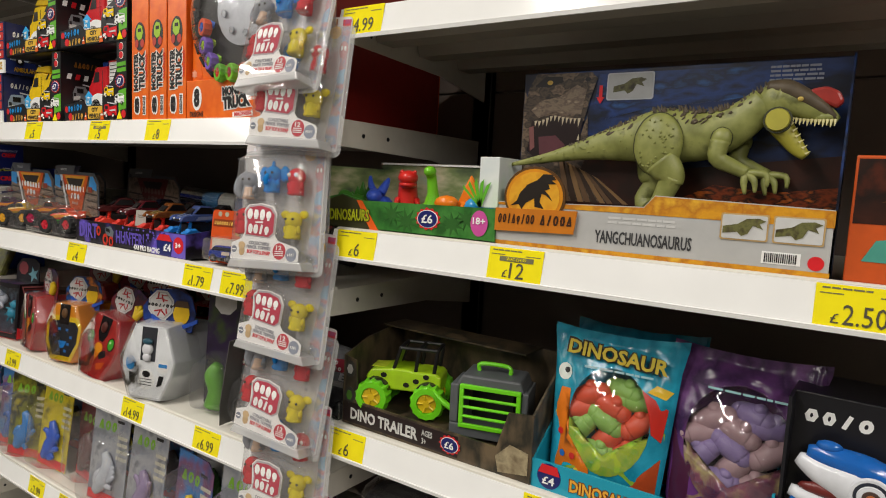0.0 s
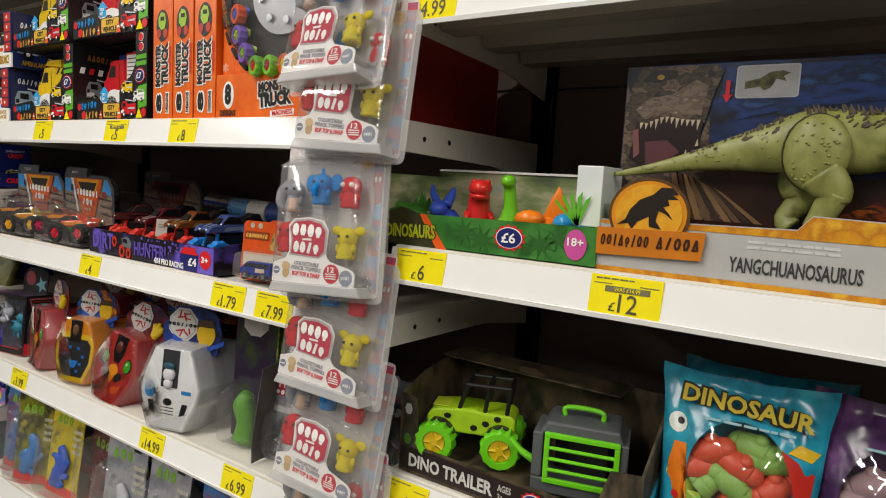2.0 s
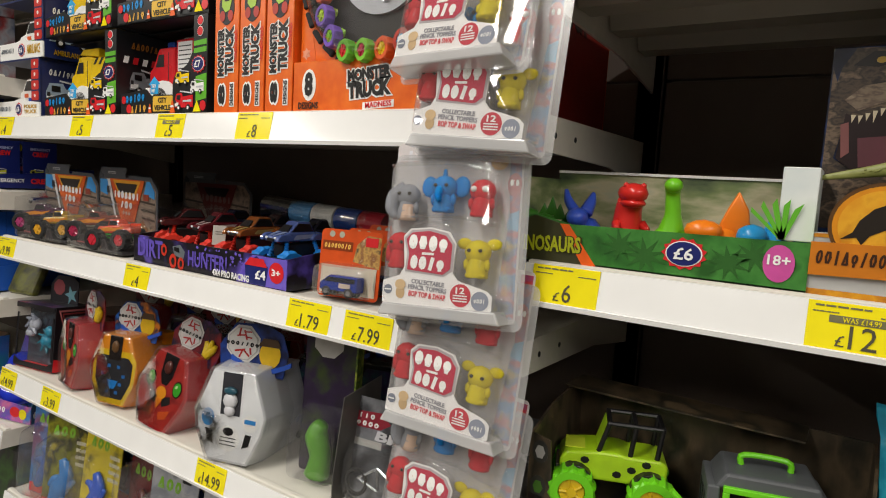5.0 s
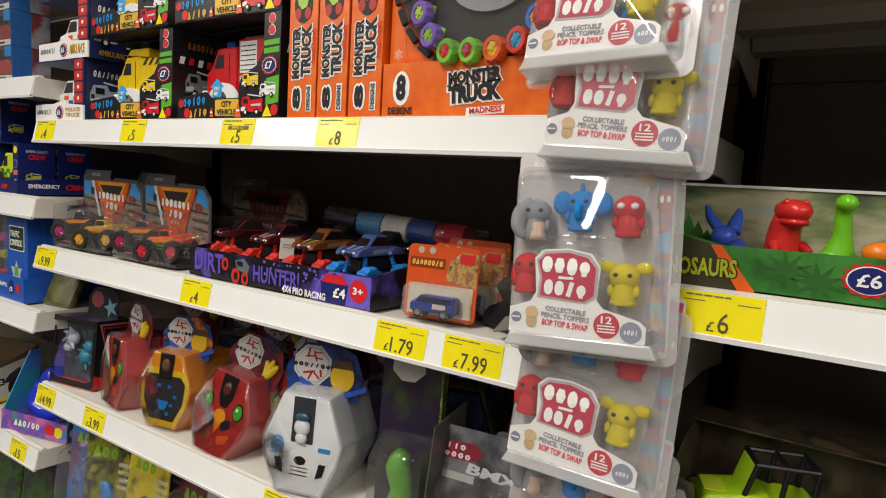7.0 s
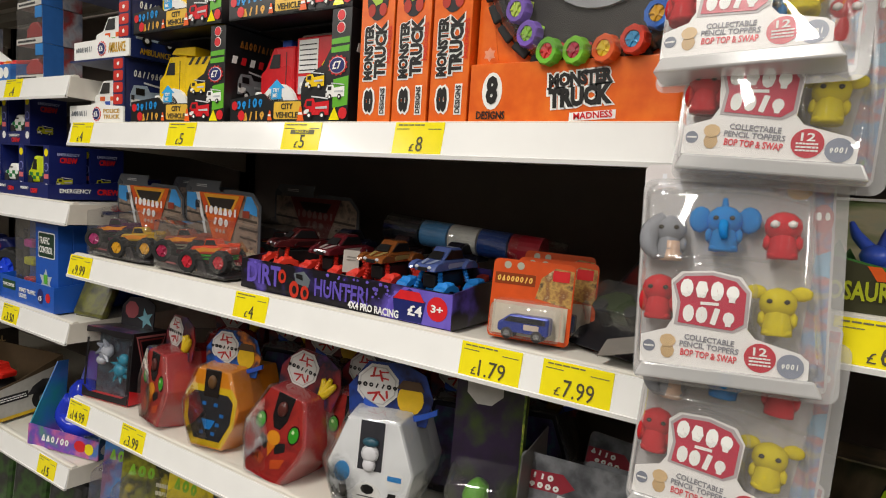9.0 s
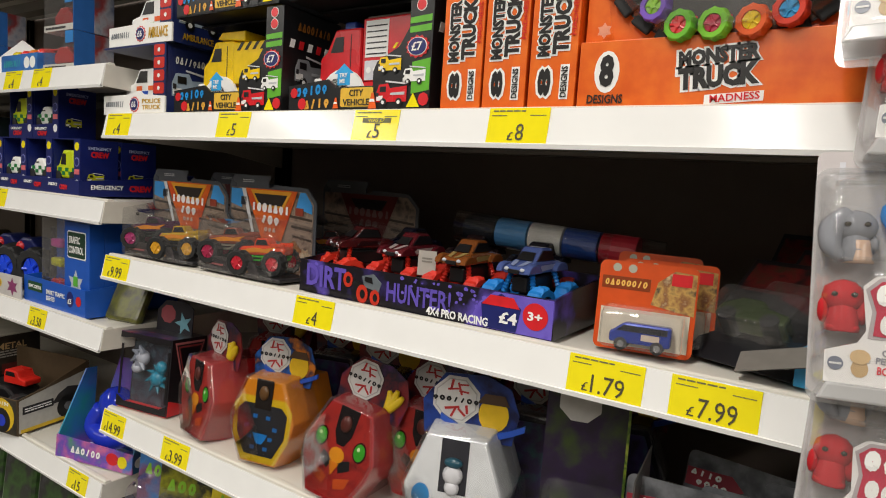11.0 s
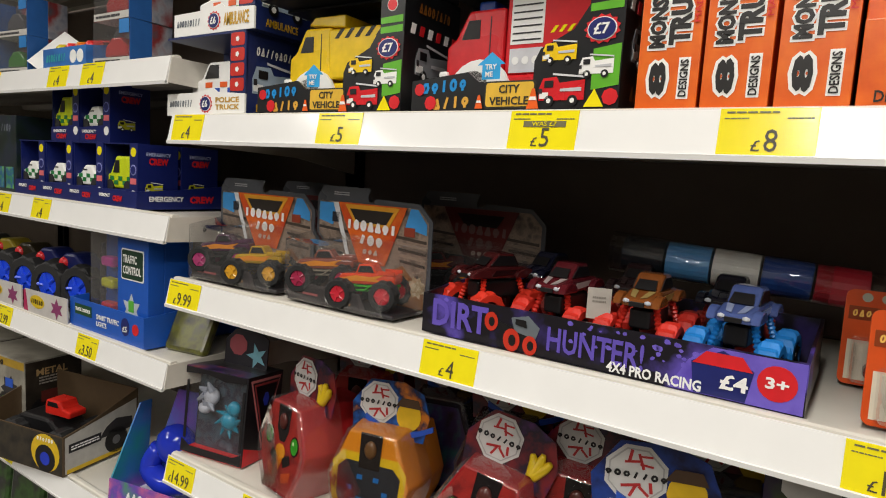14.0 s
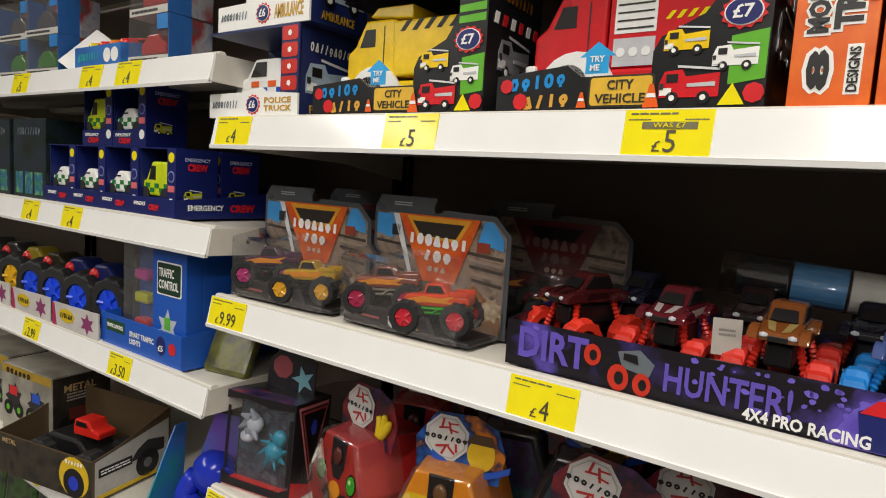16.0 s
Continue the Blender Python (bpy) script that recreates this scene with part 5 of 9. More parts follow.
def big_dino():
    w, d, h = 0.362, 0.088, 0.219
    t = thing("boxed_dinosaur", "large window box with a pale green toy dinosaur", "boxed toy", pose(1.682, 0.016, A1, 0, 0, 0))
    bm = block(-w / 2, w / 2, 0.060, d, 0, h, 0.001)
    prism([(0.0, 0.0), (0.060, 0.0), (0.060, h), (0.045, h), (0.0, 0.1)], 0.002, at(RIGHT, w / 2 - 0.002), 0, bm)
    block(-w / 2, w / 2 - 0.002, 0.0, 0.060, 0.0, 0.002, 0, bm)
    part("carton", bm, NIGHT, t)
    b = at(FRONT, 0, 0.060)
    deco(t, "ember_print", b, [(-w / 2 + 0.01, 0.05), (w / 2 - 0.003, 0.05), (w / 2 - 0.003, 0.12), (0.0, 0.10), (-0.07, 0.14)], EMBER, 1)
    deco(t, "beast_neck", b, [(-0.1795, 0.2), (-0.165, 0.158), (-0.172, 0.12), (-0.15, 0.105), (-0.12, 0.112), (-0.1, 0.14), (-0.092, 0.165), (-0.088, 0.12), (-0.1, 0.09), (-0.06, 0.06), (-0.1795, 0.056)], HIDE, 2)
    deco(t, "beast_print", b, [(-0.179, 0.17), (-0.173, 0.2), (-0.163, 0.2175), (-0.09, 0.2165), (-0.082, 0.209), (-0.09, 0.185), (-0.096, 0.158), (-0.11, 0.158), (-0.135, 0.163), (-0.158, 0.153), (-0.172, 0.165)], HIDE, 3)
    deco(t, "muzzle_print", b, [(-0.168, 0.172), (-0.155, 0.184), (-0.13, 0.188), (-0.108, 0.202), (-0.095, 0.196), (-0.1, 0.166), (-0.118, 0.166), (-0.137, 0.17), (-0.157, 0.162)], MUZZLE, 4)
    deco(t, "jaw_print", b, [(-0.166, 0.160), (-0.157, 0.156), (-0.136, 0.164), (-0.112, 0.160), (-0.097, 0.160), (-0.1, 0.136), (-0.12, 0.115), (-0.15, 0.104), (-0.170, 0.12)], paint("1e0e10", 0.35), 5)
    deco(t, "tongue_print", b, [(-0.155, 0.138), (-0.132, 0.14), (-0.118, 0.128), (-0.13, 0.116), (-0.152, 0.112)], paint("5a2e36", 0.4), 6)
    deco(t, "gum_print", b, [(-0.169, 0.15), (-0.163, 0.152), (-0.16, 0.125), (-0.166, 0.12)], paint("7a4a48", 0.4), 6)
    th = bmesh.new()
    for i in range(12):
        u0 = -0.160 + i * 0.0053
        v0 = np.interp(u0, (-0.166, -0.157, -0.136, -0.112, -0.097), (0.160, 0.156, 0.164, 0.160, 0.160))
        ln = 0.006 + 0.004 * ((i * 7) % 4 == 1)
        prism([(u0 - 0.0018, v0 + 0.001), (u0 + 0.002, v0 + 0.001), (u0 - 0.0008, v0 - ln)], SKIN * 0.5, b @ Matrix.Translation((0, 0, SKIN * 6)), 0, th)
        if i % 2 and i > 1:
            v1 = np.interp(u0, (-0.17, -0.15, -0.12, -0.1), (0.12, 0.104, 0.115, 0.136))
            prism([(u0 - 0.0016, v1), (u0 + 0.0018, v1), (u0 + 0.001, v1 + 0.0075)], SKIN * 0.5, b @ Matrix.Translation((0, 0, SKIN * 6)), 0, th)
    tagged(part("teeth_print", th, paint("c8bca0", 0.4), t), "rows of pale printed teeth", "", "", "stuff")
    deco(t, "brow_print", b, [(-0.165, 0.202), (-0.15, 0.214), (-0.128, 0.213), (-0.126, 0.206), (-0.145, 0.2)], paint("120e0c", 0.4), 4)
    deco(t, "eye_print", b, ngon(-0.144, 0.206, 0.004, 0.0028, 10), paint("a88a3a", 0.3), 5)
    deco(t, "nostril_print", b, ngon(-0.094, 0.208, 0.004, 0.0028, 8), BLACK, 5)
    deco(t, "cloud_print", b, [(-0.08, 0.214), (0.12, 0.214), (0.14, 0.19), (0.06, 0.178), (-0.02, 0.172), (-0.07, 0.16), (-0.085, 0.18)], picture(["0c1630", "1c3c7a", "10203f", "2c5a98"], 24, 0.3, "noise", (1, 1, 2.4)), 1)
    for i in range(9):
        q = i / 8
        deco(t, "claw_print", b, [(-0.115 + 0.075 * q, 0.058), (-0.108 + 0.075 * q, 0.058), (-0.118 + 0.045 * q, 0.108 - 0.02 * q), (-0.126 + 0.045 * q, 0.112 - 0.02 * q)], paint(("6a5038", "3a2a1e", "8a6a44")[i % 3], 0.4), 3)
    deco(t, "ember_glow_print", b, [(0.02, 0.066), (0.178, 0.066), (0.178, 0.088), (0.12, 0.08), (0.06, 0.086)], picture(["3a160a", "8a3a12", "1e0e08", "c8661e"], 50, 0.3, "noise", (1, 1, 2.5)), 2)
    deco(t, "inset_frame", b, rounded(-0.042, 0.198, 0.056, 0.032, 0.003), paint("b8bcc4", 0.35), 3)
    deco(t, "inset_face", b, rounded(-0.042, 0.198, 0.053, 0.029, 0.003), paint("a8aaac", 0.35), 4)
    deco(t, "inset_beast", b, [(-0.042 - 0.0195, 0.198 - 0.007), (-0.042 - 0.0195, 0.198 + 0.000), (-0.042 - 0.006, 0.198 + 0.003), (-0.042 + 0.002, 0.198 + 0.0085), (-0.042 + 0.013, 0.198 + 0.0095), (-0.042 + 0.0195, 0.198 + 0.007), (-0.042 + 0.014, 0.198 + 0.004), (-0.042 + 0.017, 0.198 - 0.001), (-0.042 + 0.008, 0.198 + 0.002), (-0.042 + 0.004, 0.198 - 0.006), (-0.042 - 0.002, 0.198 - 0.009), (-0.042 - 0.006, 0.198 - 0.005)], picture(["3a3424", "5a5a34", "2a2418"], 120), 5)
    deco(t, "red_arrow", b, [(-0.082, 0.186), (-0.077, 0.178), (-0.072, 0.186), (-0.075, 0.186), (-0.075, 0.2), (-0.079, 0.2), (-0.079, 0.186)], RED, 4)
    bars(t, b, 0.13, 0.205, 0.05, 0.018, 4, paint("8a90a0", 0.4), 2, 4)
    # front panel with emblem
    part("front_panel", prism([(-w / 2, 0.0), (w / 2, 0.0), (w / 2, 0.066), (0.013, 0.071), (0.002, 0.058), (-w / 2, 0.054)], 0.0025, at(FRONT, 0, 0.0025)), paint("b4b4b2", 0.38, 0, 0.06), t)
    f = at(FRONT)
    GOLD = picture(["c8841a", "d89a1e", "b8741a", "e0ac30"], 40, 0.35)
    deco(t, "gold_band", f, [(-w / 2 + 0.001, 0.05), (w / 2 - 0.001, 0.049), (w / 2 - 0.001, 0.065), (0.013, 0.070), (0.002, 0.057), (-w / 2 + 0.001, 0.053)], GOLD, 1)
    deco(t, "gold_foot", f, [(-w / 2 + 0.001, 0.0005), (w / 2 - 0.001, 0.0005), (w / 2 - 0.001, 0.006), (-w / 2 + 0.001, 0.006)], GOLD, 1)
    part("emblem", prism(ngon(-0.128, 0.062, 0.04, 0.036, 32), 0.002, at(FRONT, 0, -0.0008)), paint("5a3a14", 0.4), t)
    g = at(FRONT, 0, -0.0028)
    deco(t, "emblem_face", g, ngon(-0.128, 0.062, 0.037, 0.033, 32), paint("d88c18", 0.35), 1)
    deco(t, "emblem_ring", g, [p for p in ngon(-0.128, 0.062, 0.033, 0.0295, 32)], picture(["c8861a", "e0a428", "d8941e"], 50, 0.35), 2)
    deco(t, "emblem_shape", g, [(-0.158, 0.050), (-0.150, 0.056), (-0.146, 0.066), (-0.137, 0.076), (-0.124, 0.082), (-0.117, 0.089), (-0.106, 0.089), (-0.100, 0.083), (-0.106, 0.082), (-0.1, 0.078), (-0.110, 0.0775), (-0.108, 0.072), (-0.114, 0.070), (-0.108, 0.064), (-0.104, 0.058), (-0.112, 0.064), (-0.118, 0.066), (-0.120, 0.056), (-0.114, 0.048), (-0.126, 0.050), (-0.127, 0.06), (-0.138, 0.054), (-0.143, 0.046), (-0.147, 0.052)], paint("1c140c", 0.4), 3)
    part("emblem_banner", prism([(-0.178, 0.018), (-0.075, 0.021), (-0.072, 0.048), (-0.178, 0.046)], 0.002, at(FRONT, 0, -0.003)), paint("c8761a", 0.35), t)
    k = at(FRONT, 0, -0.005)
    mark(t, k, -0.149, 0.034, 0.05, 0.016, 8, paint("3a1e0a", 0.4), 1, 51, 1)
    mark(t, k, -0.097, 0.035, 0.042, 0.016, 5, paint("3a1e0a", 0.4), 1, 52, 1)
    letters(t, f, "YANGCHUANOSAURUS", 0.002, 0.0215, 0.105, 0.0145, paint("3a3a3c", 0.4), 1, 0, 0.02)
    bars(t, f, 0.0, 0.041, 0.075, 0.01, 2, paint("c8c8c6", 0.4), 1, 6)
    for u in (0.103, 0.151):
        deco(t, "inset_frame", f, rounded(u, 0.044, 0.044, 0.027, 0.002), paint("c0a06a", 0.35), 2)
        deco(t, "inset_face", f, rounded(u, 0.044, 0.041, 0.024, 0.002), paint("c8c8c6", 0.35), 3)
        deco(t, "inset_beast", f, [(u - 0.0195, 0.044 - 0.007), (u - 0.0195, 0.044 + 0.000), (u - 0.006, 0.044 + 0.003), (u + 0.002, 0.044 + 0.0085), (u + 0.013, 0.044 + 0.0095), (u + 0.0195, 0.044 + 0.007), (u + 0.014, 0.044 + 0.004), (u + 0.017, 0.044 - 0.001), (u + 0.008, 0.044 + 0.002), (u + 0.004, 0.044 - 0.006), (u - 0.002, 0.044 - 0.009), (u - 0.006, 0.044 - 0.005)], picture(["4a4230", "6e6e40", "3a3222"], 120), 4)
    deco(t, "barcode_label", f, rect(0.138, 0.016, 0.034, 0.012), WHITE, 1)
    bc = bmesh.new()
    for i in range(16):
        prism(rect(0.124 + i * 0.0018, 0.016, 0.0008 if i % 3 else 0.0012, 0.009), SKIN * 0.5, f @ Matrix.Translation((0, 0, SKIN * 1.2)), 0, bc)
    tagged(part("barcode", bc, BLACK, t), "black printed barcode lines", "", "", "stuff")
    deco(t, "maker_badge", f, ngon(0.168, 0.014, 0.007), RED, 1)
    # the figure: spine with tail and head, limbs, crest
    y = 0.03
    spine = [(-0.182, 0.100, 0.0015), (-0.13, 0.110, 0.006), (-0.09, 0.119, 0.011), (-0.06, 0.1255, 0.0165), (-0.03, 0.131, 0.023), (0.003, 0.137, 0.030), (0.03, 0.137, 0.029), (0.055, 0.138, 0.026), (0.078, 0.147, 0.022), (0.095, 0.160, 0.0185), (0.108, 0.172, 0.0165)]
    body = tube([(p[0], y, p[1]) for p in spine], [p[2] for p in spine], None, 18, 0.62)
    ball((0.118, y, 0.172), (0.021, 0.013, 0.021), body)
    tube([(0.118, y, 0.174), (0.14, y, 0.168), (0.158, y, 0.159), (0.171, y, 0.151)], [0.018, 0.014, 0.0105, 0.005], body, 12, 0.75)
    ball((0.160, y, 0.155), (0.011, 0.0085, 0.007), body)
    fig = part("toy_dinosaur", body, SKINMAT, t, "pale green plastic dinosaur with an open red-crested jaw", True)
    thigh = ball((0.009, 0.009, 0.126), (0.026, 0.011, 0.034), None, 3)
    tube([(0.014, 0.008, 0.108), (0.025, 0.008, 0.094), (0.026, 0.009, 0.084)], [0.019, 0.015, 0.012], thigh, 14, 0.6)
    tube([(0.027, 0.008, 0.092), (0.022, 0.010, 0.080), (0.017, 0.010, 0.068), (0.014, 0.008, 0.060)], [0.0125, 0.0115, 0.010, 0.010], thigh, 12, 0.7)
    part("leg", thigh, SKINMAT, fig, "", True)
    part("hip_seam", ball((0.008, 0.0115, 0.1265), (0.0268, 0.0105, 0.0349), None, 3), paint("30331a", 0.6), fig, "dark joint seam", True)
    part("leg", tube([(-0.002, 0.046, 0.118), (-0.006, 0.046, 0.098), (-0.002, 0.046, 0.084), (-0.012, 0.044, 0.066), (-0.006, 0.04, 0.058)], [0.022, 0.016, 0.012, 0.010, 0.010], None, 12, 0.6), SKINMAT, fig, "", True)
    for s, yy in ((0, 0.008), (0.014, 0.05)):
        arm = ball((0.072 + s, yy + 0.003, 0.133), (0.0105, 0.007, 0.0115), None, 2)
        tube([(0.071 + s, yy + 0.002, 0.130), (0.070 + s, yy, 0.113), (0.084 + s, yy, 0.105), (0.100 + s, yy - 0.002, 0.098)], [0.010, 0.009, 0.0075, 0.006], arm, 10)
        part("arm", arm, SKINMAT, fig, "", True)
        cl = bmesh.new()
        for kx, kz in ((-0.010, -0.004), (-0.001, -0.002), (0.009, 0.004)):
            tube([(0.099 + s, yy - 0.002, 0.098), (0.108 + kx + s, yy - 0.005, 0.093 + kz), (0.110 + kx + s, yy - 0.007, 0.081 + kz)], [0.0045, 0.0035, 0.0015], cl, 8)
        part("hand_claws", cl, SKINMAT, fig, "", True)
    part("shoulder_seam", ball((0.0717, 0.0125, 0.133), (0.0113, 0.006, 0.0123), None, 2), paint("30331a", 0.6), fig, "dark joint seam", True)
    JAW = paint("a9a23c", 0.4, 0, 0.15)
    part("lower_jaw", tube([(0.116, y - 0.002, 0.156), (0.127, y, 0.142), (0.138, y, 0.127), (0.148, y, 0.117)], [0.0125, 0.0105, 0.008, 0.0045], None, 12, 0.8), JAW, fig, "mustard yellow lower jaw", True)
    part("cheek", rod((0.121, 0.021, 0.152), (0.121, 0.0145, 0.152), 0.0125, None, 22, 0.0105), JAW, fig, "round mustard jaw hinge")
    part("cheek_seam", rod((0.121, 0.022, 0.152), (0.121, 0.0175, 0.152), 0.0132, None, 22), paint("30331a", 0.6), fig, "dark joint seam")
    crest = prism([(0.142, 0.172), (0.147, 0.183), (0.160, 0.185), (0.171, 0.180), (0.176, 0.170), (0.170, 0.163), (0.160, 0.168), (0.150, 0.170)], 0.010, at(FRONT, 0, y + 0.004), 0.003)
    part("crest", crest, paint("a02c24", 0.35, 0, 0.25), fig, "red head crest")
    MUD = paint("4c4130", 0.55, 0, 0.3, 120, 0.25)
    part("head_patch", tube([(0.108, y - 0.0015, 0.185), (0.125, y - 0.0015, 0.183), (0.142, y - 0.0015, 0.174), (0.158, y - 0.0012, 0.163), (0.170, y - 0.001, 0.153)], [0.007, 0.0105, 0.0095, 0.0075, 0.003], None, 10, 1.1), MUD, fig, "mottled brown head top", True)
    part("eye", ball((0.139, 0.0175, 0.172), (0.0028, 0.002, 0.0024), None, 2), paint("c8b060", 0.15), fig, "", True)
    rnd = random.Random(5)
    sx_, sz_, sr_ = ([p[k] for p in spine] for k in range(3))

    def flank(px, up):
        """A point on the side turned to the aisle; up: -1 belly to 1 back."""
        zc, r = np.interp(px, sx_, sz_), np.interp(px, sx_, sr_)
        return Vector((px, y - 0.62 * r * math.sqrt(max(0.0, 1 - up * up)), zc + r * up))

    ridge = bmesh.new()
    for i in range(120):
        px = rnd.uniform(-0.10, 0.112)
        hgt = rnd.uniform(0.002, 0.0045) * (0.5 if px < -0.05 else 1.4 if 0.0 < px < 0.1 else 1.0)
        b0 = flank(px, rnd.uniform(0.86, 1.0))
        rod(b0 - Vector((0, 0, 0.001)), b0 + Vector((-0.4 * hgt, rnd.uniform(-0.002, 0.001), hgt)), 0.0022, ridge, 5, 0.0003)
    tagged(part("back_ridge", ridge, MUD, fig), "brown spiky back ridge", "", "", "stuff")
    blot = bmesh.new()
    for i in range(46):
        px = rnd.uniform(0.012, 0.108) if i < 32 else rnd.uniform(-0.08, 0.01)
        p0 = flank(px, rnd.uniform(0.45, 0.98))
        own = ball((0, 0, 0), (rnd.uniform(0.002, 0.006), 0.0012, rnd.uniform(0.001, 0.0022)), None, 1)
        own.transform(Matrix.Translation(p0) @ pose(0, 0, 0, 0, rnd.uniform(-65, -20), 0))
        join(blot, own)
    tagged(part("back_marking", blot, MUD, fig, "", True), "brown painted blotches along the back", "", "", "stuff")
    spots = bmesh.new()
    for i in range(44):
        a, q = rnd.uniform(0, 6.283), math.sqrt(rnd.random()) * 0.9
        ball((0.009 + 0.026 * q * math.cos(a), 0.009 - 0.011 * math.sqrt(1 - q * q), 0.126 + 0.034 * q * math.sin(a)), 0.0014, spots, 1)
    for i in range(40):
        ball(flank(rnd.uniform(-0.15, 0.0), rnd.uniform(-0.4, 0.7)), 0.0011, spots, 1)
    tagged(part("skin_texture", spots, SKINMAT, fig, "", True), "raised skin bumps", "", "", "stuff")
    tb = bmesh.new()
    for i in range(12):
        q = i / 11
        rod((0.134 + 0.036 * q, 0.0215 + 0.002 * q, 0.1545 - 0.006 * q + 0.004 * q * q), (0.1335 + 0.036 * q, 0.021, 0.1475 - 0.003 * q + 0.0015 * (i % 2)), 0.0017, tb, 6, 0.0003)
        if i % 2:
            rod((0.130 + 0.018 * q, 0.0225, 0.150 - 0.031 * q), (0.134 + 0.018 * q, 0.022, 0.153 - 0.031 * q), 0.0015, tb, 6, 0.0003)
    tagged(part("teeth", tb, paint("d0c890", 0.35), fig), "pale plastic teeth", "", "", "stuff")
    return t


big_dino()
ob_ = thing("toy_box", "orange toy box with a printed dinosaur", "boxed toy", pose(1.955, 0.02, A1, 0, 0, -4))
part("carton", carton(0.165, 0.09, 0.118), paint("c8541e", 0.35), ob_)
deco(ob_, "dark_print", at(FRONT), rect(0.0, 0.085, 0.16, 0.06), EMBER, 1)
deco(ob_, "printed_dinosaur", at(FRONT), [(-0.07, 0.02), (-0.04, 0.02), (-0.02, 0.035), (-0.03, 0.045), (-0.06, 0.04)], paint("4a9a8a", 0.4), 1)
deco(ob_, "printed_tail", at(FRONT), [(-0.06, 0.075), (-0.02, 0.09), (0.02, 0.1), (0.02, 0.095), (-0.02, 0.083)], paint("6a4a22", 0.4), 2)
fb = thing("toy_box", "dark boxes of toys stored at the shelf back", "boxed toy", pose(1.37, 0.26, A1, 0, 0, 0))
part("carton", carton(0.24, 0.13, 0.10), DARK, fb)

# ---------------------------------------------------------------- bay A, second shelf
CAMO = picture(["1a1814", "3a3226", "5a4c3a", "2a2820", "6a5a44"], 16, 0.35, "noise", (1, 1, 0.5))
LIME, LIME2 = paint("6fd01e", 0.32), paint("a8d020", 0.32)


def dino_trailer():
    w, d, h = 0.315, 0.145, 0.135
    t = thing("boxed_toy_truck", "dark camouflage window box with a lime toy truck and trailer", "boxed toy", pose(1.417, 0.014, A2, 0, 0, -1.0))
    bm = block(-w / 2, w / 2, 0.0025, d, 0, 0.003)
    block(-w / 2, w / 2, d - 0.003, d, 0.003, h, 0, bm)
    prism([(0.0025, 0.003), (d - 0.003, 0.003), (d - 0.003, h), (0.05, h - 0.012), (0.0025, 0.105)], 0.003, at(RIGHT, -w / 2), 0, bm)
    prism([(0.0025, 0.003), (d - 0.003, 0.003), (d - 0.003, h), (0.07, h), (0.0025, 0.09)], 0.003, at(RIGHT, w / 2 - 0.003), 0, bm)
    block(-w / 2, w / 2 - 0.06, 0.09, d, h, h + 0.002, 0, bm)
    part("carton", bm, CAMO, t)
    part("front_lip", prism([(-w / 2, 0), (w / 2, 0), (w / 2, 0.09), (w / 2 - 0.035, 0.085), (w / 2 - 0.05, 0.036), (-w / 2 + 0.03, 0.038), (-w / 2 + 0.024, 0.1), (-w / 2, 0.105)], 0.0025, at(FRONT, 0, 0.0025)), CAMO, t)
    f = at(FRONT)
    deco(t, "title_band", f, [(-w / 2 + 0.002, 0.004), (0.05, 0.004), (0.05, 0.033), (-w / 2 + 0.002, 0.035)], paint("241818", 0.4), 1)
    letters(t, f, "DINO TRAILER", -0.078, 0.0185, 0.125, 0.0175, paint("d0d0cc", 0.4), 2, 0, 0.03)
    letters(t, f, "AGES\n3+", 0.0, 0.018, 0.018, 0.02, paint("c0c0bc", 0.4), 2)
    burst(t, f, 0.038, 0.019, 0.0135, "£6", 2, 1.3)
    for v in (0.085, 0.045):
        deco(t, "side_icon", f, ngon(-w / 2 + 0.013, v, 0.0095, 0.013), paint("3a3a36", 0.4), 1)
        deco(t, "side_icon_shape", f, ngon(-w / 2 + 0.013, v, 0.006, 0.008, 6), paint("b8b8b4", 0.4) if v > 0.06 else paint("4a7a2a", 0.4), 2)
    deco(t, "skull_print", f, [(w / 2 - 0.045, 0.005), (w / 2 - 0.004, 0.012), (w / 2 - 0.004, 0.04), (w / 2 - 0.03, 0.045), (w / 2 - 0.05, 0.025)], picture(["6a5a44", "a89a7a", "3a3226"], 40), 2)
    part("inner_floor", block(-w / 2 + 0.004, w / 2 - 0.004, 0.008, d - 0.004, 0.0032, 0.020), CAMO, t)
    # jeep
    m = pose(-0.086, 0.064, 0.021, 0, 0, 22)
    jb = bmesh.new()
    prism([(-0.056, 0.035), (0.056, 0.035), (0.058, 0.06), (0.05, 0.066), (0.012, 0.066), (0.008, 0.068), (-0.018, 0.068), (-0.05, 0.064), (-0.058, 0.054)], 0.05, at(FRONT, 0, 0.025), 0.003, jb)
    jb.transform(m)
    jeep = part("toy_jeep", jb, LIME2, t, "lime green toy jeep with black spots")
    jc = bmesh.new()
    for px in (-0.012, 0.022, 0.05):
        for py in (-0.021, 0.021):
            rod((px - 0.004, py, 0.066), (px + (0.006 if px < 0 else 0), py, 0.1), 0.0028, jc, 8)
    for py in (-0.021, 0.021):
        rod((-0.008, py, 0.1), (0.05, py, 0.1), 0.0028, jc, 8)
    for px in (-0.006, 0.022, 0.05):
        rod((px, -0.021, 0.1), (px, 0.021, 0.1), 0.0028, jc, 8)
    block(-0.02, 0.05, -0.02, 0.02, 0.05, 0.064, 0.002, jc)
    jc.transform(m)
    part("roll_cage", jc, BLACK, jeep)
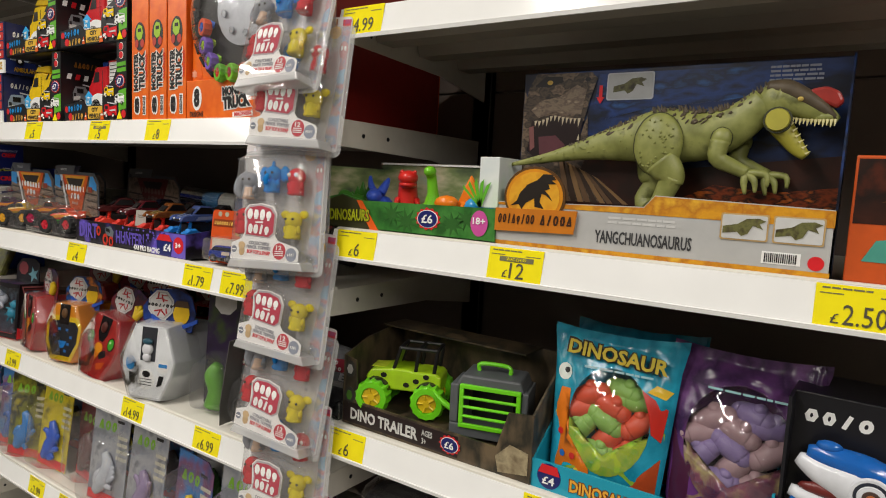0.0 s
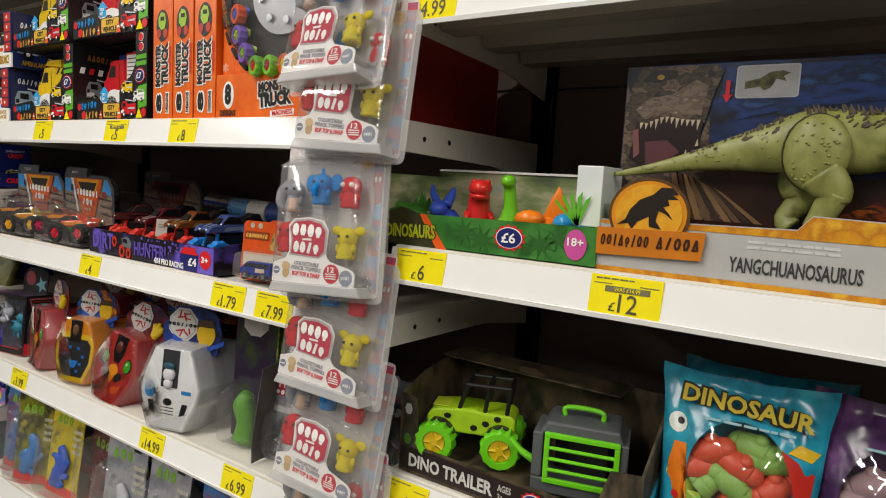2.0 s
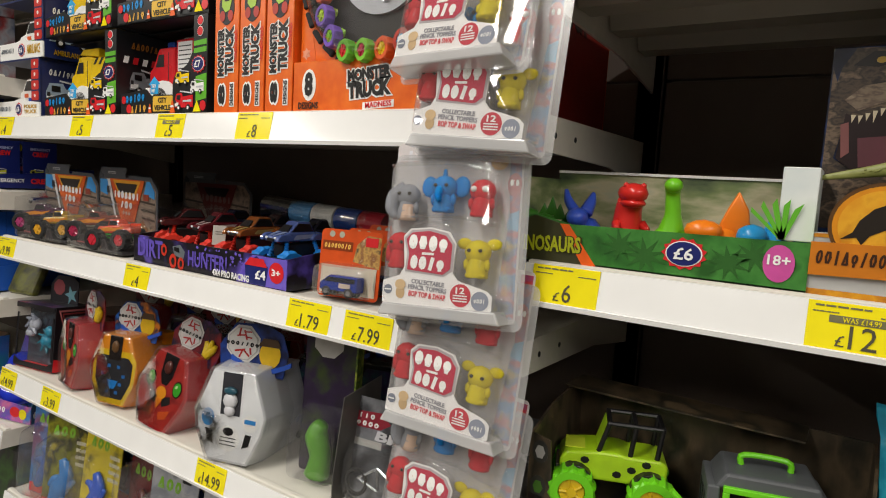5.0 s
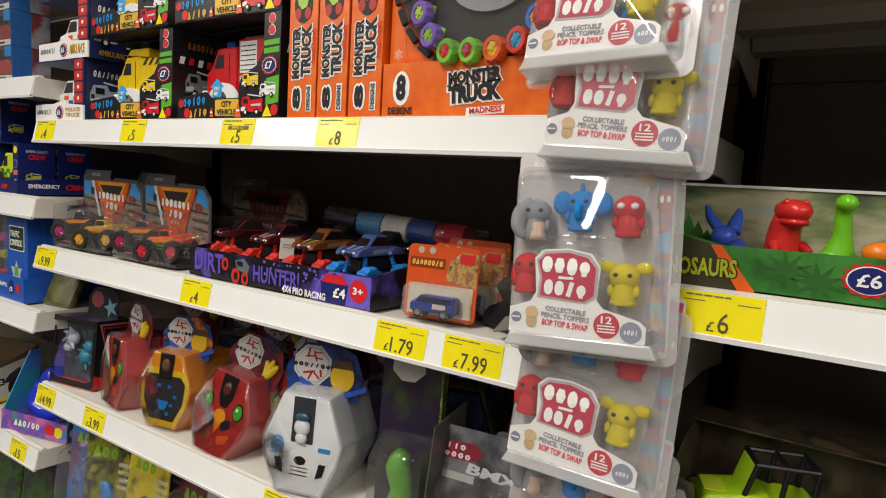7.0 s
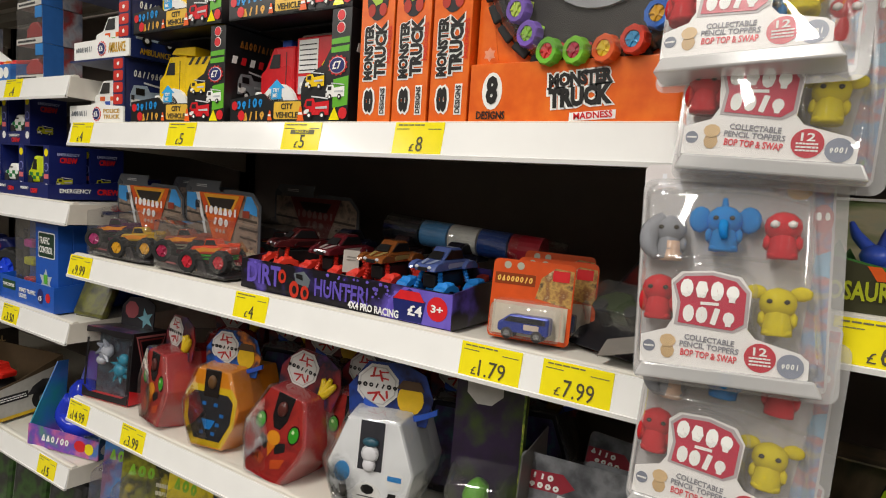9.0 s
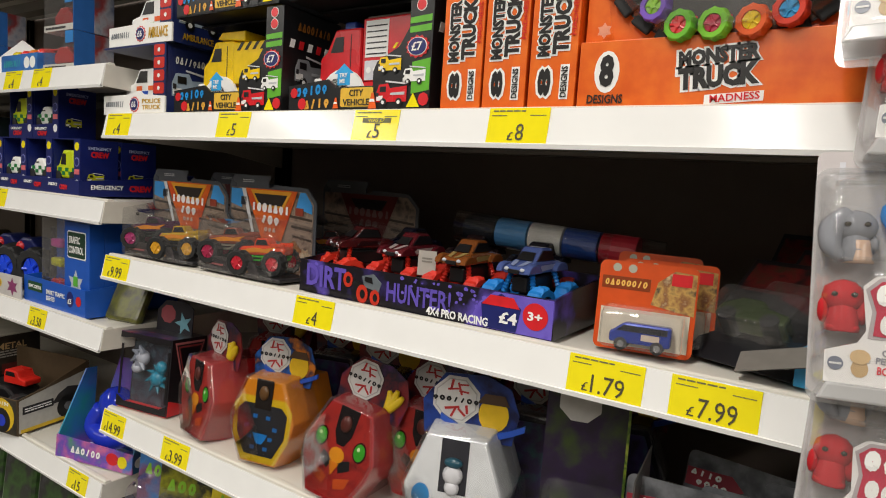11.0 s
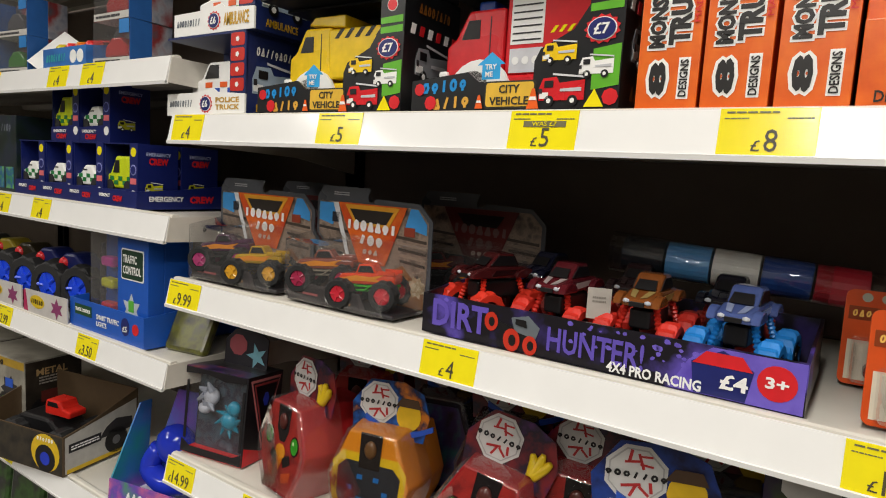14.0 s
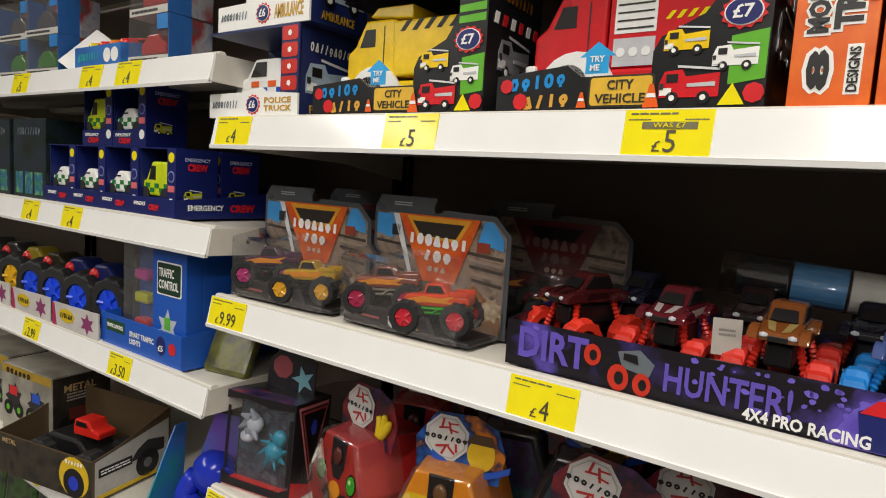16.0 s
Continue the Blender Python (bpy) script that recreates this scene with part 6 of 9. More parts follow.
    for sx, sz in ((-0.03, 0.057), (0.02, 0.052), (0.035, 0.06), (0.005, 0.045), (-0.045, 0.05)):
        deco(jeep, "black_spot", m @ at(FRONT, 0, -0.0252), ngon(sx, sz, 0.005, 0.004, 7), BLACK, 1)
    fen = bmesh.new()
    for sx in (-0.04, 0.04):
        for sy in (-1, 1):
            prism([(sx + 0.022 * math.cos(math.pi * i / 8), 0.03 + 0.024 * math.sin(math.pi * i / 8)) for i in range(9)], 0.012, at(FRONT, 0, sy * 0.03 + 0.006), 0.001, fen)
    fen.transform(m)
    part("fender", fen, BLACK, jeep)
    gr = bmesh.new()
    block(-0.061, -0.056, -0.02, 0.02, 0.036, 0.046, 0.001, gr)
    gr.transform(m)
    part("bumper", gr, CHROME, jeep)
    for sx in (-0.042, 0.042):
        for sy in (-0.034, 0.034):
            wheel(jeep, m @ Vector((sx, sy, 0.027)), 0.027, 0.026, LIME, paint("d8b81e", 0.35), m.to_3x3() @ Vector((0, 1, 0)), 14)
    # cage trailer
    m2 = pose(0.066, 0.058, 0.014, 0, 0, 16)
    GREYP = paint("55585a", 0.45)
    cb = bmesh.new()
    prism([(-0.052, 0.012), (0.055, 0.012), (0.055, 0.03), (-0.052, 0.03)], 0.06, at(FRONT, 0, 0.03), 0.002, cb)
    prism([(-0.046, 0.082), (0.05, 0.082), (0.044, 0.098), (-0.036, 0.098)], 0.06, at(FRONT, 0, 0.03), 0.003, cb)
    block(-0.052, -0.040, -0.03, 0.03, 0.03, 0.084, 0.002, cb)
    block(0.046, 0.055, -0.03, 0.03, 0.03, 0.084, 0.002, cb)
    cb.transform(m2)
    cage = part("cage_trailer", cb, GREYP, t, "grey and lime toy cage trailer")
    fr = bmesh.new()
    for a in ((-0.038, 0.046, 0.026, 0.032), (-0.038, 0.046, 0.080, 0.086), (-0.038, -0.032, 0.032, 0.08), (0.040, 0.046, 0.032, 0.08)):
        block(a[0], a[1], -0.034, -0.029, a[2], a[3], 0.001, fr)
    fr.transform(m2)
    part("gate_frame", fr, LIME, cage)
    for i in range(3):
        bb = rod((-0.034, -0.032, 0.042 + i * 0.013), (0.042, -0.032, 0.042 + i * 0.013), 0.0022, None, 8)
        bb.transform(m2)
        part("gate_bar", bb, LIME, cage)
    hd = tube([(-0.02, 0, 0.098), (-0.018, 0, 0.108), (0.02, 0, 0.108), (0.024, 0, 0.098)], [0.003] * 4, None, 8)
    hd.transform(m2)
    part("handle", hd, LIME, cage)
    hk = tube([(-0.052, -0.01, 0.04), (-0.07, -0.01, 0.05), (-0.082, -0.01, 0.062)], [0.005, 0.004, 0.003], None, 8)
    hk.transform(m2)
    part("tow_hook", hk, LIME, cage)
    part("dark_inside", block(0.036, 0.1, 0.056, 0.084, 0.045, 0.092), BLACK, cage)
    for k in (-0.014, 0.002, 0.018):
        vent = block(-0.0525, -0.0518, k - 0.004, k + 0.004, 0.045, 0.07)
        vent.transform(m2)
        part("side_vent", vent, BLACK, cage)
    hood = block(-0.052, -0.02, -0.016, 0.016, 0.0655, 0.0665)
    hood.transform(m)
    part("bonnet_stripe", hood, paint("c8d83a", 0.3), jeep)
    screen = prism([(-0.018, 0.068), (-0.015, 0.068), (-0.006, 0.098), (-0.009, 0.098)], 0.042, at(FRONT, 0, 0.021), 0.0008)
    screen.transform(m)
    part("windscreen_frame", screen, LIME2, jeep)
    return t


dino_trailer()
TEAL = paint("1f9ab4", 0.35, 0, 0.06)
tt = thing("display_tray", "teal cardboard display tray of bagged dinosaur toys", "display tray", pose(1.705, 0.012, A2, 0, 0, -1))
part("tray", open_carton(0.262, 0.17, 0.09, 0.036, 0.003, 0.10, 0.075), TEAL, tt)
deco(tt, "shop_badge", at(FRONT), ngon(-0.107, 0.019, 0.0155, 0.016, 20), NAVY, 1)
deco(tt, "shop_badge_top", at(FRONT), [(-0.121, 0.022), (-0.093, 0.022), (-0.097, 0.033), (-0.117, 0.033)], RED, 2)
letters(tt, at(FRONT), "£4", -0.107, 0.014, 0.016, 0.010, WHITE, 3)
letters(tt, at(FRONT), "DINOSAUR", -0.04, 0.0165, 0.082, 0.017, paint("7a3a14", 0.4), 1, 0, 0.09)
letters(tt, at(FRONT), "DINOSAUR", -0.04, 0.0165, 0.079, 0.015, paint("e8a83a", 0.4), 2, 0, 0.03)


def foil_bag(x, y, rz, hexes, insides, words, lean):
    """A plump printed foil bag with a clear belly window and lumps inside."""
    t = thing("toy_bag", hexes[2] + " printed plastic bag of moulded bath toys", "toy bag", pose(x, y, A2 + 0.0035, lean, 0, rz), "bagged dinosaur toys")
    W, H = 0.155, 0.19
    rnd = random.Random(int(x * 1000))

    def skin(u, v, side):
        wide = W / 2 * (0.86 + 0.16 * v + (0.05 if v > 0.93 else 0))
        puff = max(0, (1 - u * u)) ** 0.6 * (math.sin(math.pi * min(1, (v + 0.12) / 1.05)) ** 0.8 if v < 0.93 else 0.02)
        edge = 0.004 * math.sin(9 * u + 3 * v) * v if v > 0.85 else 0
        crease = 0.0012 * math.sin(23 * u + 17 * v) * (v > 0.6)
        return u * wide, side * (0.030 * puff + 0.0012) + edge + crease, v * H + 0.006 * u * u * (v > 0.9)

    CX, CY, RX, RY, SEG = 0.04, 0.46, hexes[4][0], hexes[4][1], 48
    bm = bmesh.new()
    rings = []
    for k in range(13):
        s_ = k / 12
        row = []
        for i in range(SEG):
            a = 2 * math.pi * i / SEG
            du, dv = RX * math.cos(a), RY * math.sin(a)
            reach = min(((1 - CX) / du if du > 0 else (-1 - CX) / du) if abs(du) > 1e-6 else 1e9, ((1 - CY) / dv if dv > 0 else -CY / dv) if abs(dv) > 1e-6 else 1e9)
            q = 1 + (reach - 1) * s_
            row.append(bm.verts.new(skin(CX + du * q, CY + dv * q, -1)))
        rings.append(row)
    for p, q in zip(rings, rings[1:]):
        for i in range(SEG):
            bm.faces.new((p[i], q[i], q[(i + 1) % SEG], p[(i + 1) % SEG]))
    nu, nv = 14, 16
    grid = [[bm.verts.new(skin(i / nu * 2 - 1, j / nv, 1)) for i in range(nu + 1)] for j in range(nv + 1)]
    for j in range(nv):
        for i in range(nu):
            bm.faces.new((grid[j][i], grid[j][i + 1], grid[j + 1][i + 1], grid[j + 1][i]))
    FOIL = picture(hexes[0], 12, 0.22)
    part("foil", bm, FOIL, t, "", True)

    def printed(name, pts, material, level=1):
        """A printed patch that follows the bag's front skin; pts in the skin's own u, v."""
        own = bmesh.new()
        cu, cv = sum(p[0] for p in pts) / len(pts), sum(p[1] for p in pts) / len(pts)
        mid = own.verts.new(Vector(skin(cu, cv, -1)) + Vector((0, -0.0006 * level, 0)))
        prev = None
        for k in (0.34, 0.67, 1.0):
            ring = [own.verts.new(Vector(skin(cu + (a - cu) * k, max(0.002, cv + (b - cv) * k), -1)) + Vector((0, -0.0006 * level, 0))) for a, b in pts]
            for i in range(len(pts)):
                j = (i + 1) % len(pts)
                own.faces.new((mid, ring[i], ring[j]) if prev is None else (prev[i], ring[i], ring[j], prev[j]))
            prev = ring
        return part(name, own, material, t, "", True)

    lowmat = picture(hexes[3], 30, 0.25)
    wv = [(CX + RX * math.cos(radians(a)), CY + RY * math.sin(radians(a))) for a in range(180, 361, 15)]
    printed("lower_print", [(-0.9, CY)] + [(a * 1.02, b - 0.005) for a, b in wv] + [(0.93, CY), (0.93, 0.012), (-0.93, 0.012)], lowmat, 1)
    if words.strip():
        beast = paint("d8741e", 0.3)
        printed("printed_dinosaur", [(-0.86, 0.06), (-0.2, 0.05), (-0.18, 0.14), (-0.42, 0.24), (-0.62, 0.3), (-0.7, 0.5), (-0.64, 0.62), (-0.8, 0.62), (-0.88, 0.5)], beast, 2)
        for k, (du, dv, hx) in enumerate(((-0.7, 0.2, "2a6ac0"), (-0.5, 0.2, "c82a2a"), (-0.62, 0.1, "3aa03a"), (-0.42, 0.11, "e0c83a"), (-0.75, 0.34, "c82a2a"), (-0.3, 0.08, "2a6ac0"))):
            printed("printed_dot", ngon(du, dv, 0.055, 0.022, 10), paint(hx, 0.3), 3)
        printed("printed_flame", [(0.5, 0.70), (0.92, 0.60), (0.9, 0.40), (0.74, 0.44), (0.66, 0.56)], paint("b8281e", 0.3), 2)
        printed("printed_star", [(0.58, 0.69), (0.86, 0.66), (0.95, 0.71), (0.7, 0.74)], paint("e0b82a", 0.3), 3)
        printed("printed_face", ngon(-0.78, 0.72, 0.13, 0.055, 12), paint("d8e0d8", 0.3), 2)
        printed("printed_face_eye", ngon(-0.74, 0.73, 0.05, 0.02, 8), BLACK, 3)
        printed("printed_foot", [(0.35, 0.03), (0.93, 0.03), (0.93, 0.3), (0.7, 0.2)], paint("a8441e", 0.3), 2)
    else:
        printed("printed_wave", [(0.1, 0.12), (0.5, 0.2), (0.92, 0.22), (0.92, 0.16), (0.5, 0.13), (0.2, 0.06)], paint("2a8ac0", 0.3), 2)
        printed("printed_hoof", [(-0.92, 0.06), (-0.6, 0.05), (-0.55, 0.3), (-0.9, 0.5)], paint("4a1e3a", 0.3), 2)
        printed("printed_heart", [(-0.3, 0.08), (-0.2, 0.13), (-0.12, 0.08), (-0.2, 0.03)], paint("c8404a", 0.3), 2)
    win = bmesh.new()
    last = None
    for j in range(6):
        k = 1.03 - j * 0.2
        ring = [win.verts.new(Vector(skin(CX + RX * k * math.cos(2 * math.pi * i / 30), CY + RY * k * math.sin(2 * math.pi * i / 30), -1)) + Vector((0, -0.0010 - 0.0012 * math.sin(i * 1.9 + j) * (j > 0), 0))) for i in range(30)]
        if last:
            for i in range(30):
                win.faces.new((last[i], last[(i + 1) % 30], ring[(i + 1) % 30], ring[i]))
        last = ring
    win.faces.new(last)
    part("window", win, WRAP, t, "clear bag window", True)
    rnd = random.Random(3)
    for k, (a, b, c) in enumerate(((-0.026, 0.112, 0), (0.014, 0.124, 1), (-0.034, 0.070, 1), (0.024, 0.050, 0), (-0.004, 0.086, 1), (0.036, 0.088, 0), (-0.012, 0.046, 1), (0.002, 0.066, 0), (-0.036, 0.094, 0), (0.03, 0.115, 1), (0.0, 0.105, 0))):
        turn = rnd.uniform(-50, 50)
        lump = tube([(-0.014, 0, 0), (0.0, -0.001, 0.001), (0.014, 0, 0)], [0.0125, 0.0145, 0.0125], None, 14)
        ball((-0.015, 0, 0), 0.0125, lump)
        ball((0.015, 0, 0), 0.0125, lump)
        ball((0.006, -0.003, 0.011), (0.008, 0.009, 0.008), lump)
        lump.transform(Matrix.Translation((a, -0.005 + 0.006 * (k % 2), b)) @ pose(0, 0, 0, rnd.uniform(-20, 20), turn, rnd.uniform(-20, 20)))
        part("bath_toy", lump, paint(insides[c], 0.45, 0, 0.1), t, "", True)
    bars(t, at(FRONT, 0, -0.0215), 0.008, 0.148, 0.085, 0.005, 1, paint("9cc8d0", 0.4), 1, 6)
    letters(t, at(FRONT, 0, -0.0165), words, 0.004, 0.166, 0.126, 0.021, paint("2a2416", 0.4), 1, -5, 0.1)
    letters(t, at(FRONT, 0, -0.0175), words, 0.004, 0.166, 0.121, 0.018, paint(hexes[1], 0.4), 2, -4, 0.03)
    return t


foil_bag(1.652, 0.05, 3, (["1f8fb0", "2aa6c6", "1a7f9a", "38b4cc"], "c8b43a", "bright teal", ["5aa03a", "a8b83a", "7ab03a", "c8c060"], (0.66, 0.33)), ("d8553a", "8cb85a"), "DINOSAUR", -10)
foil_bag(1.79, 0.062, -4, (["4a2a5a", "6a3a78", "3a2448", "8a5a98"], "7a3a8a", "dark purple", ["4a2a4a", "7a4a5a", "a89a6a", "8a6a7a"], (0.74, 0.36)), ("a88a90", "8a78a8"), "       ", -12)
foil_bag(1.665, 0.11, 1, (["1a6f8a", "1f7f9a", "16607a", "2a8aa0"], "5a5a2a", "bright teal", ["8a4a1e", "98602a", "6a802a"], (0.6, 0.27)), ("a0483a", "4f903a"), "DINOSAUR", -4)


def robot_box():
    t = thing("boxed_robot_toy", "black window box with a blue and white robot dinosaur head", "boxed toy", pose(1.93, 0.018, A2, 0, 0, -3))
    part("carton", block(-0.09, 0.09, 0.03, 0.12, 0, 0.175, 0.001), paint("16161c", 0.35), t)
    part("side_wing", block(-0.09, -0.087, 0.0, 0.03, 0, 0.175), paint("16161c", 0.35), t)
    part("floor_panel", block(-0.087, 0.09, 0.0, 0.03, 0, 0.02), paint("16161c", 0.35), t)
    f = at(FRONT, 0, 0.03)
    mark(t, f, -0.048, 0.152, 0.062, 0.018, 4, WHITE, 1, 61, 0)
    mark(t, f, 0.022, 0.148, 0.062, 0.02, 4, paint("b89a3a", 0.35), 1, 62, 0)
    SHELLW, SHELLB = paint("d8dadf", 0.18), paint("1c5fb0", 0.16)
    skull = tube([(-0.078, 0.012, 0.112), (-0.058, 0.012, 0.104), (-0.034, 0.013, 0.098), (-0.008, 0.015, 0.090), (0.012, 0.018, 0.070), (0.022, 0.02, 0.045)], [0.006, 0.014, 0.021, 0.025, 0.022, 0.018], None, 16, 0.7)
    h = part("robot_head", skull, SHELLW, t, "glossy white robot dinosaur head", True)
    part("blue_crown", tube([(-0.070, 0.013, 0.121), (-0.05, 0.013, 0.119), (-0.02, 0.015, 0.113), (0.01, 0.018, 0.098), (0.028, 0.02, 0.074)], [0.006, 0.012, 0.016, 0.016, 0.012], None, 14, 0.85), SHELLB, h, "metallic blue crown", True)
    part("crest", ball((-0.052, 0.012, 0.130), (0.012, 0.007, 0.006), None, 2), SHELLB, h, "", True)
    part("jaw", tube([(-0.082, 0.010, 0.078), (-0.058, 0.010, 0.072), (-0.03, 0.011, 0.068), (-0.004, 0.013, 0.066)], [0.006, 0.010, 0.011, 0.012], None, 12, 0.8), SHELLW, h, "white lower jaw", True)
    part("jaw_band", tube([(-0.080, 0.0085, 0.071), (-0.05, 0.0085, 0.062), (-0.02, 0.009, 0.056)], [0.005, 0.007, 0.006], None, 10, 0.8), SHELLB, h, "metallic blue jaw band", True)
    part("mouth", ball((-0.05, 0.008, 0.086), (0.026, 0.005, 0.007)), paint("6a2420", 0.4), h, "dark red open mouth", True)
    for k, (r0, mt) in enumerate(((0.019, SHELLW), (0.0155, paint("2a2e38", 0.2)), (0.0125, SHELLW), (0.008, paint("4a3a34", 0.15)), (0.0045, paint("b0653a", 0.15)))):
        part("eye_ring", rod((-0.014, -0.0005 - 0.0012 * k, 0.095), (-0.014, -0.0025 - 0.0012 * k, 0.095), r0, None, 22, r0 * 0.92), mt, h)
    part("neck_bolt", rod((-0.006, 0.002, 0.064), (-0.006, -0.003, 0.064), 0.006, None, 14), paint("6a5a40", 0.25, 0.6), h)
    return t


robot_box()
for i, (px, rz) in enumerate(((1.32, 8), (1.45, -6))):
    lp = thing("wrapped_toy", "clear wrapped toy lying on the low shelf", "wrapped toy", pose(px, 0.06, 0.62, 0, 0, rz), "wrapped toys")
    part("toy", block(-0.05, 0.05, 0, 0.08, 0, 0.2 - i * 0.06, 0.012), paint("3a3a40", 0.4), lp)
    part("wrap", block(-0.056, 0.056, -0.006, 0.086, 0, 0.215 - i * 0.06, 0.02), WRAP, lp, "crinkled clear wrap", True)

# ---------------------------------------------------------------- hanging packs between the bays
strip = thing("clip_strip", "narrow clear plastic merchandising strip hanging between shelves", "clip strip", pose(1.232, -0.014, 0.6))
part("strip", block(-0.017, 0.017, -0.001, 0.0, 0, 1.25), PVC_MILKY, strip)
CARDGREY = picture(["d3cbcb", "dbd4d3", "cac3c4"], 10, 0.3)


def topper(parent, x, z, hexa, kind, sheer=0.45):
    """A moulded pencil-top figure: large head, stub body, feet, arms and its own ears or hair."""
    y = -0.015
    bm = ball((x, y, z + 0.007), (0.0145, 0.0105, 0.013), None, 2)
    tube([(x, y, z - 0.019), (x, y, z - 0.010), (x, y, z + 0.002)], [0.0115, 0.0112, 0.008], bm, 14)
    for s in (-1, 1):
        ball((x + s * 0.006, y - 0.003, z - 0.0165), (0.0055, 0.007, 0.0035), bm, 2)
        ball((x + s * 0.0115, y - 0.002, z - 0.006), (0.0035, 0.004, 0.007), bm, 1)
        if kind == "elephant":
            ball((x + s * 0.019, y + 0.003, z + 0.008), (0.0095, 0.0025, 0.0115), bm, 2)
        if kind == "mouse":
            ball((x + s * 0.0165, y + 0.002, z + 0.0155), (0.0085, 0.003, 0.006), bm, 2)
        if kind == "duck":
            ball((x + s * 0.0125, y, z - 0.004), (0.004, 0.006, 0.010), bm, 2)
    if kind == "elephant":
        tube([(x, y - 0.010, z + 0.004), (x, y - 0.015, z - 0.002), (x + 0.001, y - 0.013, z - 0.008)], [0.0045, 0.0035, 0.003], bm, 8)
        tube([(x, y, z + 0.018), (x, y, z + 0.026)], [0.003, 0.0018], bm, 8)
    if kind == "hair":
        tube([(x - 0.004, y + 0.002, z + 0.016), (x - 0.015, y - 0.002, z + 0.006), (x - 0.016, y - 0.006, z - 0.008), (x - 0.009, y - 0.008, z - 0.018)], [0.008, 0.009, 0.0075, 0.003], bm, 10)
    ob = part("pencil_topper", bm, paint(hexa, 0.12, 0, 0.08, 60, 0.02, 0.6, sheer), parent, "small translucent moulded figure", True)
    for s in (-1, 1):
        big = 0.0042 if kind == "" else 0.0026
        part("eye", ball((x + s * 0.0062, y - 0.0092, z + 0.0085), (big, 0.0018, big * 0.85), None, 1), paint("d8d4d0", 0.2) if kind == "" else paint("3a3428", 0.2), ob, "", True)
    if kind == "hair":
        part("dress", tube([(x + 0.002, y - 0.003, z - 0.02), (x + 0.002, y - 0.003, z - 0.003)], [0.010, 0.007], None, 10), paint("c8a890", 0.2), ob, "pale moulded dress", True)


def topper_pack(x, y, z, rx, ry, rz):
    """A printed card with a deep clear blister; five small moulded figures inside."""
    w, h = 0.15, 0.188
    t = thing("pencil_topper_pack", "clear blister pack of coloured pencil toppers hung on the strip", "blister pack", pose(x, y, z, rx, ry, rz), "hanging pencil topper packs")
    part("card", prism(rounded(0, h / 2, w, h, 0.006), 0.0008, at(FRONT, 0, 0.0008)), CARDGREY, t)
    f = at(FRONT)
    deco(t, "blue_edge", f, [(w / 2 - 0.024, 0.006), (w / 2 - 0.002, 0.006), (w / 2 - 0.002, h - 0.004), (w / 2 - 0.016, h - 0.004), (w / 2 - 0.012, 0.11)], picture(["2a7ac0", "4aa0d8", "c83a32", "2a6ab0", "d8b83a"], 34, 0.3, "noise", (1, 1, 1)), 1)
    letters(t, f, "100", -0.035, h - 0.018, 0.05, 0.02, paint("e4e4ea", 0.3), 1, 0, 0.0)
    deco(t, "warm_corner", f, [(0.012, h - 0.003), (0.05, h - 0.003), (0.05, h - 0.02), (0.03, h - 0.024)], picture(["d8a03a", "8a4a2a", "e8d8b0"], 60), 2)
    # white shaped label with its mark and small print
    LAB = paint("eceae8", 0.35, 0, 0.03)
    part("label", prism([(-0.066, 0.013), (0.056, 0.010), (0.060, 0.014), (0.060, 0.028), (0.054, 0.033), (0.022, 0.041), (0.016, 0.048), (0.018, 0.078), (0.010, 0.090), (-0.012, 0.094), (-0.036, 0.092), (-0.044, 0.084), (-0.041, 0.052), (-0.046, 0.043), (-0.066, 0.036)], 0.001, at(FRONT, 0, -0.0265)), LAB, t, "white shaped paper label")
    g = at(FRONT, 0, -0.0275)
    deco(t, "logo_shadow", g, [(-0.040, 0.047), (0.006, 0.044), (0.0155, 0.050), (0.0165, 0.078), (0.008, 0.0885), (-0.012, 0.0925), (-0.034, 0.0905), (-0.0425, 0.082), (-0.038, 0.066)], paint("b8b0b2", 0.35), 1)
    deco(t, "red_logo_back", g, [(-0.037, 0.049), (0.005, 0.046), (0.013, 0.052), (0.014, 0.077), (0.006, 0.086), (-0.012, 0.090), (-0.033, 0.088), (-0.040, 0.081), (-0.0355, 0.066)], paint("c22a48", 0.3), 2)
    mark(t, g, -0.0135, 0.0775, 0.047, 0.019, 4, WHITE, 3, 71, -3, "logo_shape", 0, 0.4)
    deco(t, "logo_dash", g, rect(-0.013, 0.0665, 0.014, 0.0025), WHITE, 3)
    mark(t, g, -0.0135, 0.0565, 0.041, 0.017, 4, WHITE, 3, 74, -3, "logo_shape", 0, 0.4)
    letters(t, g, "COLLECTABLE", -0.012, 0.0365, 0.038, 0.0048, paint("8a8a92", 0.4), 1, -3)
    letters(t, g, "PENCIL TOPPERS", -0.012, 0.0305, 0.045, 0.0048, paint("8a8a92", 0.4), 1, -3)
    letters(t, g, "BOP TOP & SWAP", -0.012, 0.0235, 0.043, 0.0058, paint("d8404a", 0.35), 1, -3)
    deco(t, "red_disc", g, ngon(0.026, 0.0265, 0.0115), paint("c02a3c", 0.3), 1)
    letters(t, g, "12", 0.026, 0.0315, 0.010, 0.0065, WHITE, 2)
    bars(t, g, 0.026, 0.0235, 0.016, 0.008, 3, WHITE, 2, 3)
    deco(t, "grey_disc", g, ngon(0.0475, 0.0225, 0.0095), paint("8a90a0", 0.3), 1)
    mark(t, g, 0.0475, 0.0225, 0.013, 0.006, 4, WHITE, 2, 73)
    deco(t, "small_disc", g, ngon(-0.059, 0.027, 0.005), paint("7a8090", 0.3), 1)
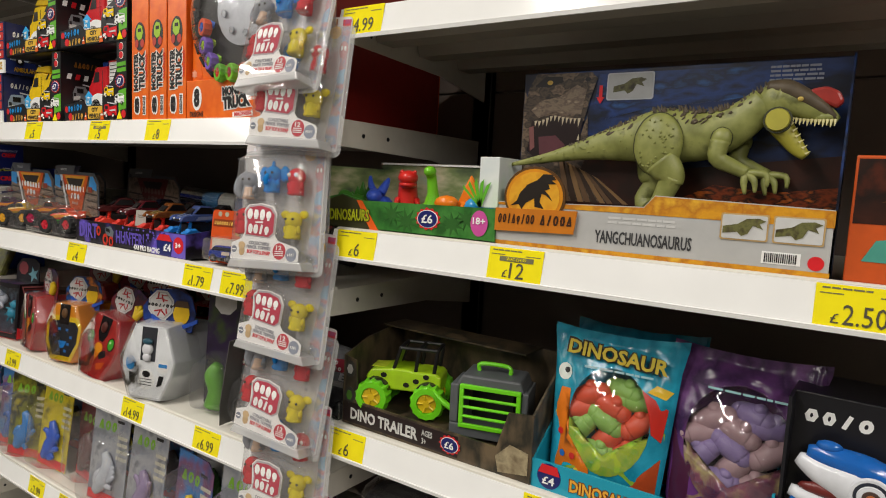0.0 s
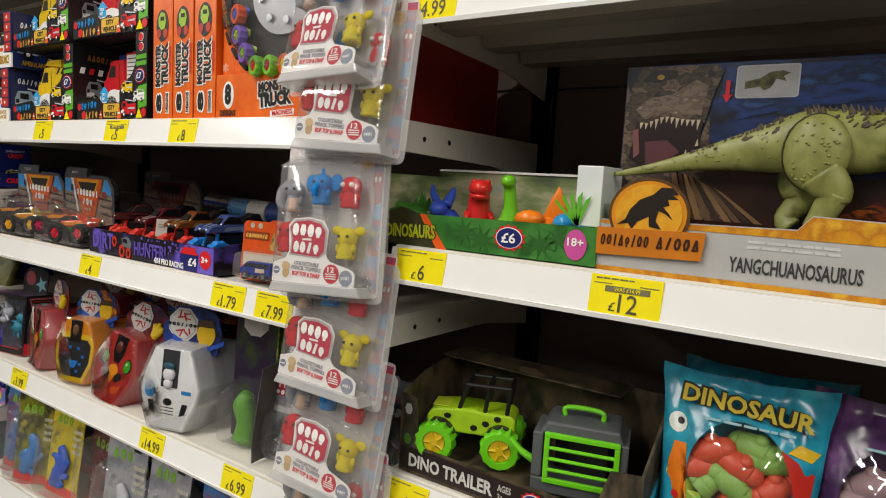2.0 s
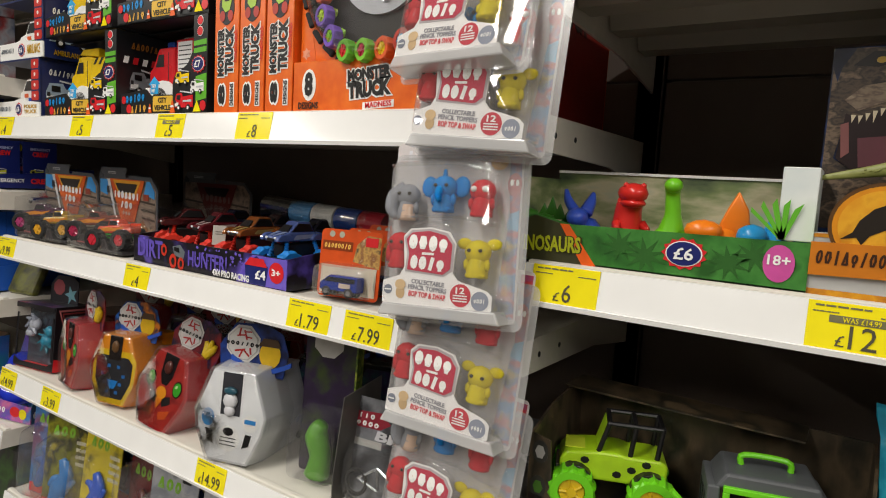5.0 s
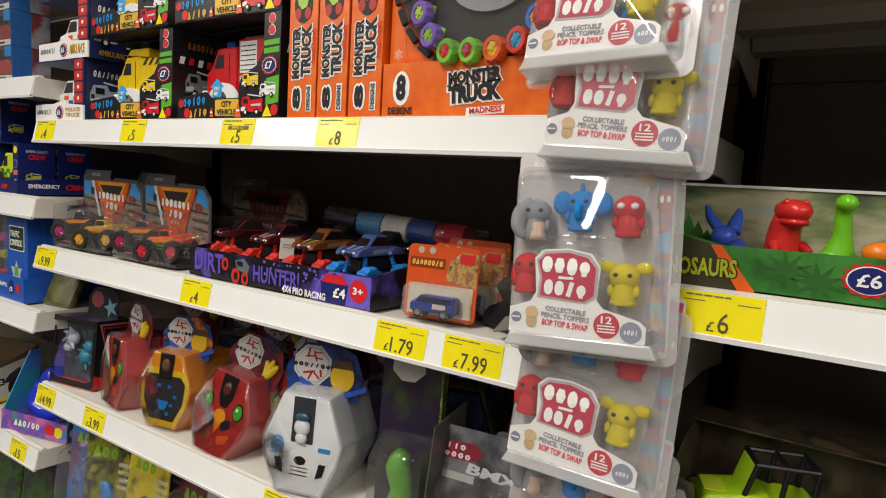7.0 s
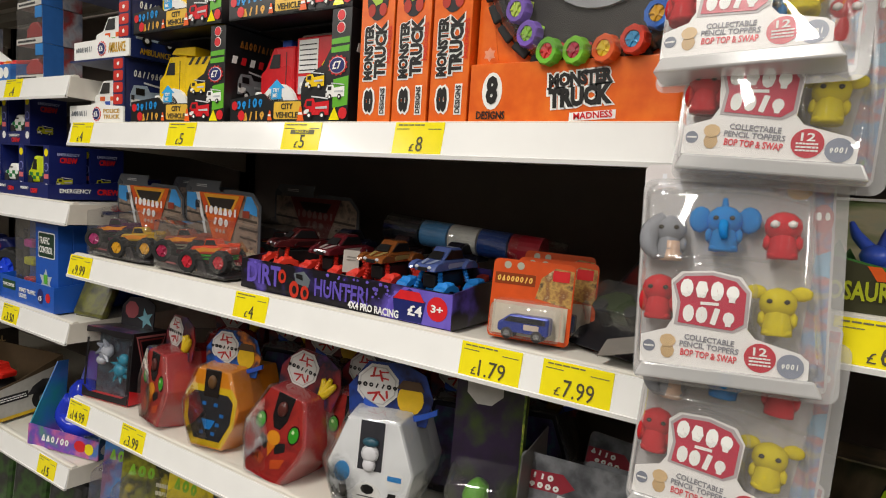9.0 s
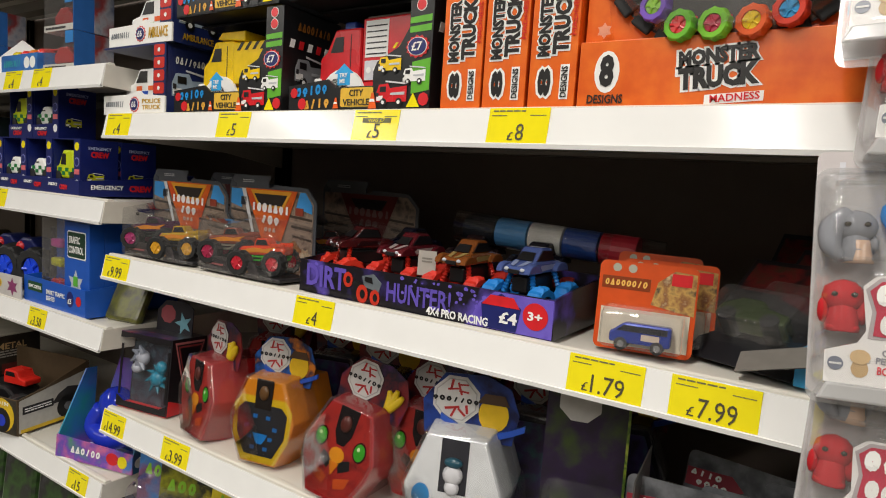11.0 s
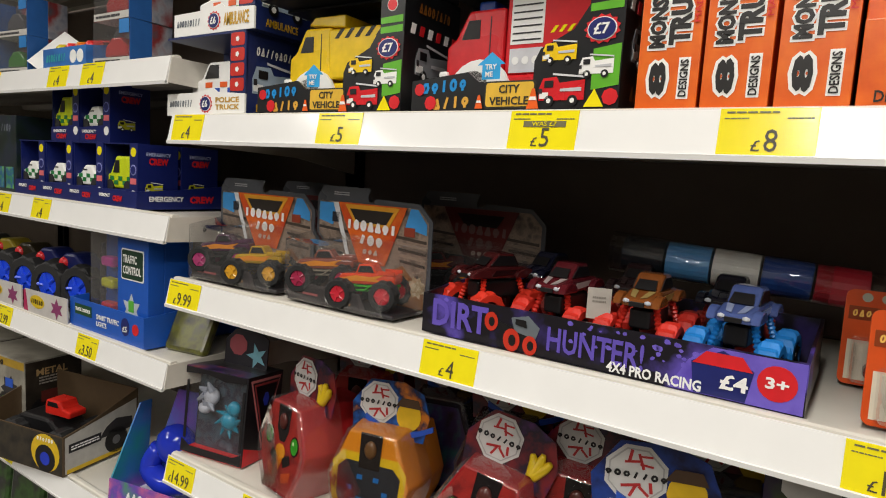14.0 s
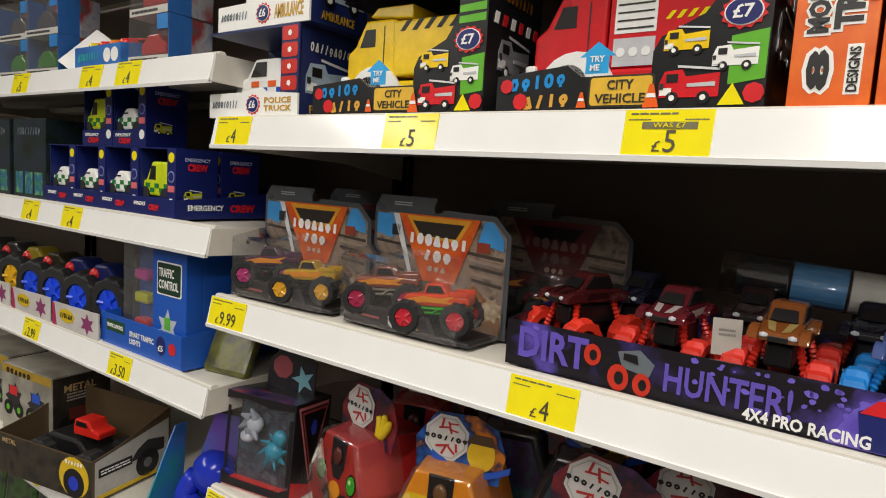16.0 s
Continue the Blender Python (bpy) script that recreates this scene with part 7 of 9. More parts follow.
    bars(t, g, -0.059, 0.027, 0.008, 0.003, 1, WHITE, 2, 3)
    deco(t, "printed_figure", g, ngon(-0.044, 0.0245, 0.0055, 0.0065, 10), paint("c8a878", 0.4), 1)
    deco(t, "printed_figure_head", g, ngon(-0.044, 0.033, 0.0065, 0.0055, 10), paint("d8b888", 0.4), 2)
    for a, b, hx, kd, sh in ((-0.049, 0.121, "8a8c92", "hair", 0.05), (-0.006, 0.130, "2f9cec", "elephant", 0.45), (0.038, 0.126, "d6303a", "", 0.3), (-0.055, 0.069, "d8343a", "duck", 0.3), (0.037, 0.064, "eedc2c", "mouse", 0.4)):
        topper(t, a, b, hx, kd, sh)
    for k, (c, lo, hi) in enumerate(((0.105, 0.103, 0.098), (0.156, 0.163, 0.155))):
        part("blister_ridge", tube([(-0.064, -0.027, lo - 0.004 * k), (-0.02, -0.0285, c + 0.004 * k), (0.02, -0.0285, c + 0.003 * k), (0.06, -0.027, hi - 0.006 * k)], [0.0016] * 4, None, 8), PVC, t, "clear moulded ridge", True)
    part("blister_ridge", tube([(0.0215, -0.0285, 0.046), (0.018, -0.0285, 0.062), (0.0205, -0.0285, 0.08), (0.012, -0.0285, 0.095), (-0.02, -0.0285, 0.099), (-0.0415, -0.0285, 0.09)], [0.0014] * 6, None, 8), PVC, t, "clear moulded ridge", True)
    deco(t, "printed_hero", f, ngon(w / 2 - 0.0085, 0.142, 0.0075, 0.012, 14), paint("c02a2a", 0.35), 2)
    for q in (-1, 1):
        deco(t, "printed_eye", f, ngon(w / 2 - 0.0085 + q * 0.003, 0.144, 0.0018, 0.0035, 8), WHITE, 3)
    deco(t, "printed_lion", f, ngon(w / 2 - 0.026, 0.166, 0.010, 0.009, 12), paint("d8a83a", 0.35), 3)
    deco(t, "printed_fin", f, [(w / 2 - 0.015, 0.098), (w / 2 - 0.002, 0.094), (w / 2 - 0.002, 0.116), (w / 2 - 0.012, 0.112)], paint("58b0d8", 0.35), 2)
    # blister with its flange and a hang tab
    low = rounded(0, 0.088, w * 0.98, 0.168, 0.012)
    low = [(a, b) if not (a > 0.04 and b > 0.15) else (a - 0.012, b) for a, b in low]
    part("blister", shell(low, [(a * 0.88, 0.088 + (b - 0.088) * 0.90 - 0.001, 0.031 if b < 0.1 else 0.027) for a, b in low], f), film("smooth_blister", gloss=1.1, haze=0.05, rough=0.03, wrinkle=0.05, size=12), t, "clear curved plastic blister", True)
    part("flange", prism(rounded(0.004, 0.084, w * 1.06, 0.182, 0.01), 0.0006, at(FRONT, 0, -0.0012)), film("flange_film", gloss=1.0, haze=0.25, rough=0.16, wrinkle=0.08, size=9), t, "milky plastic rim")
    part("blister_foot", prism([(-w * 0.47, 0.0), (w * 0.47, 0.0), (w * 0.43, 0.013), (-w * 0.43, 0.013)], 0.029, at(FRONT, 0, -0.001), 0.002), film("foot_film", gloss=1.0, haze=0.5, rough=0.18, wrinkle=0.08, size=9), t, "milky blister foot")
    part("hang_tab", prism(rounded(0, h + 0.004, 0.03, 0.018, 0.004), 0.0006, at(FRONT, 0, 0.0008)), PVC_MILKY, t, "clear hang tab")
    return t


for px, py, pz, rx, ry, rz in ((1.177, -0.048, 1.432, -14, -2, -3), (1.197, -0.035, 1.352, -6, 2, 4), (1.185, -0.052, 1.178, -7, -3, 6), (1.186, -0.042, 1.050, -7, 2, 3), (1.182, -0.042, 0.915, -8, 4, 4),
                               (1.196, -0.042, 0.792, -7, -1, 4), (1.192, -0.040, 0.66, -7, 2, 4)):
    topper_pack(px, py, pz, rx, ry, rz)


# ---------------------------------------------------------------- bay B, third shelf
LOGO_W, LOGO_R = paint("c9c7c4", 0.35), paint("b02a2a", 0.35)


def octo(u, v, w, h, c=0.3):
    return [(u - w / 2 + c * w, v - h / 2), (u + w / 2 - c * w, v - h / 2), (u + w / 2, v - h / 2 + c * h), (u + w / 2, v + h / 2 - c * h), (u + w / 2 - c * w, v + h / 2), (u - w / 2 + c * w, v + h / 2), (u - w / 2, v + h / 2 - c * h), (u - w / 2, v - h / 2 + c * h)]


def capsule(x, y, rz, body, kind, lean=0.0, header="claw", s=1.0, roll=0.0):
    """A faceted capsule pack with a dark window, and a header card with an eight-sided badge."""
    words = {"red": "red", "gold": "orange and yellow", "white": "silver and white", "dark": "dark"}[kind]
    t = thing("capsule_toy_pack", words + " faceted plastic capsule toy pack with badge card", "toy pack", pose(x, y, B3 - 0.002, lean, roll, rz), "capsule toy packs")
    t.scale = (s, s, s)
    W, H, D = 0.122, 0.146, 0.125
    front = [(-W * 0.28, 0.002), (W * 0.28, 0.002), (W * 0.46, H * 0.34), (W * 0.5, H * 0.52), (W * 0.3, H * 0.96), (-W * 0.3, H * 0.96), (-W * 0.5, H * 0.52), (-W * 0.46, H * 0.34)]
    MAT = {"red": paint("a32428", 0.16, 0, 0.06), "gold": paint("d8851e", 0.16, 0, 0.06), "white": paint("d6d8dc", 0.14, 0.15, 0.05), "dark": paint("24222a", 0.2)}[kind]
    bm = bmesh.new()
    a = [bm.verts.new((u * 0.94, 0.0, H * 0.49 + (v - H * 0.5) * 0.94)) for u, v in front]
    b = [bm.verts.new((u * 1.03, D * 0.3, v * 1.02)) for u, v in front]
    c = [bm.verts.new((u * 0.97, D, v)) for u, v in front]
    for p, q in ((a, b), (b, c)):
        for i in range(8):
            bm.faces.new((p[i], p[(i + 1) % 8], q[(i + 1) % 8], q[i]))
    bm.faces.new(a)
    bm.faces.new(c)
    bmesh.ops.recalc_face_normals(bm, faces=bm.faces[:])
    bmesh.ops.bevel(bm, geom=bm.edges[:], offset=0.0025, segments=2, affect="EDGES", profile=0.5)
    part("shell", bm, MAT, t)
    f = at(FRONT)
    inset = lambda k, dv=0.0: [(u * k, H * 0.5 + dv + (v - H * 0.5) * k) for u, v in front]
    if kind == "gold":
        deco(t, "yellow_frame", f, [(u * 0.92, v) for u, v in ((-W * 0.28, 0.008), (W * 0.28, 0.008), (W * 0.46, 0.046), (W * 0.48, 0.092), (W * 0.36, 0.108), (-W * 0.36, 0.108), (-W * 0.48, 0.092), (-W * 0.46, 0.046))], paint("d8b41e", 0.25), 1)
        deco(t, "dark_face", f, [(u * 0.78, v) for u, v in ((-W * 0.28, 0.018), (W * 0.28, 0.018), (W * 0.46, 0.050), (W * 0.48, 0.086), (W * 0.36, 0.097), (-W * 0.36, 0.097), (-W * 0.48, 0.086), (-W * 0.46, 0.050))], paint("2c2c30", 0.25), 2)
        deco(t, "dark_window", f, [(-0.016, 0.136), (0.016, 0.136), (0.015, 0.09), (-0.015, 0.09)], paint("221c1a", 0.2), 3)
        part("figure", ball((0, -0.002, 0.115), (0.009, 0.004, 0.012), None, 2), paint("6a4a2a", 0.3), t, "small dark gold moulded figure", True)
        for i in range(4):
            for sx in (-1, 1):
                deco(t, "blue_pixel", f, rect(sx * (0.012 + 0.007 * (i % 3)), 0.03 + i * 0.016, 0.008, 0.006), paint("1f66b0", 0.3), 3)
        deco(t, "blue_crest", f, [(-0.014, 0.052), (0.014, 0.052), (0.009, 0.042), (0.005, 0.036), (-0.005, 0.036), (-0.009, 0.042)], paint("1f7fd0", 0.3), 3)
    elif kind == "red":
        deco(t, "face_print", f, inset(0.88), picture(["8a201e", "a82c26", "701a1c"], 40), 1)
        deco(t, "dark_window", f, [(-0.016, 0.134), (0.016, 0.134), (0.014, 0.098), (0.006, 0.082), (-0.006, 0.082), (-0.014, 0.098)], paint("1c1618", 0.2), 2)
        part("figure", ball((0, -0.002, 0.112), (0.009, 0.004, 0.012), None, 2), paint("5a2a24", 0.3), t, "small dark red moulded figure", True)
        for sx in (-1, 1):
            deco(t, "eye_ring", f, ngon(sx * 0.032, 0.084, 0.0105, 0.0145, 14), paint("3a1414", 0.25), 2)
            deco(t, "green_eye", f, ngon(sx * 0.032, 0.084, 0.0085, 0.012, 14), paint("3aa02a", 0.2), 3)
            deco(t, "eye_glint", f, ngon(sx * 0.032 - 0.002, 0.088, 0.0025, 0.003, 8), paint("c8e8a8", 0.2), 4)
            deco(t, "dark_cheek", f, [(sx * 0.004, 0.060), (sx * 0.022, 0.068), (sx * 0.026, 0.056), (sx * 0.010, 0.046)][::sx], BLACK, 2)
            deco(t, "orange_jaw", f, [(sx * 0.006, 0.036), (sx * 0.03, 0.046), (sx * 0.026, 0.03), (sx * 0.010, 0.024)][::sx], paint("c8501e", 0.3), 2)
        deco(t, "orange_beak", f, ngon(0, 0.068, 0.0125, 0.011, 10), paint("e0901e", 0.3), 3)
        deco(t, "beak_tip", f, [(-0.008, 0.058), (0.008, 0.058), (0.0, 0.04)], paint("d87a1a", 0.3), 4)
    elif kind == "white":
        deco(t, "white_face", f, inset(0.9), paint("eceef0", 0.16), 1)
        deco(t, "dark_window", f, rect(0.0, 0.103, 0.032, 0.06), paint("3a3a40", 0.25), 2)
        fig = ball((0, -0.003, 0.094), (0.012, 0.005, 0.012))
        ball((0, -0.003, 0.08), (0.009, 0.005, 0.009), fig)
        part("figure", fig, paint("c8c8cc", 0.3), t, "small white moulded figure", True)
        part("figure_hat", ball((0, -0.004, 0.108), (0.011, 0.005, 0.006)), paint("1f4a5a", 0.3), t)
        deco(t, "blue_button", f, ngon(-0.036, 0.066, 0.0105, 0.0125), paint("3a9ae0", 0.15), 2)
        deco(t, "white_button", f, ngon(0.034, 0.066, 0.0125, 0.012), WHITE, 2)
        deco(t, "blue_flash", f, rect(0.034, 0.068, 0.018, 0.006), paint("3a8ad0", 0.2), 3)
        deco(t, "muzzle", f, ngon(0.0, 0.04, 0.019, 0.018), WHITE, 2)
        deco(t, "muzzle_nose", f, ngon(0.0, 0.05, 0.009, 0.006, 8), BLACK, 3)
        for i in range(3):
            deco(t, "muzzle_line", f, rect(0, 0.041 - i * 0.005, 0.026, 0.0012), BLACK, 3)
        for sx in (-1, 1):
            deco(t, "ear_print", f, [(sx * 0.024, 0.03), (sx * 0.034, 0.034), (sx * 0.038, 0.05), (sx * 0.028, 0.05)][::sx], BLACK, 3)
    else:
        deco(t, "face_print", f, inset(0.8), picture(["1a1a22", "3a2a5a", "2a6a6a"], 40), 1)
    # outer clear film
    fl = bmesh.new()
    fa = [fl.verts.new((u * 0.98, -0.006, H * 0.5 + (v - H * 0.5) * 0.98 + 0.001)) for u, v in front]
    fb_ = [fl.verts.new((u * 1.08, D * 0.5, max(0.001, v * 1.04))) for u, v in front]
    for i in range(8):
        fl.faces.new((fa[i], fa[(i + 1) % 8], fb_[(i + 1) % 8], fb_[i]))
    fl.faces.new(fa)
    bmesh.ops.bevel(fl, geom=[e for e in fl.edges if not e.is_boundary], offset=0.005, segments=3, affect="EDGES", profile=0.5)
    part("clear_cover", fl, PVC, t, "clear moulded cover", True)
    # header card
    hy = D * 0.3
    g = at(FRONT, 0, hy)
    hm = {"gold": picture(["16306a", "1f58a8", "101c40", "c8741e"], 40), "white": picture(["141f50", "1f3c88", "161c44"], 40)}.get(kind, picture(["3a1a4a", "7a2226", "221a2a", "5a2a6a"], 24))
    part("header_card", prism([(-0.05, H * 0.86), (0.056, H * 0.86), (0.062, H * 1.1), (0.05, H * 1.3), (0.02, H * 1.38), (-0.03, H * 1.36), (-0.055, H * 1.12)], 0.002, at(FRONT, 0, hy + 0.0022)), hm, t)
    deco(t, "badge", g, octo(-0.014, H * 1.16, 0.056, 0.054), LOGO_W, 2)
    deco(t, "badge_ring", g, octo(-0.014, H * 1.16, 0.050, 0.048), paint("a8a6a4", 0.35), 3)
    deco(t, "badge_inner", g, octo(-0.014, H * 1.16, 0.047, 0.045), LOGO_W, 4)
    for u, v, w, h, r in ((-0.018, 0.012, 0.014, 0.0022, 10), (-0.02, 0.017, 0.003, 0.012, -10), (-0.01, 0.013, 0.0026, 0.015, 20), (-0.006, 0.018, 0.012, 0.002, 5), (-0.005, 0.010, 0.012, 0.002, -5), (-0.018, -0.010, 0.018, 0.0028, 12), (-0.016, -0.015, 0.0028, 0.012, -25), (-0.006, -0.014, 0.012, 0.0026, -40), (0.0, -0.010, 0.003, 0.010, 10)):
        pts = [((a * math.cos(radians(r)) - b * math.sin(radians(r))) + u, (a * math.sin(radians(r)) + b * math.cos(radians(r))) + v + H * 1.16) for a, b in rect(0, 0, w, h)]
        deco(t, "badge_stroke", g, pts, LOGO_R, 5)
    mark(t, g, -0.014, H * 1.16, 0.058, 0.0075, 7, BLACK, 6, 81, 0, "logo_shape", 0)
    if header == "claw":
        cl = bmesh.new()
        for dx, dz in ((-0.006, 0.024), (0.006, 0.028), (0.017, 0.022)):
            tube([(0.036, hy - 0.004, H * 1.0), (0.037 + dx * 0.6, hy - 0.004, H * 1.0 + dz * 0.6), (0.036 + dx, hy - 0.006, H * 1.0 + dz)], [0.008, 0.006, 0.003], cl, 8)
        part("yellow_claw", cl, paint("d8b81e", 0.3), t, "yellow card claw", True)
    else:
        deco(t, "yellow_emblem", g, ngon(0.032, H * 1.08, 0.018, 0.02, 14), paint("d8b01e", 0.3), 2)
        deco(t, "brown_cap", g, [(0.012, H * 1.16), (0.05, H * 1.16), (0.044, H * 1.24), (0.02, H * 1.24)], paint("4a3420", 0.4), 3)
        part("blue_brim", prism([(-0.03 + 0.1 * i / 8, H * 0.99 - 0.016 * math.sin(math.pi * i / 8)) for i in range(9)] + [(0.07 - 0.1 * i / 8, H * 1.04 - 0.016 * math.sin(math.pi * (8 - i) / 8)) for i in range(9)], 0.004, at(FRONT, 0, hy - 0.001)), paint("2a54b8", 0.3), t)
    return t


capsule(0.232, 0.020, -10, "", "red", -6)
capsule(0.396, 0.020, 12, "", "gold", -8, "none")
capsule(0.548, 0.006, 6, "", "red", -13, "claw", 1.03, 10)
capsule(0.645, 0.085, 8, "", "red", -6, "claw", 1.0, 4)
capsule(0.757, 0.004, 16, "", "white", -7, "brim", 1.1)
for x, y, k, hd in ((0.25, 0.16, "red", "claw"), (0.40, 0.17, "dark", "brim"), (0.52, 0.15, "dark", "brim"), (0.655, 0.20, "red", "claw"), (0.60, 0.29, "dark", "claw"), (0.80, 0.15, "dark", "brim"), (0.90, 0.20, "dark", "none"), (0.33, 0.29, "dark", "claw"), (0.76, 0.29, "dark", "none")):
    capsule(x, y, 14, "", k, -5, hd, 1.08)


def dark_game_box():
    t = thing("boxed_toy", "black window box with red edging and blue figures", "boxed toy", pose(0.066, 0.03, B3, -5, 0, 10))
    W, D, H = 0.128, 0.085, 0.142
    bm = block(-W / 2, W / 2, 0.03, D, 0, H, 0.001)
    part("carton", bm, paint("1c1a1e", 0.3), t)
    part("side_panel", block(W / 2 - 0.003, W / 2, 0.0, 0.03, 0, H), paint("1c1a1e", 0.3), t)
    part("base_panel", block(-W / 2, W / 2 - 0.003, 0.0, 0.03, 0, 0.004), RED, t)
    part("top_panel", block(-W / 2, W / 2 - 0.003, 0.0, 0.03, H - 0.003, H), picture(["1c1a1e", "3a2a5a", "7a2a3a"], 30), t)
    r = at(RIGHT, W / 2)
    for k, (mt, i) in enumerate(((paint("c87a7a", 0.35), 0.0), (paint("1c1a1e", 0.3), 0.004), (paint("9a3a3a", 0.35), 0.007), (paint("141216", 0.3), 0.010))):
        deco(t, "edge_triangle", r, [(0.006 + i, H - 0.006 - i), (D * 0.5, 0.02 + 2.2 * i), (D - 0.006 - i, H - 0.006 - i)], mt, k + 1)
    deco(t, "blue_symbol", r, ngon(D * 0.5, H * 0.72, 0.007, 0.012, 6), paint("2a3ab0", 0.3), 5)
    deco(t, "red_foot", r, [(0.0, 0.001), (D - 0.001, 0.001), (D - 0.001, 0.03), (D * 0.5, 0.016), (0.001, 0.03)], RED, 1)
    g0 = at(FRONT, 0, 0.0296)
    deco(t, "back_print", g0, rect(0, H / 2, W - 0.006, H - 0.008), picture(["2c3440", "4a5a68", "38303e", "5a6a78"], 34), 1)
    FRAME = paint("19171b", 0.3)
    part("window_frame", prism([(-W / 2, 0.001), (W / 2 - 0.0035, 0.001), (W / 2 - 0.0035, 0.020), (W / 2 - 0.02, 0.012), (-W / 2 + 0.018, 0.012), (-W / 2, 0.022)], 0.001, at(FRONT, 0, 0.0002)), FRAME, t)
    part("window_frame", prism([(-W / 2, H - 0.001), (-W / 2, H - 0.012), (-0.02, H - 0.008), (0.02, H - 0.014), (W / 2 - 0.0035, H - 0.010), (W / 2 - 0.0035, H - 0.001)], 0.001, at(FRONT, 0, 0.0002)), FRAME, t)
    for sx in (-1, 1):
        part("window_frame", prism(rect(sx * (W / 2 - 0.006), H / 2, 0.005, H - 0.046), 0.001, at(FRONT, 0, 0.0002)), FRAME, t)
    for k in range(8):
        an = 2 * math.pi * k / 8
        part("gear_spike", rod((0.02 + 0.014 * math.cos(an), 0.016, 0.062 + 0.014 * math.sin(an)), (0.02 + 0.027 * math.cos(an + 0.3), 0.010, 0.062 + 0.027 * math.sin(an + 0.3)), 0.005, None, 8, 0.001), paint("1f7a94", 0.3), t)
    for k in range(5):
        an = 1.2 + 0.9 * k
        part("armour_plate", rod((-0.02 + 0.010 * math.cos(an), 0.010, 0.095 + 0.010 * math.sin(an)), (-0.02 + 0.024 * math.cos(an + 0.5), 0.006, 0.095 + 0.024 * math.sin(an + 0.5)), 0.007, None, 6, 0.002), paint("8e94a2", 0.3), t)
    fig = ball((-0.02, 0.014, 0.095), (0.015, 0.011, 0.015))
    ball((-0.03, 0.012, 0.075), (0.012, 0.01, 0.01), fig)
    part("white_figure", fig, paint("b8bcc8", 0.3), t, "white and grey moulded figure", True)
    fg = ball((0.02, 0.014, 0.062), (0.015, 0.011, 0.015))
    ball((0.03, 0.012, 0.085), (0.012, 0.008, 0.012), fg)
    part("teal_figure", fg, paint("2a8aa8", 0.3), t, "teal moulded figure", True)
    part("window", prism(rect(0, H / 2, W - 0.004, H - 0.004), 0.0006, at(FRONT, 0, 0.0016)), film("clean_window", gloss=0.7, rough=0.03, wrinkle=0.1), t, "clear window")
    part("header_card", prism([(-0.04, H), (0.05, H), (0.05, H + 0.05), (0.03, H + 0.062), (-0.02, H + 0.06), (-0.04, H + 0.04)], 0.002, at(FRONT, 0, 0.06)), paint("24222a", 0.35), t)
    deco(t, "red_badge", at(FRONT, 0, 0.058), octo(-0.012, H + 0.034, 0.036, 0.034), paint("9a4a52", 0.35), 1)
    deco(t, "ice_print", at(FRONT, 0, 0.058), star(0.028, H + 0.02, 0.022, 0.009, 5), paint("7ab0c0", 0.3), 1)
    return t


dark_game_box()


def green_blister(x, y, rz):
    t = thing("toy_figure_blister", "clear blister pack with a green toy figure", "blister pack", pose(x, y, B3, -4, 0, rz), "figure blister packs")
    part("card", prism(rounded(0, 0.12, 0.1, 0.24, 0.006), 0.001, at(FRONT, 0, 0.061)), picture(["1c1a20", "2a1a3a", "3a4a22"], 22), t)
    part("figure", tube([(0, 0.03, 0.01), (0.004, 0.03, 0.04), (-0.004, 0.03, 0.07), (0.004, 0.03, 0.09)], [0.02, 0.016, 0.018, 0.01], None, 10), paint("5a9a2a", 0.35), t, "bright green figure", True)
    part("bubble", shell(rounded(0, 0.055, 0.094, 0.105, 0.012), [(a, b, 0.055) for a, b in rounded(0, 0.05, 0.08, 0.085, 0.012)], at(FRONT, 0, 0.06)), PVC, t, "clear plastic bubble", True)
    part("edge_strip", block(0.047, 0.05, 0.04, 0.06, 0.0, 0.235), picture(["8a9a2a", "3a5a1a", "b8c04a"], 60), t, "yellow green card edge")
    deco(t, "badge", at(FRONT, 0, 0.06), octo(-0.01, 0.205, 0.05, 0.046), LOGO_W, 1)
    return t


green_blister(0.905, 0.03, 14)


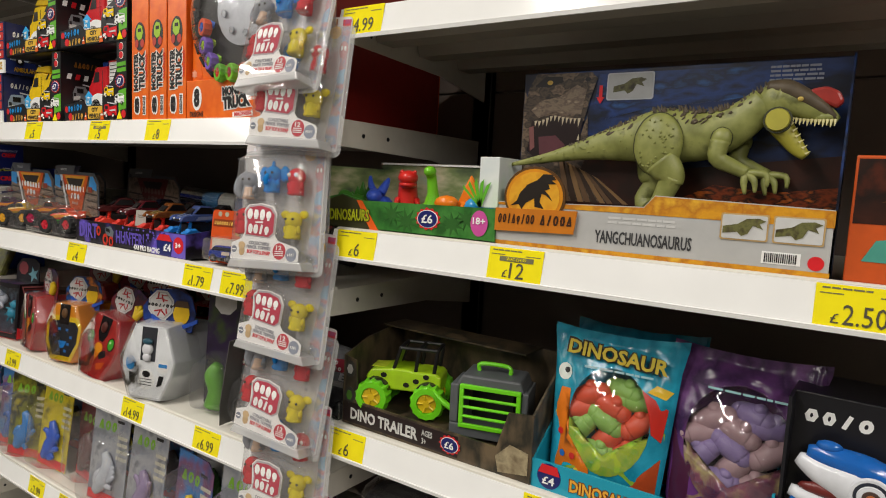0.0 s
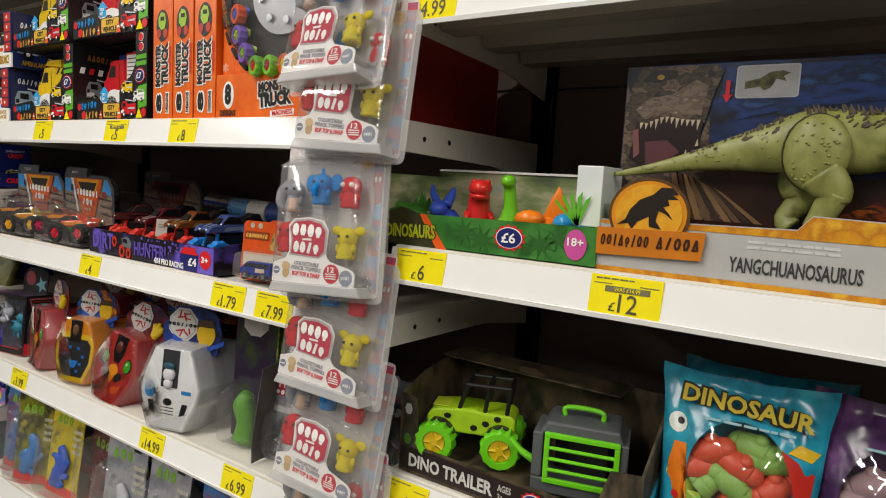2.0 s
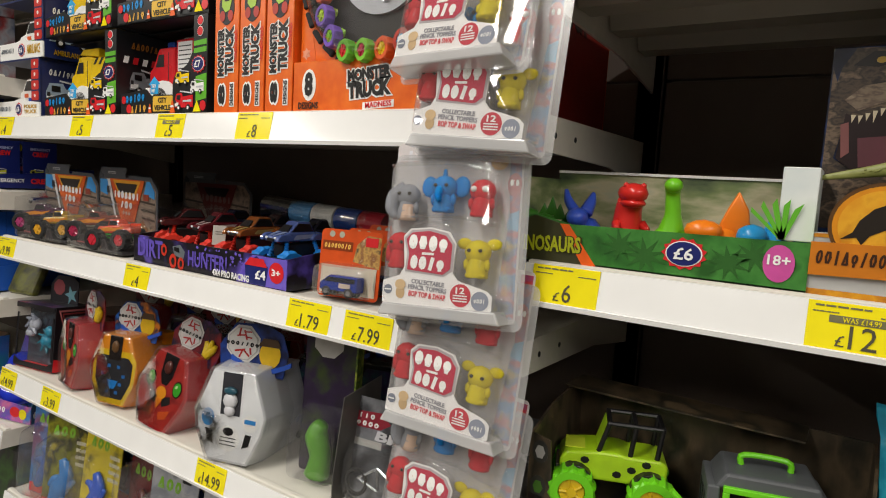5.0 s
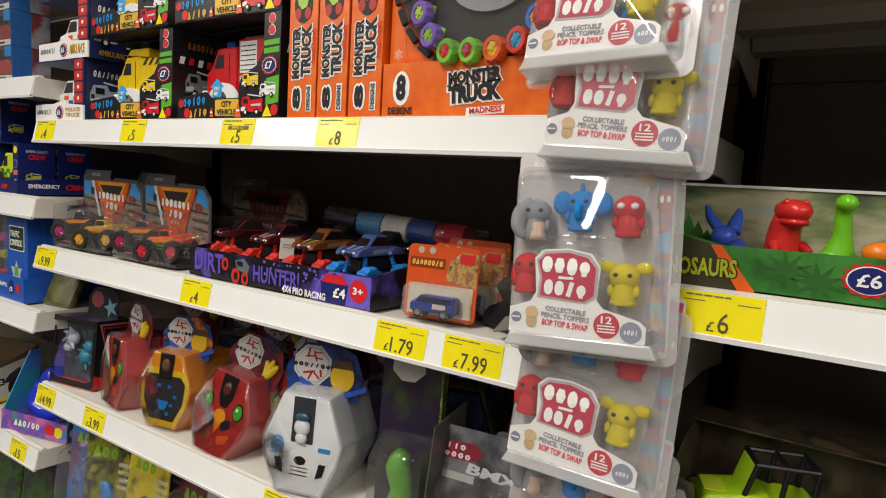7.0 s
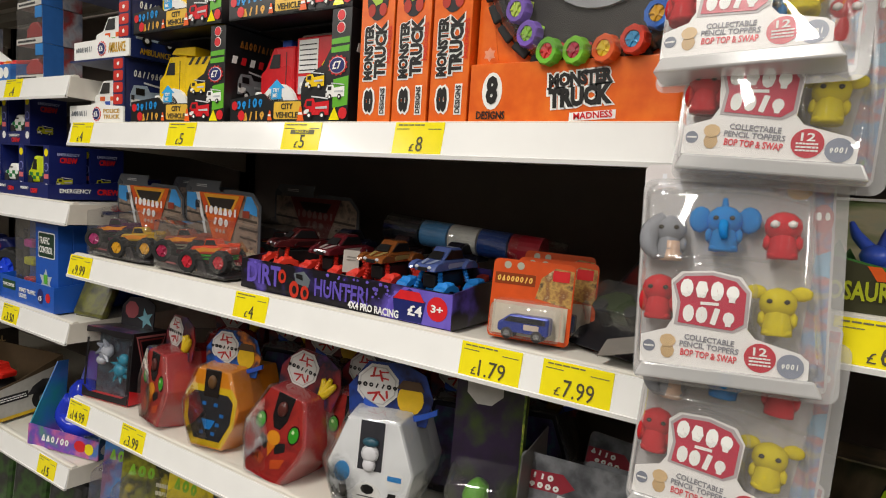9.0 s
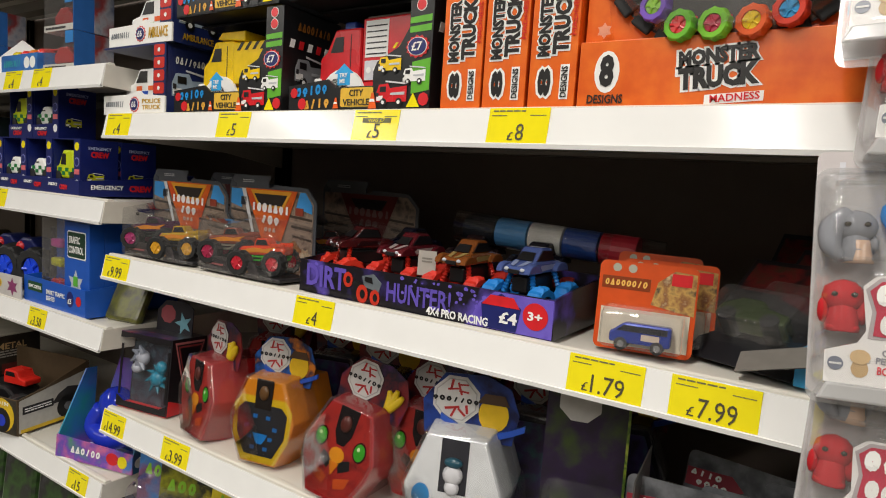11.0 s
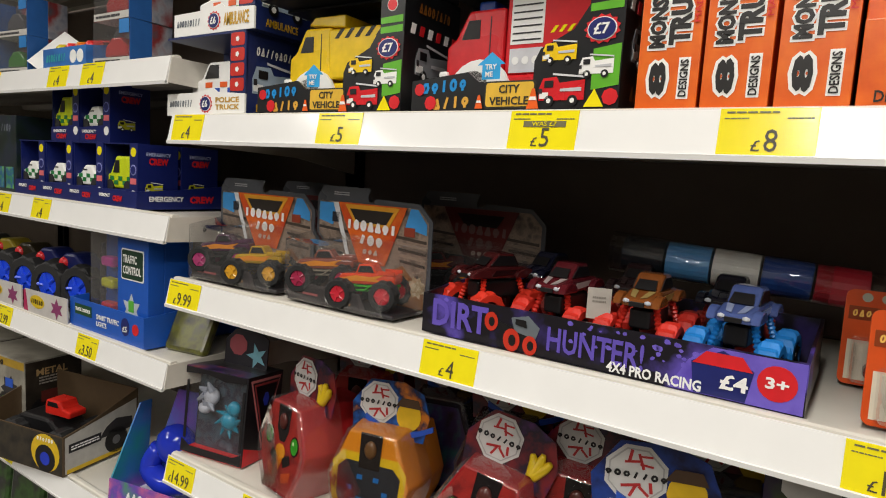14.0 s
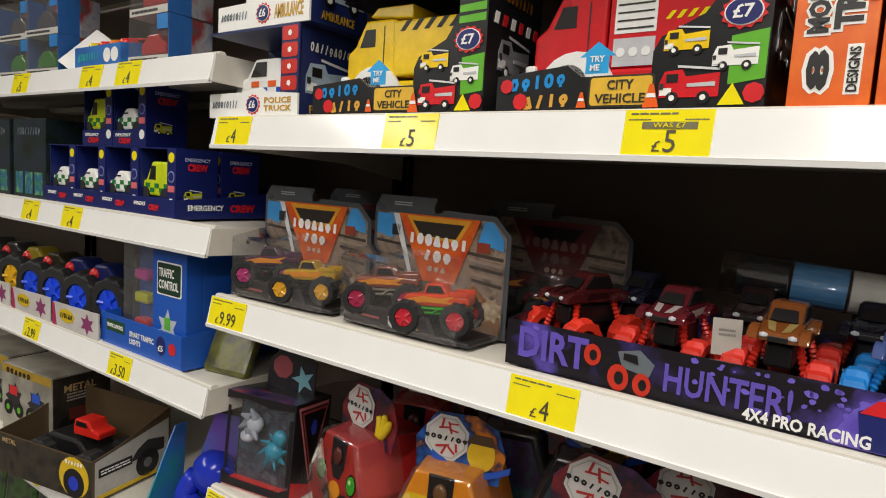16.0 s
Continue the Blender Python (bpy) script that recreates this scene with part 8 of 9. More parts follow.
def bike_pack(x, y, z, rz, lean):
    t = thing("bike_toy_pack", "dark blister card with silver finger bikes", "blister pack", pose(x, y, z, lean, 0, rz), "finger bike packs")
    part("card", prism(rounded(0, 0.075, 0.135, 0.15, 0.008), 0.001, at(FRONT, 0, 0.03)), picture(["2a2a2e", "55575c", "85878c", "3a3a3e"], 20), t)
    f = at(FRONT, 0, 0.029)
    deco(t, "red_patch", f, [(-0.066, 0.128), (-0.012, 0.132), (0.004, 0.118), (-0.012, 0.108), (-0.066, 0.106)], paint("9a2a3a", 0.35), 1)
    mark(t, f, -0.042, 0.124, 0.04, 0.009, 4, WHITE, 2, 91)
    mark(t, f, -0.034, 0.113, 0.04, 0.009, 4, WHITE, 2, 92)
    letters(t, f, "BMX", 0.02, 0.098, 0.075, 0.014, paint("d8d8dc", 0.3), 2, -3, 0.04, "lettering", 0.2)
    deco(t, "white_slip", f, rect(-0.034, 0.086, 0.055, 0.01), paint("c0c0bc", 0.4), 2)
    part("bubble", shell(rounded(0.0, 0.05, 0.12, 0.09, 0.02), [(a, b, 0.028) for a, b in rounded(0.0, 0.048, 0.1, 0.072, 0.02)], f), PVC, t, "clear plastic bubble", True)
    fr = bmesh.new()
    for a, b in (((-0.03, 0.04), (0.0, 0.06)), ((0.0, 0.06), (0.03, 0.045)), ((-0.03, 0.04), (0.004, 0.03)), ((0.004, 0.03), (0.0, 0.06))):
        rod((a[0], 0.015, a[1]), (b[0], 0.015, b[1]), 0.0025, fr, 8)
    part("bike_frame", fr, CHROME, t)
    for u in (-0.032, 0.034):
        rg = bmesh.new()
        for i in range(14):
            a0, a1 = 2 * math.pi * i / 14, 2 * math.pi * (i + 1) / 14
            rod((u + 0.017 * math.cos(a0), 0.015, 0.034 + 0.017 * math.sin(a0)), (u + 0.017 * math.cos(a1), 0.015, 0.034 + 0.017 * math.sin(a1)), 0.003, rg, 6)
        part("bike_wheel", rg, RUBBER, t)
    return t


bike_pack(1.02, 0.03, B3, 6, -10)
bike_pack(1.09, 0.05, B3, 2, -12)
bike_pack(1.04, 0.14, B3, -10, -18)
bike_pack(1.15, 0.11, B3, 4, -8)
wedge = thing("card_divider", "thin grey cardboard divider standing on the shelf", "card divider", pose(0.965, 0.02, B3, 0, 0, 4))
part("panel", prism([(0, 0), (0.11, 0), (0.11, 0.16), (0.02, 0.15), (0.0, 0.04)], 0.0015, RIGHT), paint("55534f", 0.4), wedge)


# ---------------------------------------------------------------- bay B, lower shelf
def figure_card(x, y, z, rz, back, suit, lean=-6, h=0.22, w=0.125, clear=True, label="yellow and blue carded stretchy toy figure"):
    t = thing("toy_figure_card", label, "carded toy", pose(x, y, z, lean, 0, rz), "carded figures")
    part("card", prism([(-w / 2, 0), (w / 2, 0), (w / 2, h - 0.02), (w / 2 - 0.02, h), (-w / 2, h)], 0.0015, at(FRONT, 0, 0.0015)), back, t)
    f = at(FRONT)
    mark(t, f, -0.012, h - 0.045, 0.065, 0.028, 3, paint("7ab02a", 0.35) if clear else DARK, 1, 95)
    deco(t, "slot", f, rect(0.03, h - 0.03, 0.022, 0.006), BLACK, 1)
    bars(t, f, 0.04, h * 0.6, 0.035, 0.06, 4, paint("c8c4b0", 0.4), 1, 4)
    rnd = random.Random(int(x * 997))
    fig = tube([(-0.03, -0.02, 0.02), (-0.005, -0.02, 0.05), (0.012, -0.022, 0.09), (-0.004, -0.022, 0.125)], [0.012, 0.024, 0.02, 0.01], None, 12)
    for _ in range(6):
        a0 = rnd.uniform(0, 6.28)
        tube([(0.0, -0.02, 0.07), (0.022 * math.cos(a0), -0.024, 0.07 + 0.03 * math.sin(a0)), (0.04 * math.cos(a0 + 0.4), -0.022, 0.07 + 0.055 * math.sin(a0 + 0.4))], [0.014, 0.01, 0.006], fig, 8)
    fig.transform(Matrix.Translation((0, 0.004, 0.008)) @ Matrix.Diagonal((0.85, 0.55, 0.85, 1)))
    part("figure", fig, paint(suit, 0.25), t, "", True)
    if clear:
        part("bubble", shell(rounded(0, 0.085, w * 0.85, 0.165, 0.02), [(a, b, 0.045) for a, b in rounded(0, 0.085, w * 0.7, 0.14, 0.02)], f), PVC, t, "clear plastic bubble", True)
    deco(t, "foot_print", f, rect(0, 0.012, w - 0.004, 0.02), RED, 1)
    return t


GOO = picture(["b8a81e", "d8c424", "c8b41e", "3a3a20"], 16)
GOO2 = picture(["1c1c18", "8a8a1e", "2a2a20", "c8b81e"], 16)
SEA = picture(["2a5a9a", "3a7ab8", "7a4a6a", "2a4a7a"], 14)
CLEARC = picture(["6a6e76", "8a8e98", "a8a8ac", "50545c"], 18)
for i, (x, y, rz, bk, st, lb) in enumerate(((0.10, 0.04, 10, SEA, "2a5aa8", "blue carded toy figure in a clear bubble"), (0.19, 0.03, 16, GOO2, "3a78b8", "black and yellow carded stretchy toy figure"), (0.30, 0.04, 4, GOO, "2454c0", "yellow carded blue stretchy toy figure"),
                                            (0.43, 0.06, -4, picture(["3a1414", "6a2020", "1c1414"], 16), "5a1c1c", "dark red carded toy figure"), (0.56, 0.03, 6, CLEARC, "b8bcc4", "grey carded clear toy figure"), (0.70, 0.03, 2, CLEARC, "8a7a9a", "grey carded toy figure with purple parts"),
                                            (0.86, 0.03, -4, SEA, "d8b81e", "blue carded toy car pack"), (1.0, 0.03, 2, CLEARC, "6a6e76", "grey carded toy figure"), (1.13, 0.04, 2, SEA, "3a6ab0", "blue carded toy figure"))):
    figure_card(x, y, B4, rz, bk, st, -6 - i % 3, 0.215 if i not in (3, 6) else 0.19, 0.12, True, lb)
for i in range(8):
    figure_card(0.1 + i * 0.14, 0.13, B4, 3 - i % 4, (GOO2, SEA, CLEARC)[i % 3], ("2a4a7a", "5a5a60", "3a6a2a")[i % 3], -4, 0.21, 0.12, False, "carded toy figure in the second row")

# ---------------------------------------------------------------- bay C
CREW = paint("152060", 0.32, 0, 0.08)


def crew_box(x, y, z, van, top=True):
    t = thing("toy_car_carton", "blue open carton with a small emergency toy " + ("ambulance" if van else "police car"), "boxed toy", pose(x, y, z, 0, 0, 0), "emergency car cartons")
    w, d, h = 0.108, 0.075, 0.105
    bm = block(-w / 2, w / 2, 0.0025, d, 0, 0.003)
    block(-w / 2, w / 2, d - 0.003, d, 0.003, h, 0, bm)
    block(w / 2 - 0.002, w / 2, 0.0025, d - 0.003, 0.003, h, 0, bm)
    block(-w / 2, -w / 2 + 0.002, 0.0025, d - 0.003, 0.003, h, 0, bm)
    block(-w / 2, w / 2, 0.0, d, h, h + 0.002, 0, bm)
    part("carton", bm, CREW, t)
    part("lip", prism([(-w / 2, 0), (w / 2, 0), (w / 2, h), (w / 2 - 0.024, h), (w / 2 - 0.024, 0.03), (-w / 2, 0.026)], 0.0025, at(FRONT, 0, 0.0025)), CREW, t)
    f = at(FRONT)
    letters(t, f, "EMERGENCY", -0.018, 0.019, 0.05, 0.0055, WHITE, 1)
    letters(t, f, "CREW", -0.012, 0.009, 0.04, 0.010, RED, 1, 0, 0.05)
    deco(t, "yellow_dot", f, ngon(w / 2 - 0.012, h - 0.013, 0.008), YELLOW, 1)
    deco(t, "price_disc", f, ngon(w / 2 - 0.012, 0.062, 0.009), paint("8a90c8", 0.35), 1)
    deco(t, "price_disc_face", f, ngon(w / 2 - 0.012, 0.062, 0.007), NAVY, 2)
    deco(t, "red_tag", f, rect(w / 2 - 0.012, 0.043, 0.018, 0.010), paint("d86a70", 0.35), 1)
    deco(t, "white_dot", f, ngon(w / 2 - 0.012, 0.02, 0.008), WHITE, 1)
    r = at(RIGHT, w / 2)
    letters(t, r, "EMERGENCY", 0.038, 0.09, 0.045, 0.006, paint("a8b0d8", 0.35), 1)
    letters(t, r, "CREW", 0.038, 0.078, 0.036, 0.012, RED, 1, 0, 0.05)
    mini_truck(t, r, 0.03, 0.03, 0.032, paint("b8b81e", 0.35), 1)
    hh = 0.058 if van else 0.042
    car = part("toy_car", prism([(-0.048, 0.012), (0.02, 0.012), (0.02, hh), (-0.02, hh), (-0.034, 0.034), (-0.048, 0.03)] if van else [(-0.048, 0.012), (0.03, 0.012), (0.03, 0.028), (0.012, 0.03), (0.002, hh), (-0.018, hh), (-0.03, 0.03), (-0.048, 0.027)], 0.034, at(FRONT, 0, 0.045), 0.003),
               paint("c8d81e", 0.28) if van else WHITE, t, "yellow toy ambulance" if van else "white toy police car")
    car.scale, car.location = (1.22, 1.1, 1.22), (-0.004, -0.004, 0.014)
    g = at(FRONT, 0, 0.0108)
    deco(car, "window", g, [(-0.026, 0.034), (-0.01, 0.034), (-0.01, hh - 0.006), (-0.02, hh - 0.006)], BLACK, 1)
    for i in range(6):
        deco(car, "check", g, rect(-0.04 + i * 0.011, 0.02 + (i % 2) * 0.006, 0.010, 0.006), paint("1f7a3a", 0.3), 1)
    for wx in (-0.034, 0.014):
        part("wheel", rod((wx, 0.009, 0.013), (wx, 0.046, 0.013), 0.0105, None, 16), RUBBER, car)
    return t


ct = thing("display_tray", "dark blue cardboard display tray of emergency cars", "display tray", pose(-0.345, 0.012, C2, 0, 0, 0))
part("tray", open_carton(0.45, 0.25, 0.035, 0.03, 0.003, 0.05, 0.035), CREW, ct)
letters(ct, at(RIGHT, 0.225), "EMERGENCY", 0.055, 0.018, 0.065, 0.009, WHITE, 1)
letters(ct, at(RIGHT, 0.225), "CREW", 0.125, 0.017, 0.05, 0.013, RED, 1, 0, 0.05)
for i in range(4):
    letters(ct, at(FRONT), "EMERGENCY", -0.19 + i * 0.105, 0.019, 0.035, 0.006, WHITE, 1)
    letters(ct, at(FRONT), "CREW", -0.148 + i * 0.105, 0.015, 0.03, 0.010, RED, 1, 0, 0.05)
for i, vn in enumerate((0, 0, 0, 1)):
    crew_box(-0.51 + 0.1095 * i, 0.018, C2 + 0.0035, vn)
    crew_box(-0.51 + 0.1095 * i, 0.1, C2 + 0.0035, vn)
for i, vn in enumerate((1, 0)):
    crew_box(-0.40 + 0.1095 * i, 0.03, C2 + 0.1115, vn)
for x in (-0.66, -0.83, -1.0, -1.16):
    bx = thing("toy_car_carton", "dark boxed toy vehicle with green packs beside it", "boxed toy", pose(x, 0.02, C2, 0, 0, 0), "dark vehicle boxes")
    part("carton", carton(0.15, 0.12, 0.16), picture(["14161c", "1c2a24", "222a3a", "1a3a22"], 14), bx)
    mark(bx, at(FRONT), 0, 0.135, 0.11, 0.02, 9, paint("6a707a", 0.35), 1, 97)
    for k in range(3):
        deco(bx, "green_print", at(FRONT), rect(-0.045 + k * 0.045, 0.03, 0.036, 0.045), picture(["3a8a3a", "2a5a8a", "6ab04a"], 50), 1)


def big_wheel_truck(x, body, rim):
    t = thing("toy_stunt_truck", "black wheeled toy stunt truck with coloured rims in a tray", "toy truck", pose(x, 0.02, C3 + 0.004, 0, 0, 14), "stunt trucks")
    part("body", prism([(-0.04, 0.06), (0.04, 0.06), (0.05, 0.085), (0.01, 0.12), (-0.02, 0.12), (-0.05, 0.085)], 0.05, at(FRONT, 0, 0.085), 0.006), paint(body, 0.3), t)
    part("red_ball", ball((-0.02, 0.04, 0.1), 0.013), RED, t)
    for wx in (-0.035, 0.045):
        for wy in (0.025, 0.1):
            w_ = wheel(t, (wx, wy, 0.055), 0.05, 0.036, RUBBER, paint(rim, 0.3), (0, 1, 0), 11)
    return t


for i, (x, bd, rm) in enumerate(((-0.42, "16205a", "1f4ae0"), (-0.52, "16205a", "1f4ae0"), (-0.62, "2a2414", "1f4ae0"), (-0.72, "8a7a1e", "d8a81e"), (-0.83, "2a2a2a", "d8a81e"), (-0.95, "2a2a2a", "8a8a8a"))):
    big_wheel_truck(x, bd, rm)
for i in range(3):
    wt = thing("display_tray", "white printed low card tray under stunt trucks", "display tray", pose(-0.43 - 0.19 * i, 0.004, C3, 0, 0, 0), "stunt truck trays")
    part("lip", prism([(-0.09, 0), (0.09, 0), (0.09, 0.05), (-0.085, 0.046)], 0.0025, at(FRONT, 0, 0.0025)), picture(["b8b4b0", "c8c4c0", "d0ccc8"], 20), wt)
    part("base", block(-0.09, 0.09, 0.003, 0.12, 0, 0.003), WHITE, wt)
    deco(wt, "red_stripe", at(FRONT), [(-0.088, 0.002), (-0.07, 0.002), (-0.08, 0.044), (-0.088, 0.044)], paint("b02a5a", 0.35), 1)
    deco(wt, "yellow_print", at(FRONT), ngon(-0.03, 0.026, 0.03, 0.013), paint("d8b81e", 0.35), 1)
    mark(wt, at(FRONT), -0.03, 0.026, 0.05, 0.013, 6, BLACK, 2, 98)
    deco(wt, "printed_truck", at(FRONT), star(0.05, 0.024, 0.02, 0.01, 6, 1.3), paint("8a3a6a", 0.35), 1)

TRAFFIC = paint("1f57b8", 0.32, 0, 0.06)


def traffic_set():
    t = thing("display_tray", "bright blue display tray with a traffic light set", "display tray", pose(-0.22, 0.012, C3, 0, 0, 0))
    part("tray", open_carton(0.25, 0.2, 0.075, 0.055, 0.003, 0.09, 0.06), TRAFFIC, t)
    f = at(FRONT)
    deco(t, "green_plate", f, rect(-0.075, 0.036, 0.06, 0.02), paint("1f4a2a", 0.35), 1)
    letters(t, f, "TRAFFIC CONTROL", -0.075, 0.036, 0.054, 0.007, WHITE, 2)
    letters(t, f, "SMART TRAFFIC\nLIGHTS", 0.01, 0.026, 0.075, 0.022, WHITE, 1)
    deco(t, "price_badge", f, ngon(0.068, 0.03, 0.013, 0.016), NAVY, 1)
    letters(t, f, "£5", 0.068, 0.026, 0.014, 0.010, WHITE, 2)
    deco(t, "red_dot", f, ngon(0.1, 0.03, 0.01), RED, 1)
    b = thing("boxed_toy", "blue window box with toy traffic lights and cars", "boxed toy", pose(-0.195, 0.022, C3 + 0.0035, 0, 0, 0))
    W, D, H = 0.19, 0.085, 0.18
    part("carton", block(-W / 2, W / 2, 0.03, D, 0, H, 0.001), TRAFFIC, b)
    part("front_column", block(0.0, W / 2, 0.0, 0.0298, 0, H, 0.001), TRAFFIC, b)
    part("window", block(-W / 2, -0.001, 0.001, 0.0016, 0.02, H), PVC, b, "clear window")
    part("base", block(-W / 2, -0.001, 0.0, 0.0298, 0, 0.02), TRAFFIC, b)
    g = at(FRONT)
    deco(b, "sign", g, rounded(0.048, 0.135, 0.07, 0.055, 0.004), WHITE, 1)
    deco(b, "sign_face", g, rounded(0.048, 0.135, 0.065, 0.05, 0.004), paint("1c3a2a", 0.35), 2)
    letters(b, g, "TRAFFIC\nCONTROL", 0.048, 0.135, 0.056, 0.034, WHITE, 3)
    deco(b, "robot_print", g, star(0.045, 0.055, 0.03, 0.016, 6), paint("b8c0c8", 0.35), 1)
    deco(b, "robot_print_face", g, rect(0.045, 0.062, 0.016, 0.02), paint("5ab03a", 0.35), 2)
    deco(b, "red_dot", g, ngon(0.02, 0.04, 0.009), WHITE, 2)
    deco(b, "red_dot_face", g, ngon(0.075, 0.03, 0.009), RED, 1)
    for k, (hx, zz) in enumerate((("c83a9a", 0.12), ("c8c81e", 0.08), ("d83a2a", 0.035))):
        part("toy_car", block(-0.07, -0.03, 0.006, 0.026, zz, zz + 0.018, 0.004), paint(hx, 0.3), b)
    part("lamp_post", rod((-0.08, 0.016, 0.02), (-0.08, 0.016, 0.16), 0.005), DARK, b)
    return t


traffic_set()
dk = thing("toy_bag", "dark foil toy bag lying against the bracket", "toy bag", pose(-0.045, 0.05, C3, -25, 0, 10))
part("foil", block(-0.045, 0.045, 0, 0.02, 0, 0.12, 0.008), picture(["2a2a2a", "6a6a2a", "4a4a4a"], 26), dk)


def metal_set(x, z, tall):
    t = thing("boxed_toy_truck", "yellow, white and black boxed toy monster truck", "boxed toy", pose(x, 0.03, z, 0, 0, 6), "metal truck boxes")
    part("carton", carton(0.2, 0.13, 0.16), picture(["8e8a80", "a8a498", "7a766c", "9a968a"], 8), t)
    f, r = at(FRONT), at(RIGHT, 0.1)
    deco(t, "yellow_band", f, rect(0, 0.148, 0.196, 0.018), paint("a8882a", 0.35), 1)
    mark(t, f, -0.03, 0.145, 0.1, 0.016, 6, BLACK, 2, 99)
    for u in (-0.05, 0.04):
        deco(t, "printed_truck", f, star(u, 0.085, 0.035, 0.022, 7), DARK, 1)
        deco(t, "printed_cab", f, rect(u, 0.102, 0.03, 0.02), (RED, BLUE)[u > 0], 2)
        for k in (-0.022, 0.022):
            deco(t, "printed_wheel", f, ngon(u + k, 0.06, 0.017), BLACK, 2)
            deco(t, "printed_hub", f, ngon(u + k, 0.06, 0.007), paint("5ab02a", 0.35), 3)
    deco(t, "dark_side", r, rect(0.065, 0.08, 0.126, 0.152), picture(["1c1814", "2e2822", "3e3830"], 26), 1)
    deco(t, "side_wheel_print", r, ngon(0.04, 0.04, 0.03), BLACK, 2)
    deco(t, "side_cab_print", r, rect(0.06, 0.072, 0.05, 0.026), paint("5a2420", 0.4), 3)
    bars(t, r, 0.06, 0.11, 0.06, 0.02, 3, paint("9a968e", 0.4), 2, 5)
    letters(t, r, "METAL", 0.06, 0.13, 0.07, 0.016, paint("b89a6a", 0.35), 2)
    return t


metal_set(-0.71, C4, True)
metal_set(-0.93, C4, True)


def giant_truck():
    t = thing("boxed_toy_truck", "open white carton with a black truck and red jeep", "boxed toy", pose(-0.47, -0.035, C4, 0, 0, 12))
    t.scale = (0.8, 0.8, 0.8)
    w, d = 0.34, 0.22
    part("carton", open_carton(w, d, 0.13, 0.10, 0.003, 0.16, 0.115), paint("54432f", 0.5), t)
    f, r = at(FRONT), at(RIGHT, w / 2)
    deco(t, "white_side", r, [(0.006, 0.004), (d - 0.006, 0.004), (d - 0.006, 0.135), (0.09, 0.112), (0.006, 0.096)], paint("b8b5ae", 0.4), 1)
    deco(t, "dark_front", f, rect(0, 0.05, w - 0.004, 0.096), picture(["161412", "2a2622", "3a342a", "1c1a18"], 24), 1)
    letters(t, f, "METAL", -0.12, 0.085, 0.05, 0.012, paint("b89a6a", 0.35), 2)
    deco(t, "yellow_disc", f, ngon(0.11, 0.05, 0.05, 0.048), paint("d8b41e", 0.35), 2)
    deco(t, "printed_tyre", f, ngon(0.11, 0.036, 0.035), BLACK, 3)
    deco(t, "printed_rim", f, ngon(0.11, 0.036, 0.017), paint("1f3ac0", 0.35), 4)
    mark(t, f, 0.11, 0.084, 0.06, 0.014, 6, WHITE, 3, 100)
    deco(t, "black_plate", r, rect(0.06, 0.066, 0.09, 0.022), BLACK, 2)
    bars(t, r, 0.06, 0.066, 0.08, 0.013, 2, WHITE, 3, 3)
    deco(t, "printed_wheel", r, ngon(0.15, 0.042, 0.034), BLACK, 2)
    deco(t, "printed_hub", r, ngon(0.15, 0.042, 0.012), paint("6a6a6e", 0.4), 3)
    deco(t, "printed_body", r, [(0.1, 0.06), (0.2, 0.06), (0.2, 0.09), (0.15, 0.1), (0.12, 0.085)], DARK, 2)
    deco(t, "yellow_foot", r, rect(0.11, 0.009, 0.2, 0.01), paint("d8b41e", 0.35), 2)
    body = part("toy_truck", prism([(-0.13, 0.05), (0.13, 0.05), (0.13, 0.08), (0.05, 0.09), (0.02, 0.115), (-0.08, 0.115), (-0.13, 0.085)], 0.09, at(FRONT, 0, 0.13), 0.008), BLACK, t, "black plastic monster truck")
    body.location, body.scale = (0, 0.03, -0.012), (1, 1, 0.9)
    for wx in (-0.085, 0.085):
        for wy in (0.035, 0.125):
            wheel(body, (wx, wy, 0.055), 0.05, 0.05, RUBBER, paint("1f3ac0", 0.3), (0, 1, 0), 12)
    jp = part("red_jeep", prism([(-0.04, 0.118), (0.05, 0.118), (0.052, 0.135), (0.024, 0.14), (0.014, 0.158), (-0.034, 0.158), (-0.04, 0.14)], 0.05, at(FRONT, 0, 0.105), 0.004), paint("d0281e", 0.28), t, "red toy jeep body")
    jp.location = (0.03, 0.03, -0.02)
    deco(jp, "window", at(FRONT, 0, 0.0548), [(-0.03, 0.141), (0.012, 0.141), (0.006, 0.154), (-0.028, 0.154)], BLACK, 1)
    deco(jp, "windscreen", at(RIGHT, 0.0145), rect(0.08, 0.149, 0.036, 0.012), BLACK, 1)
    return t


giant_truck()


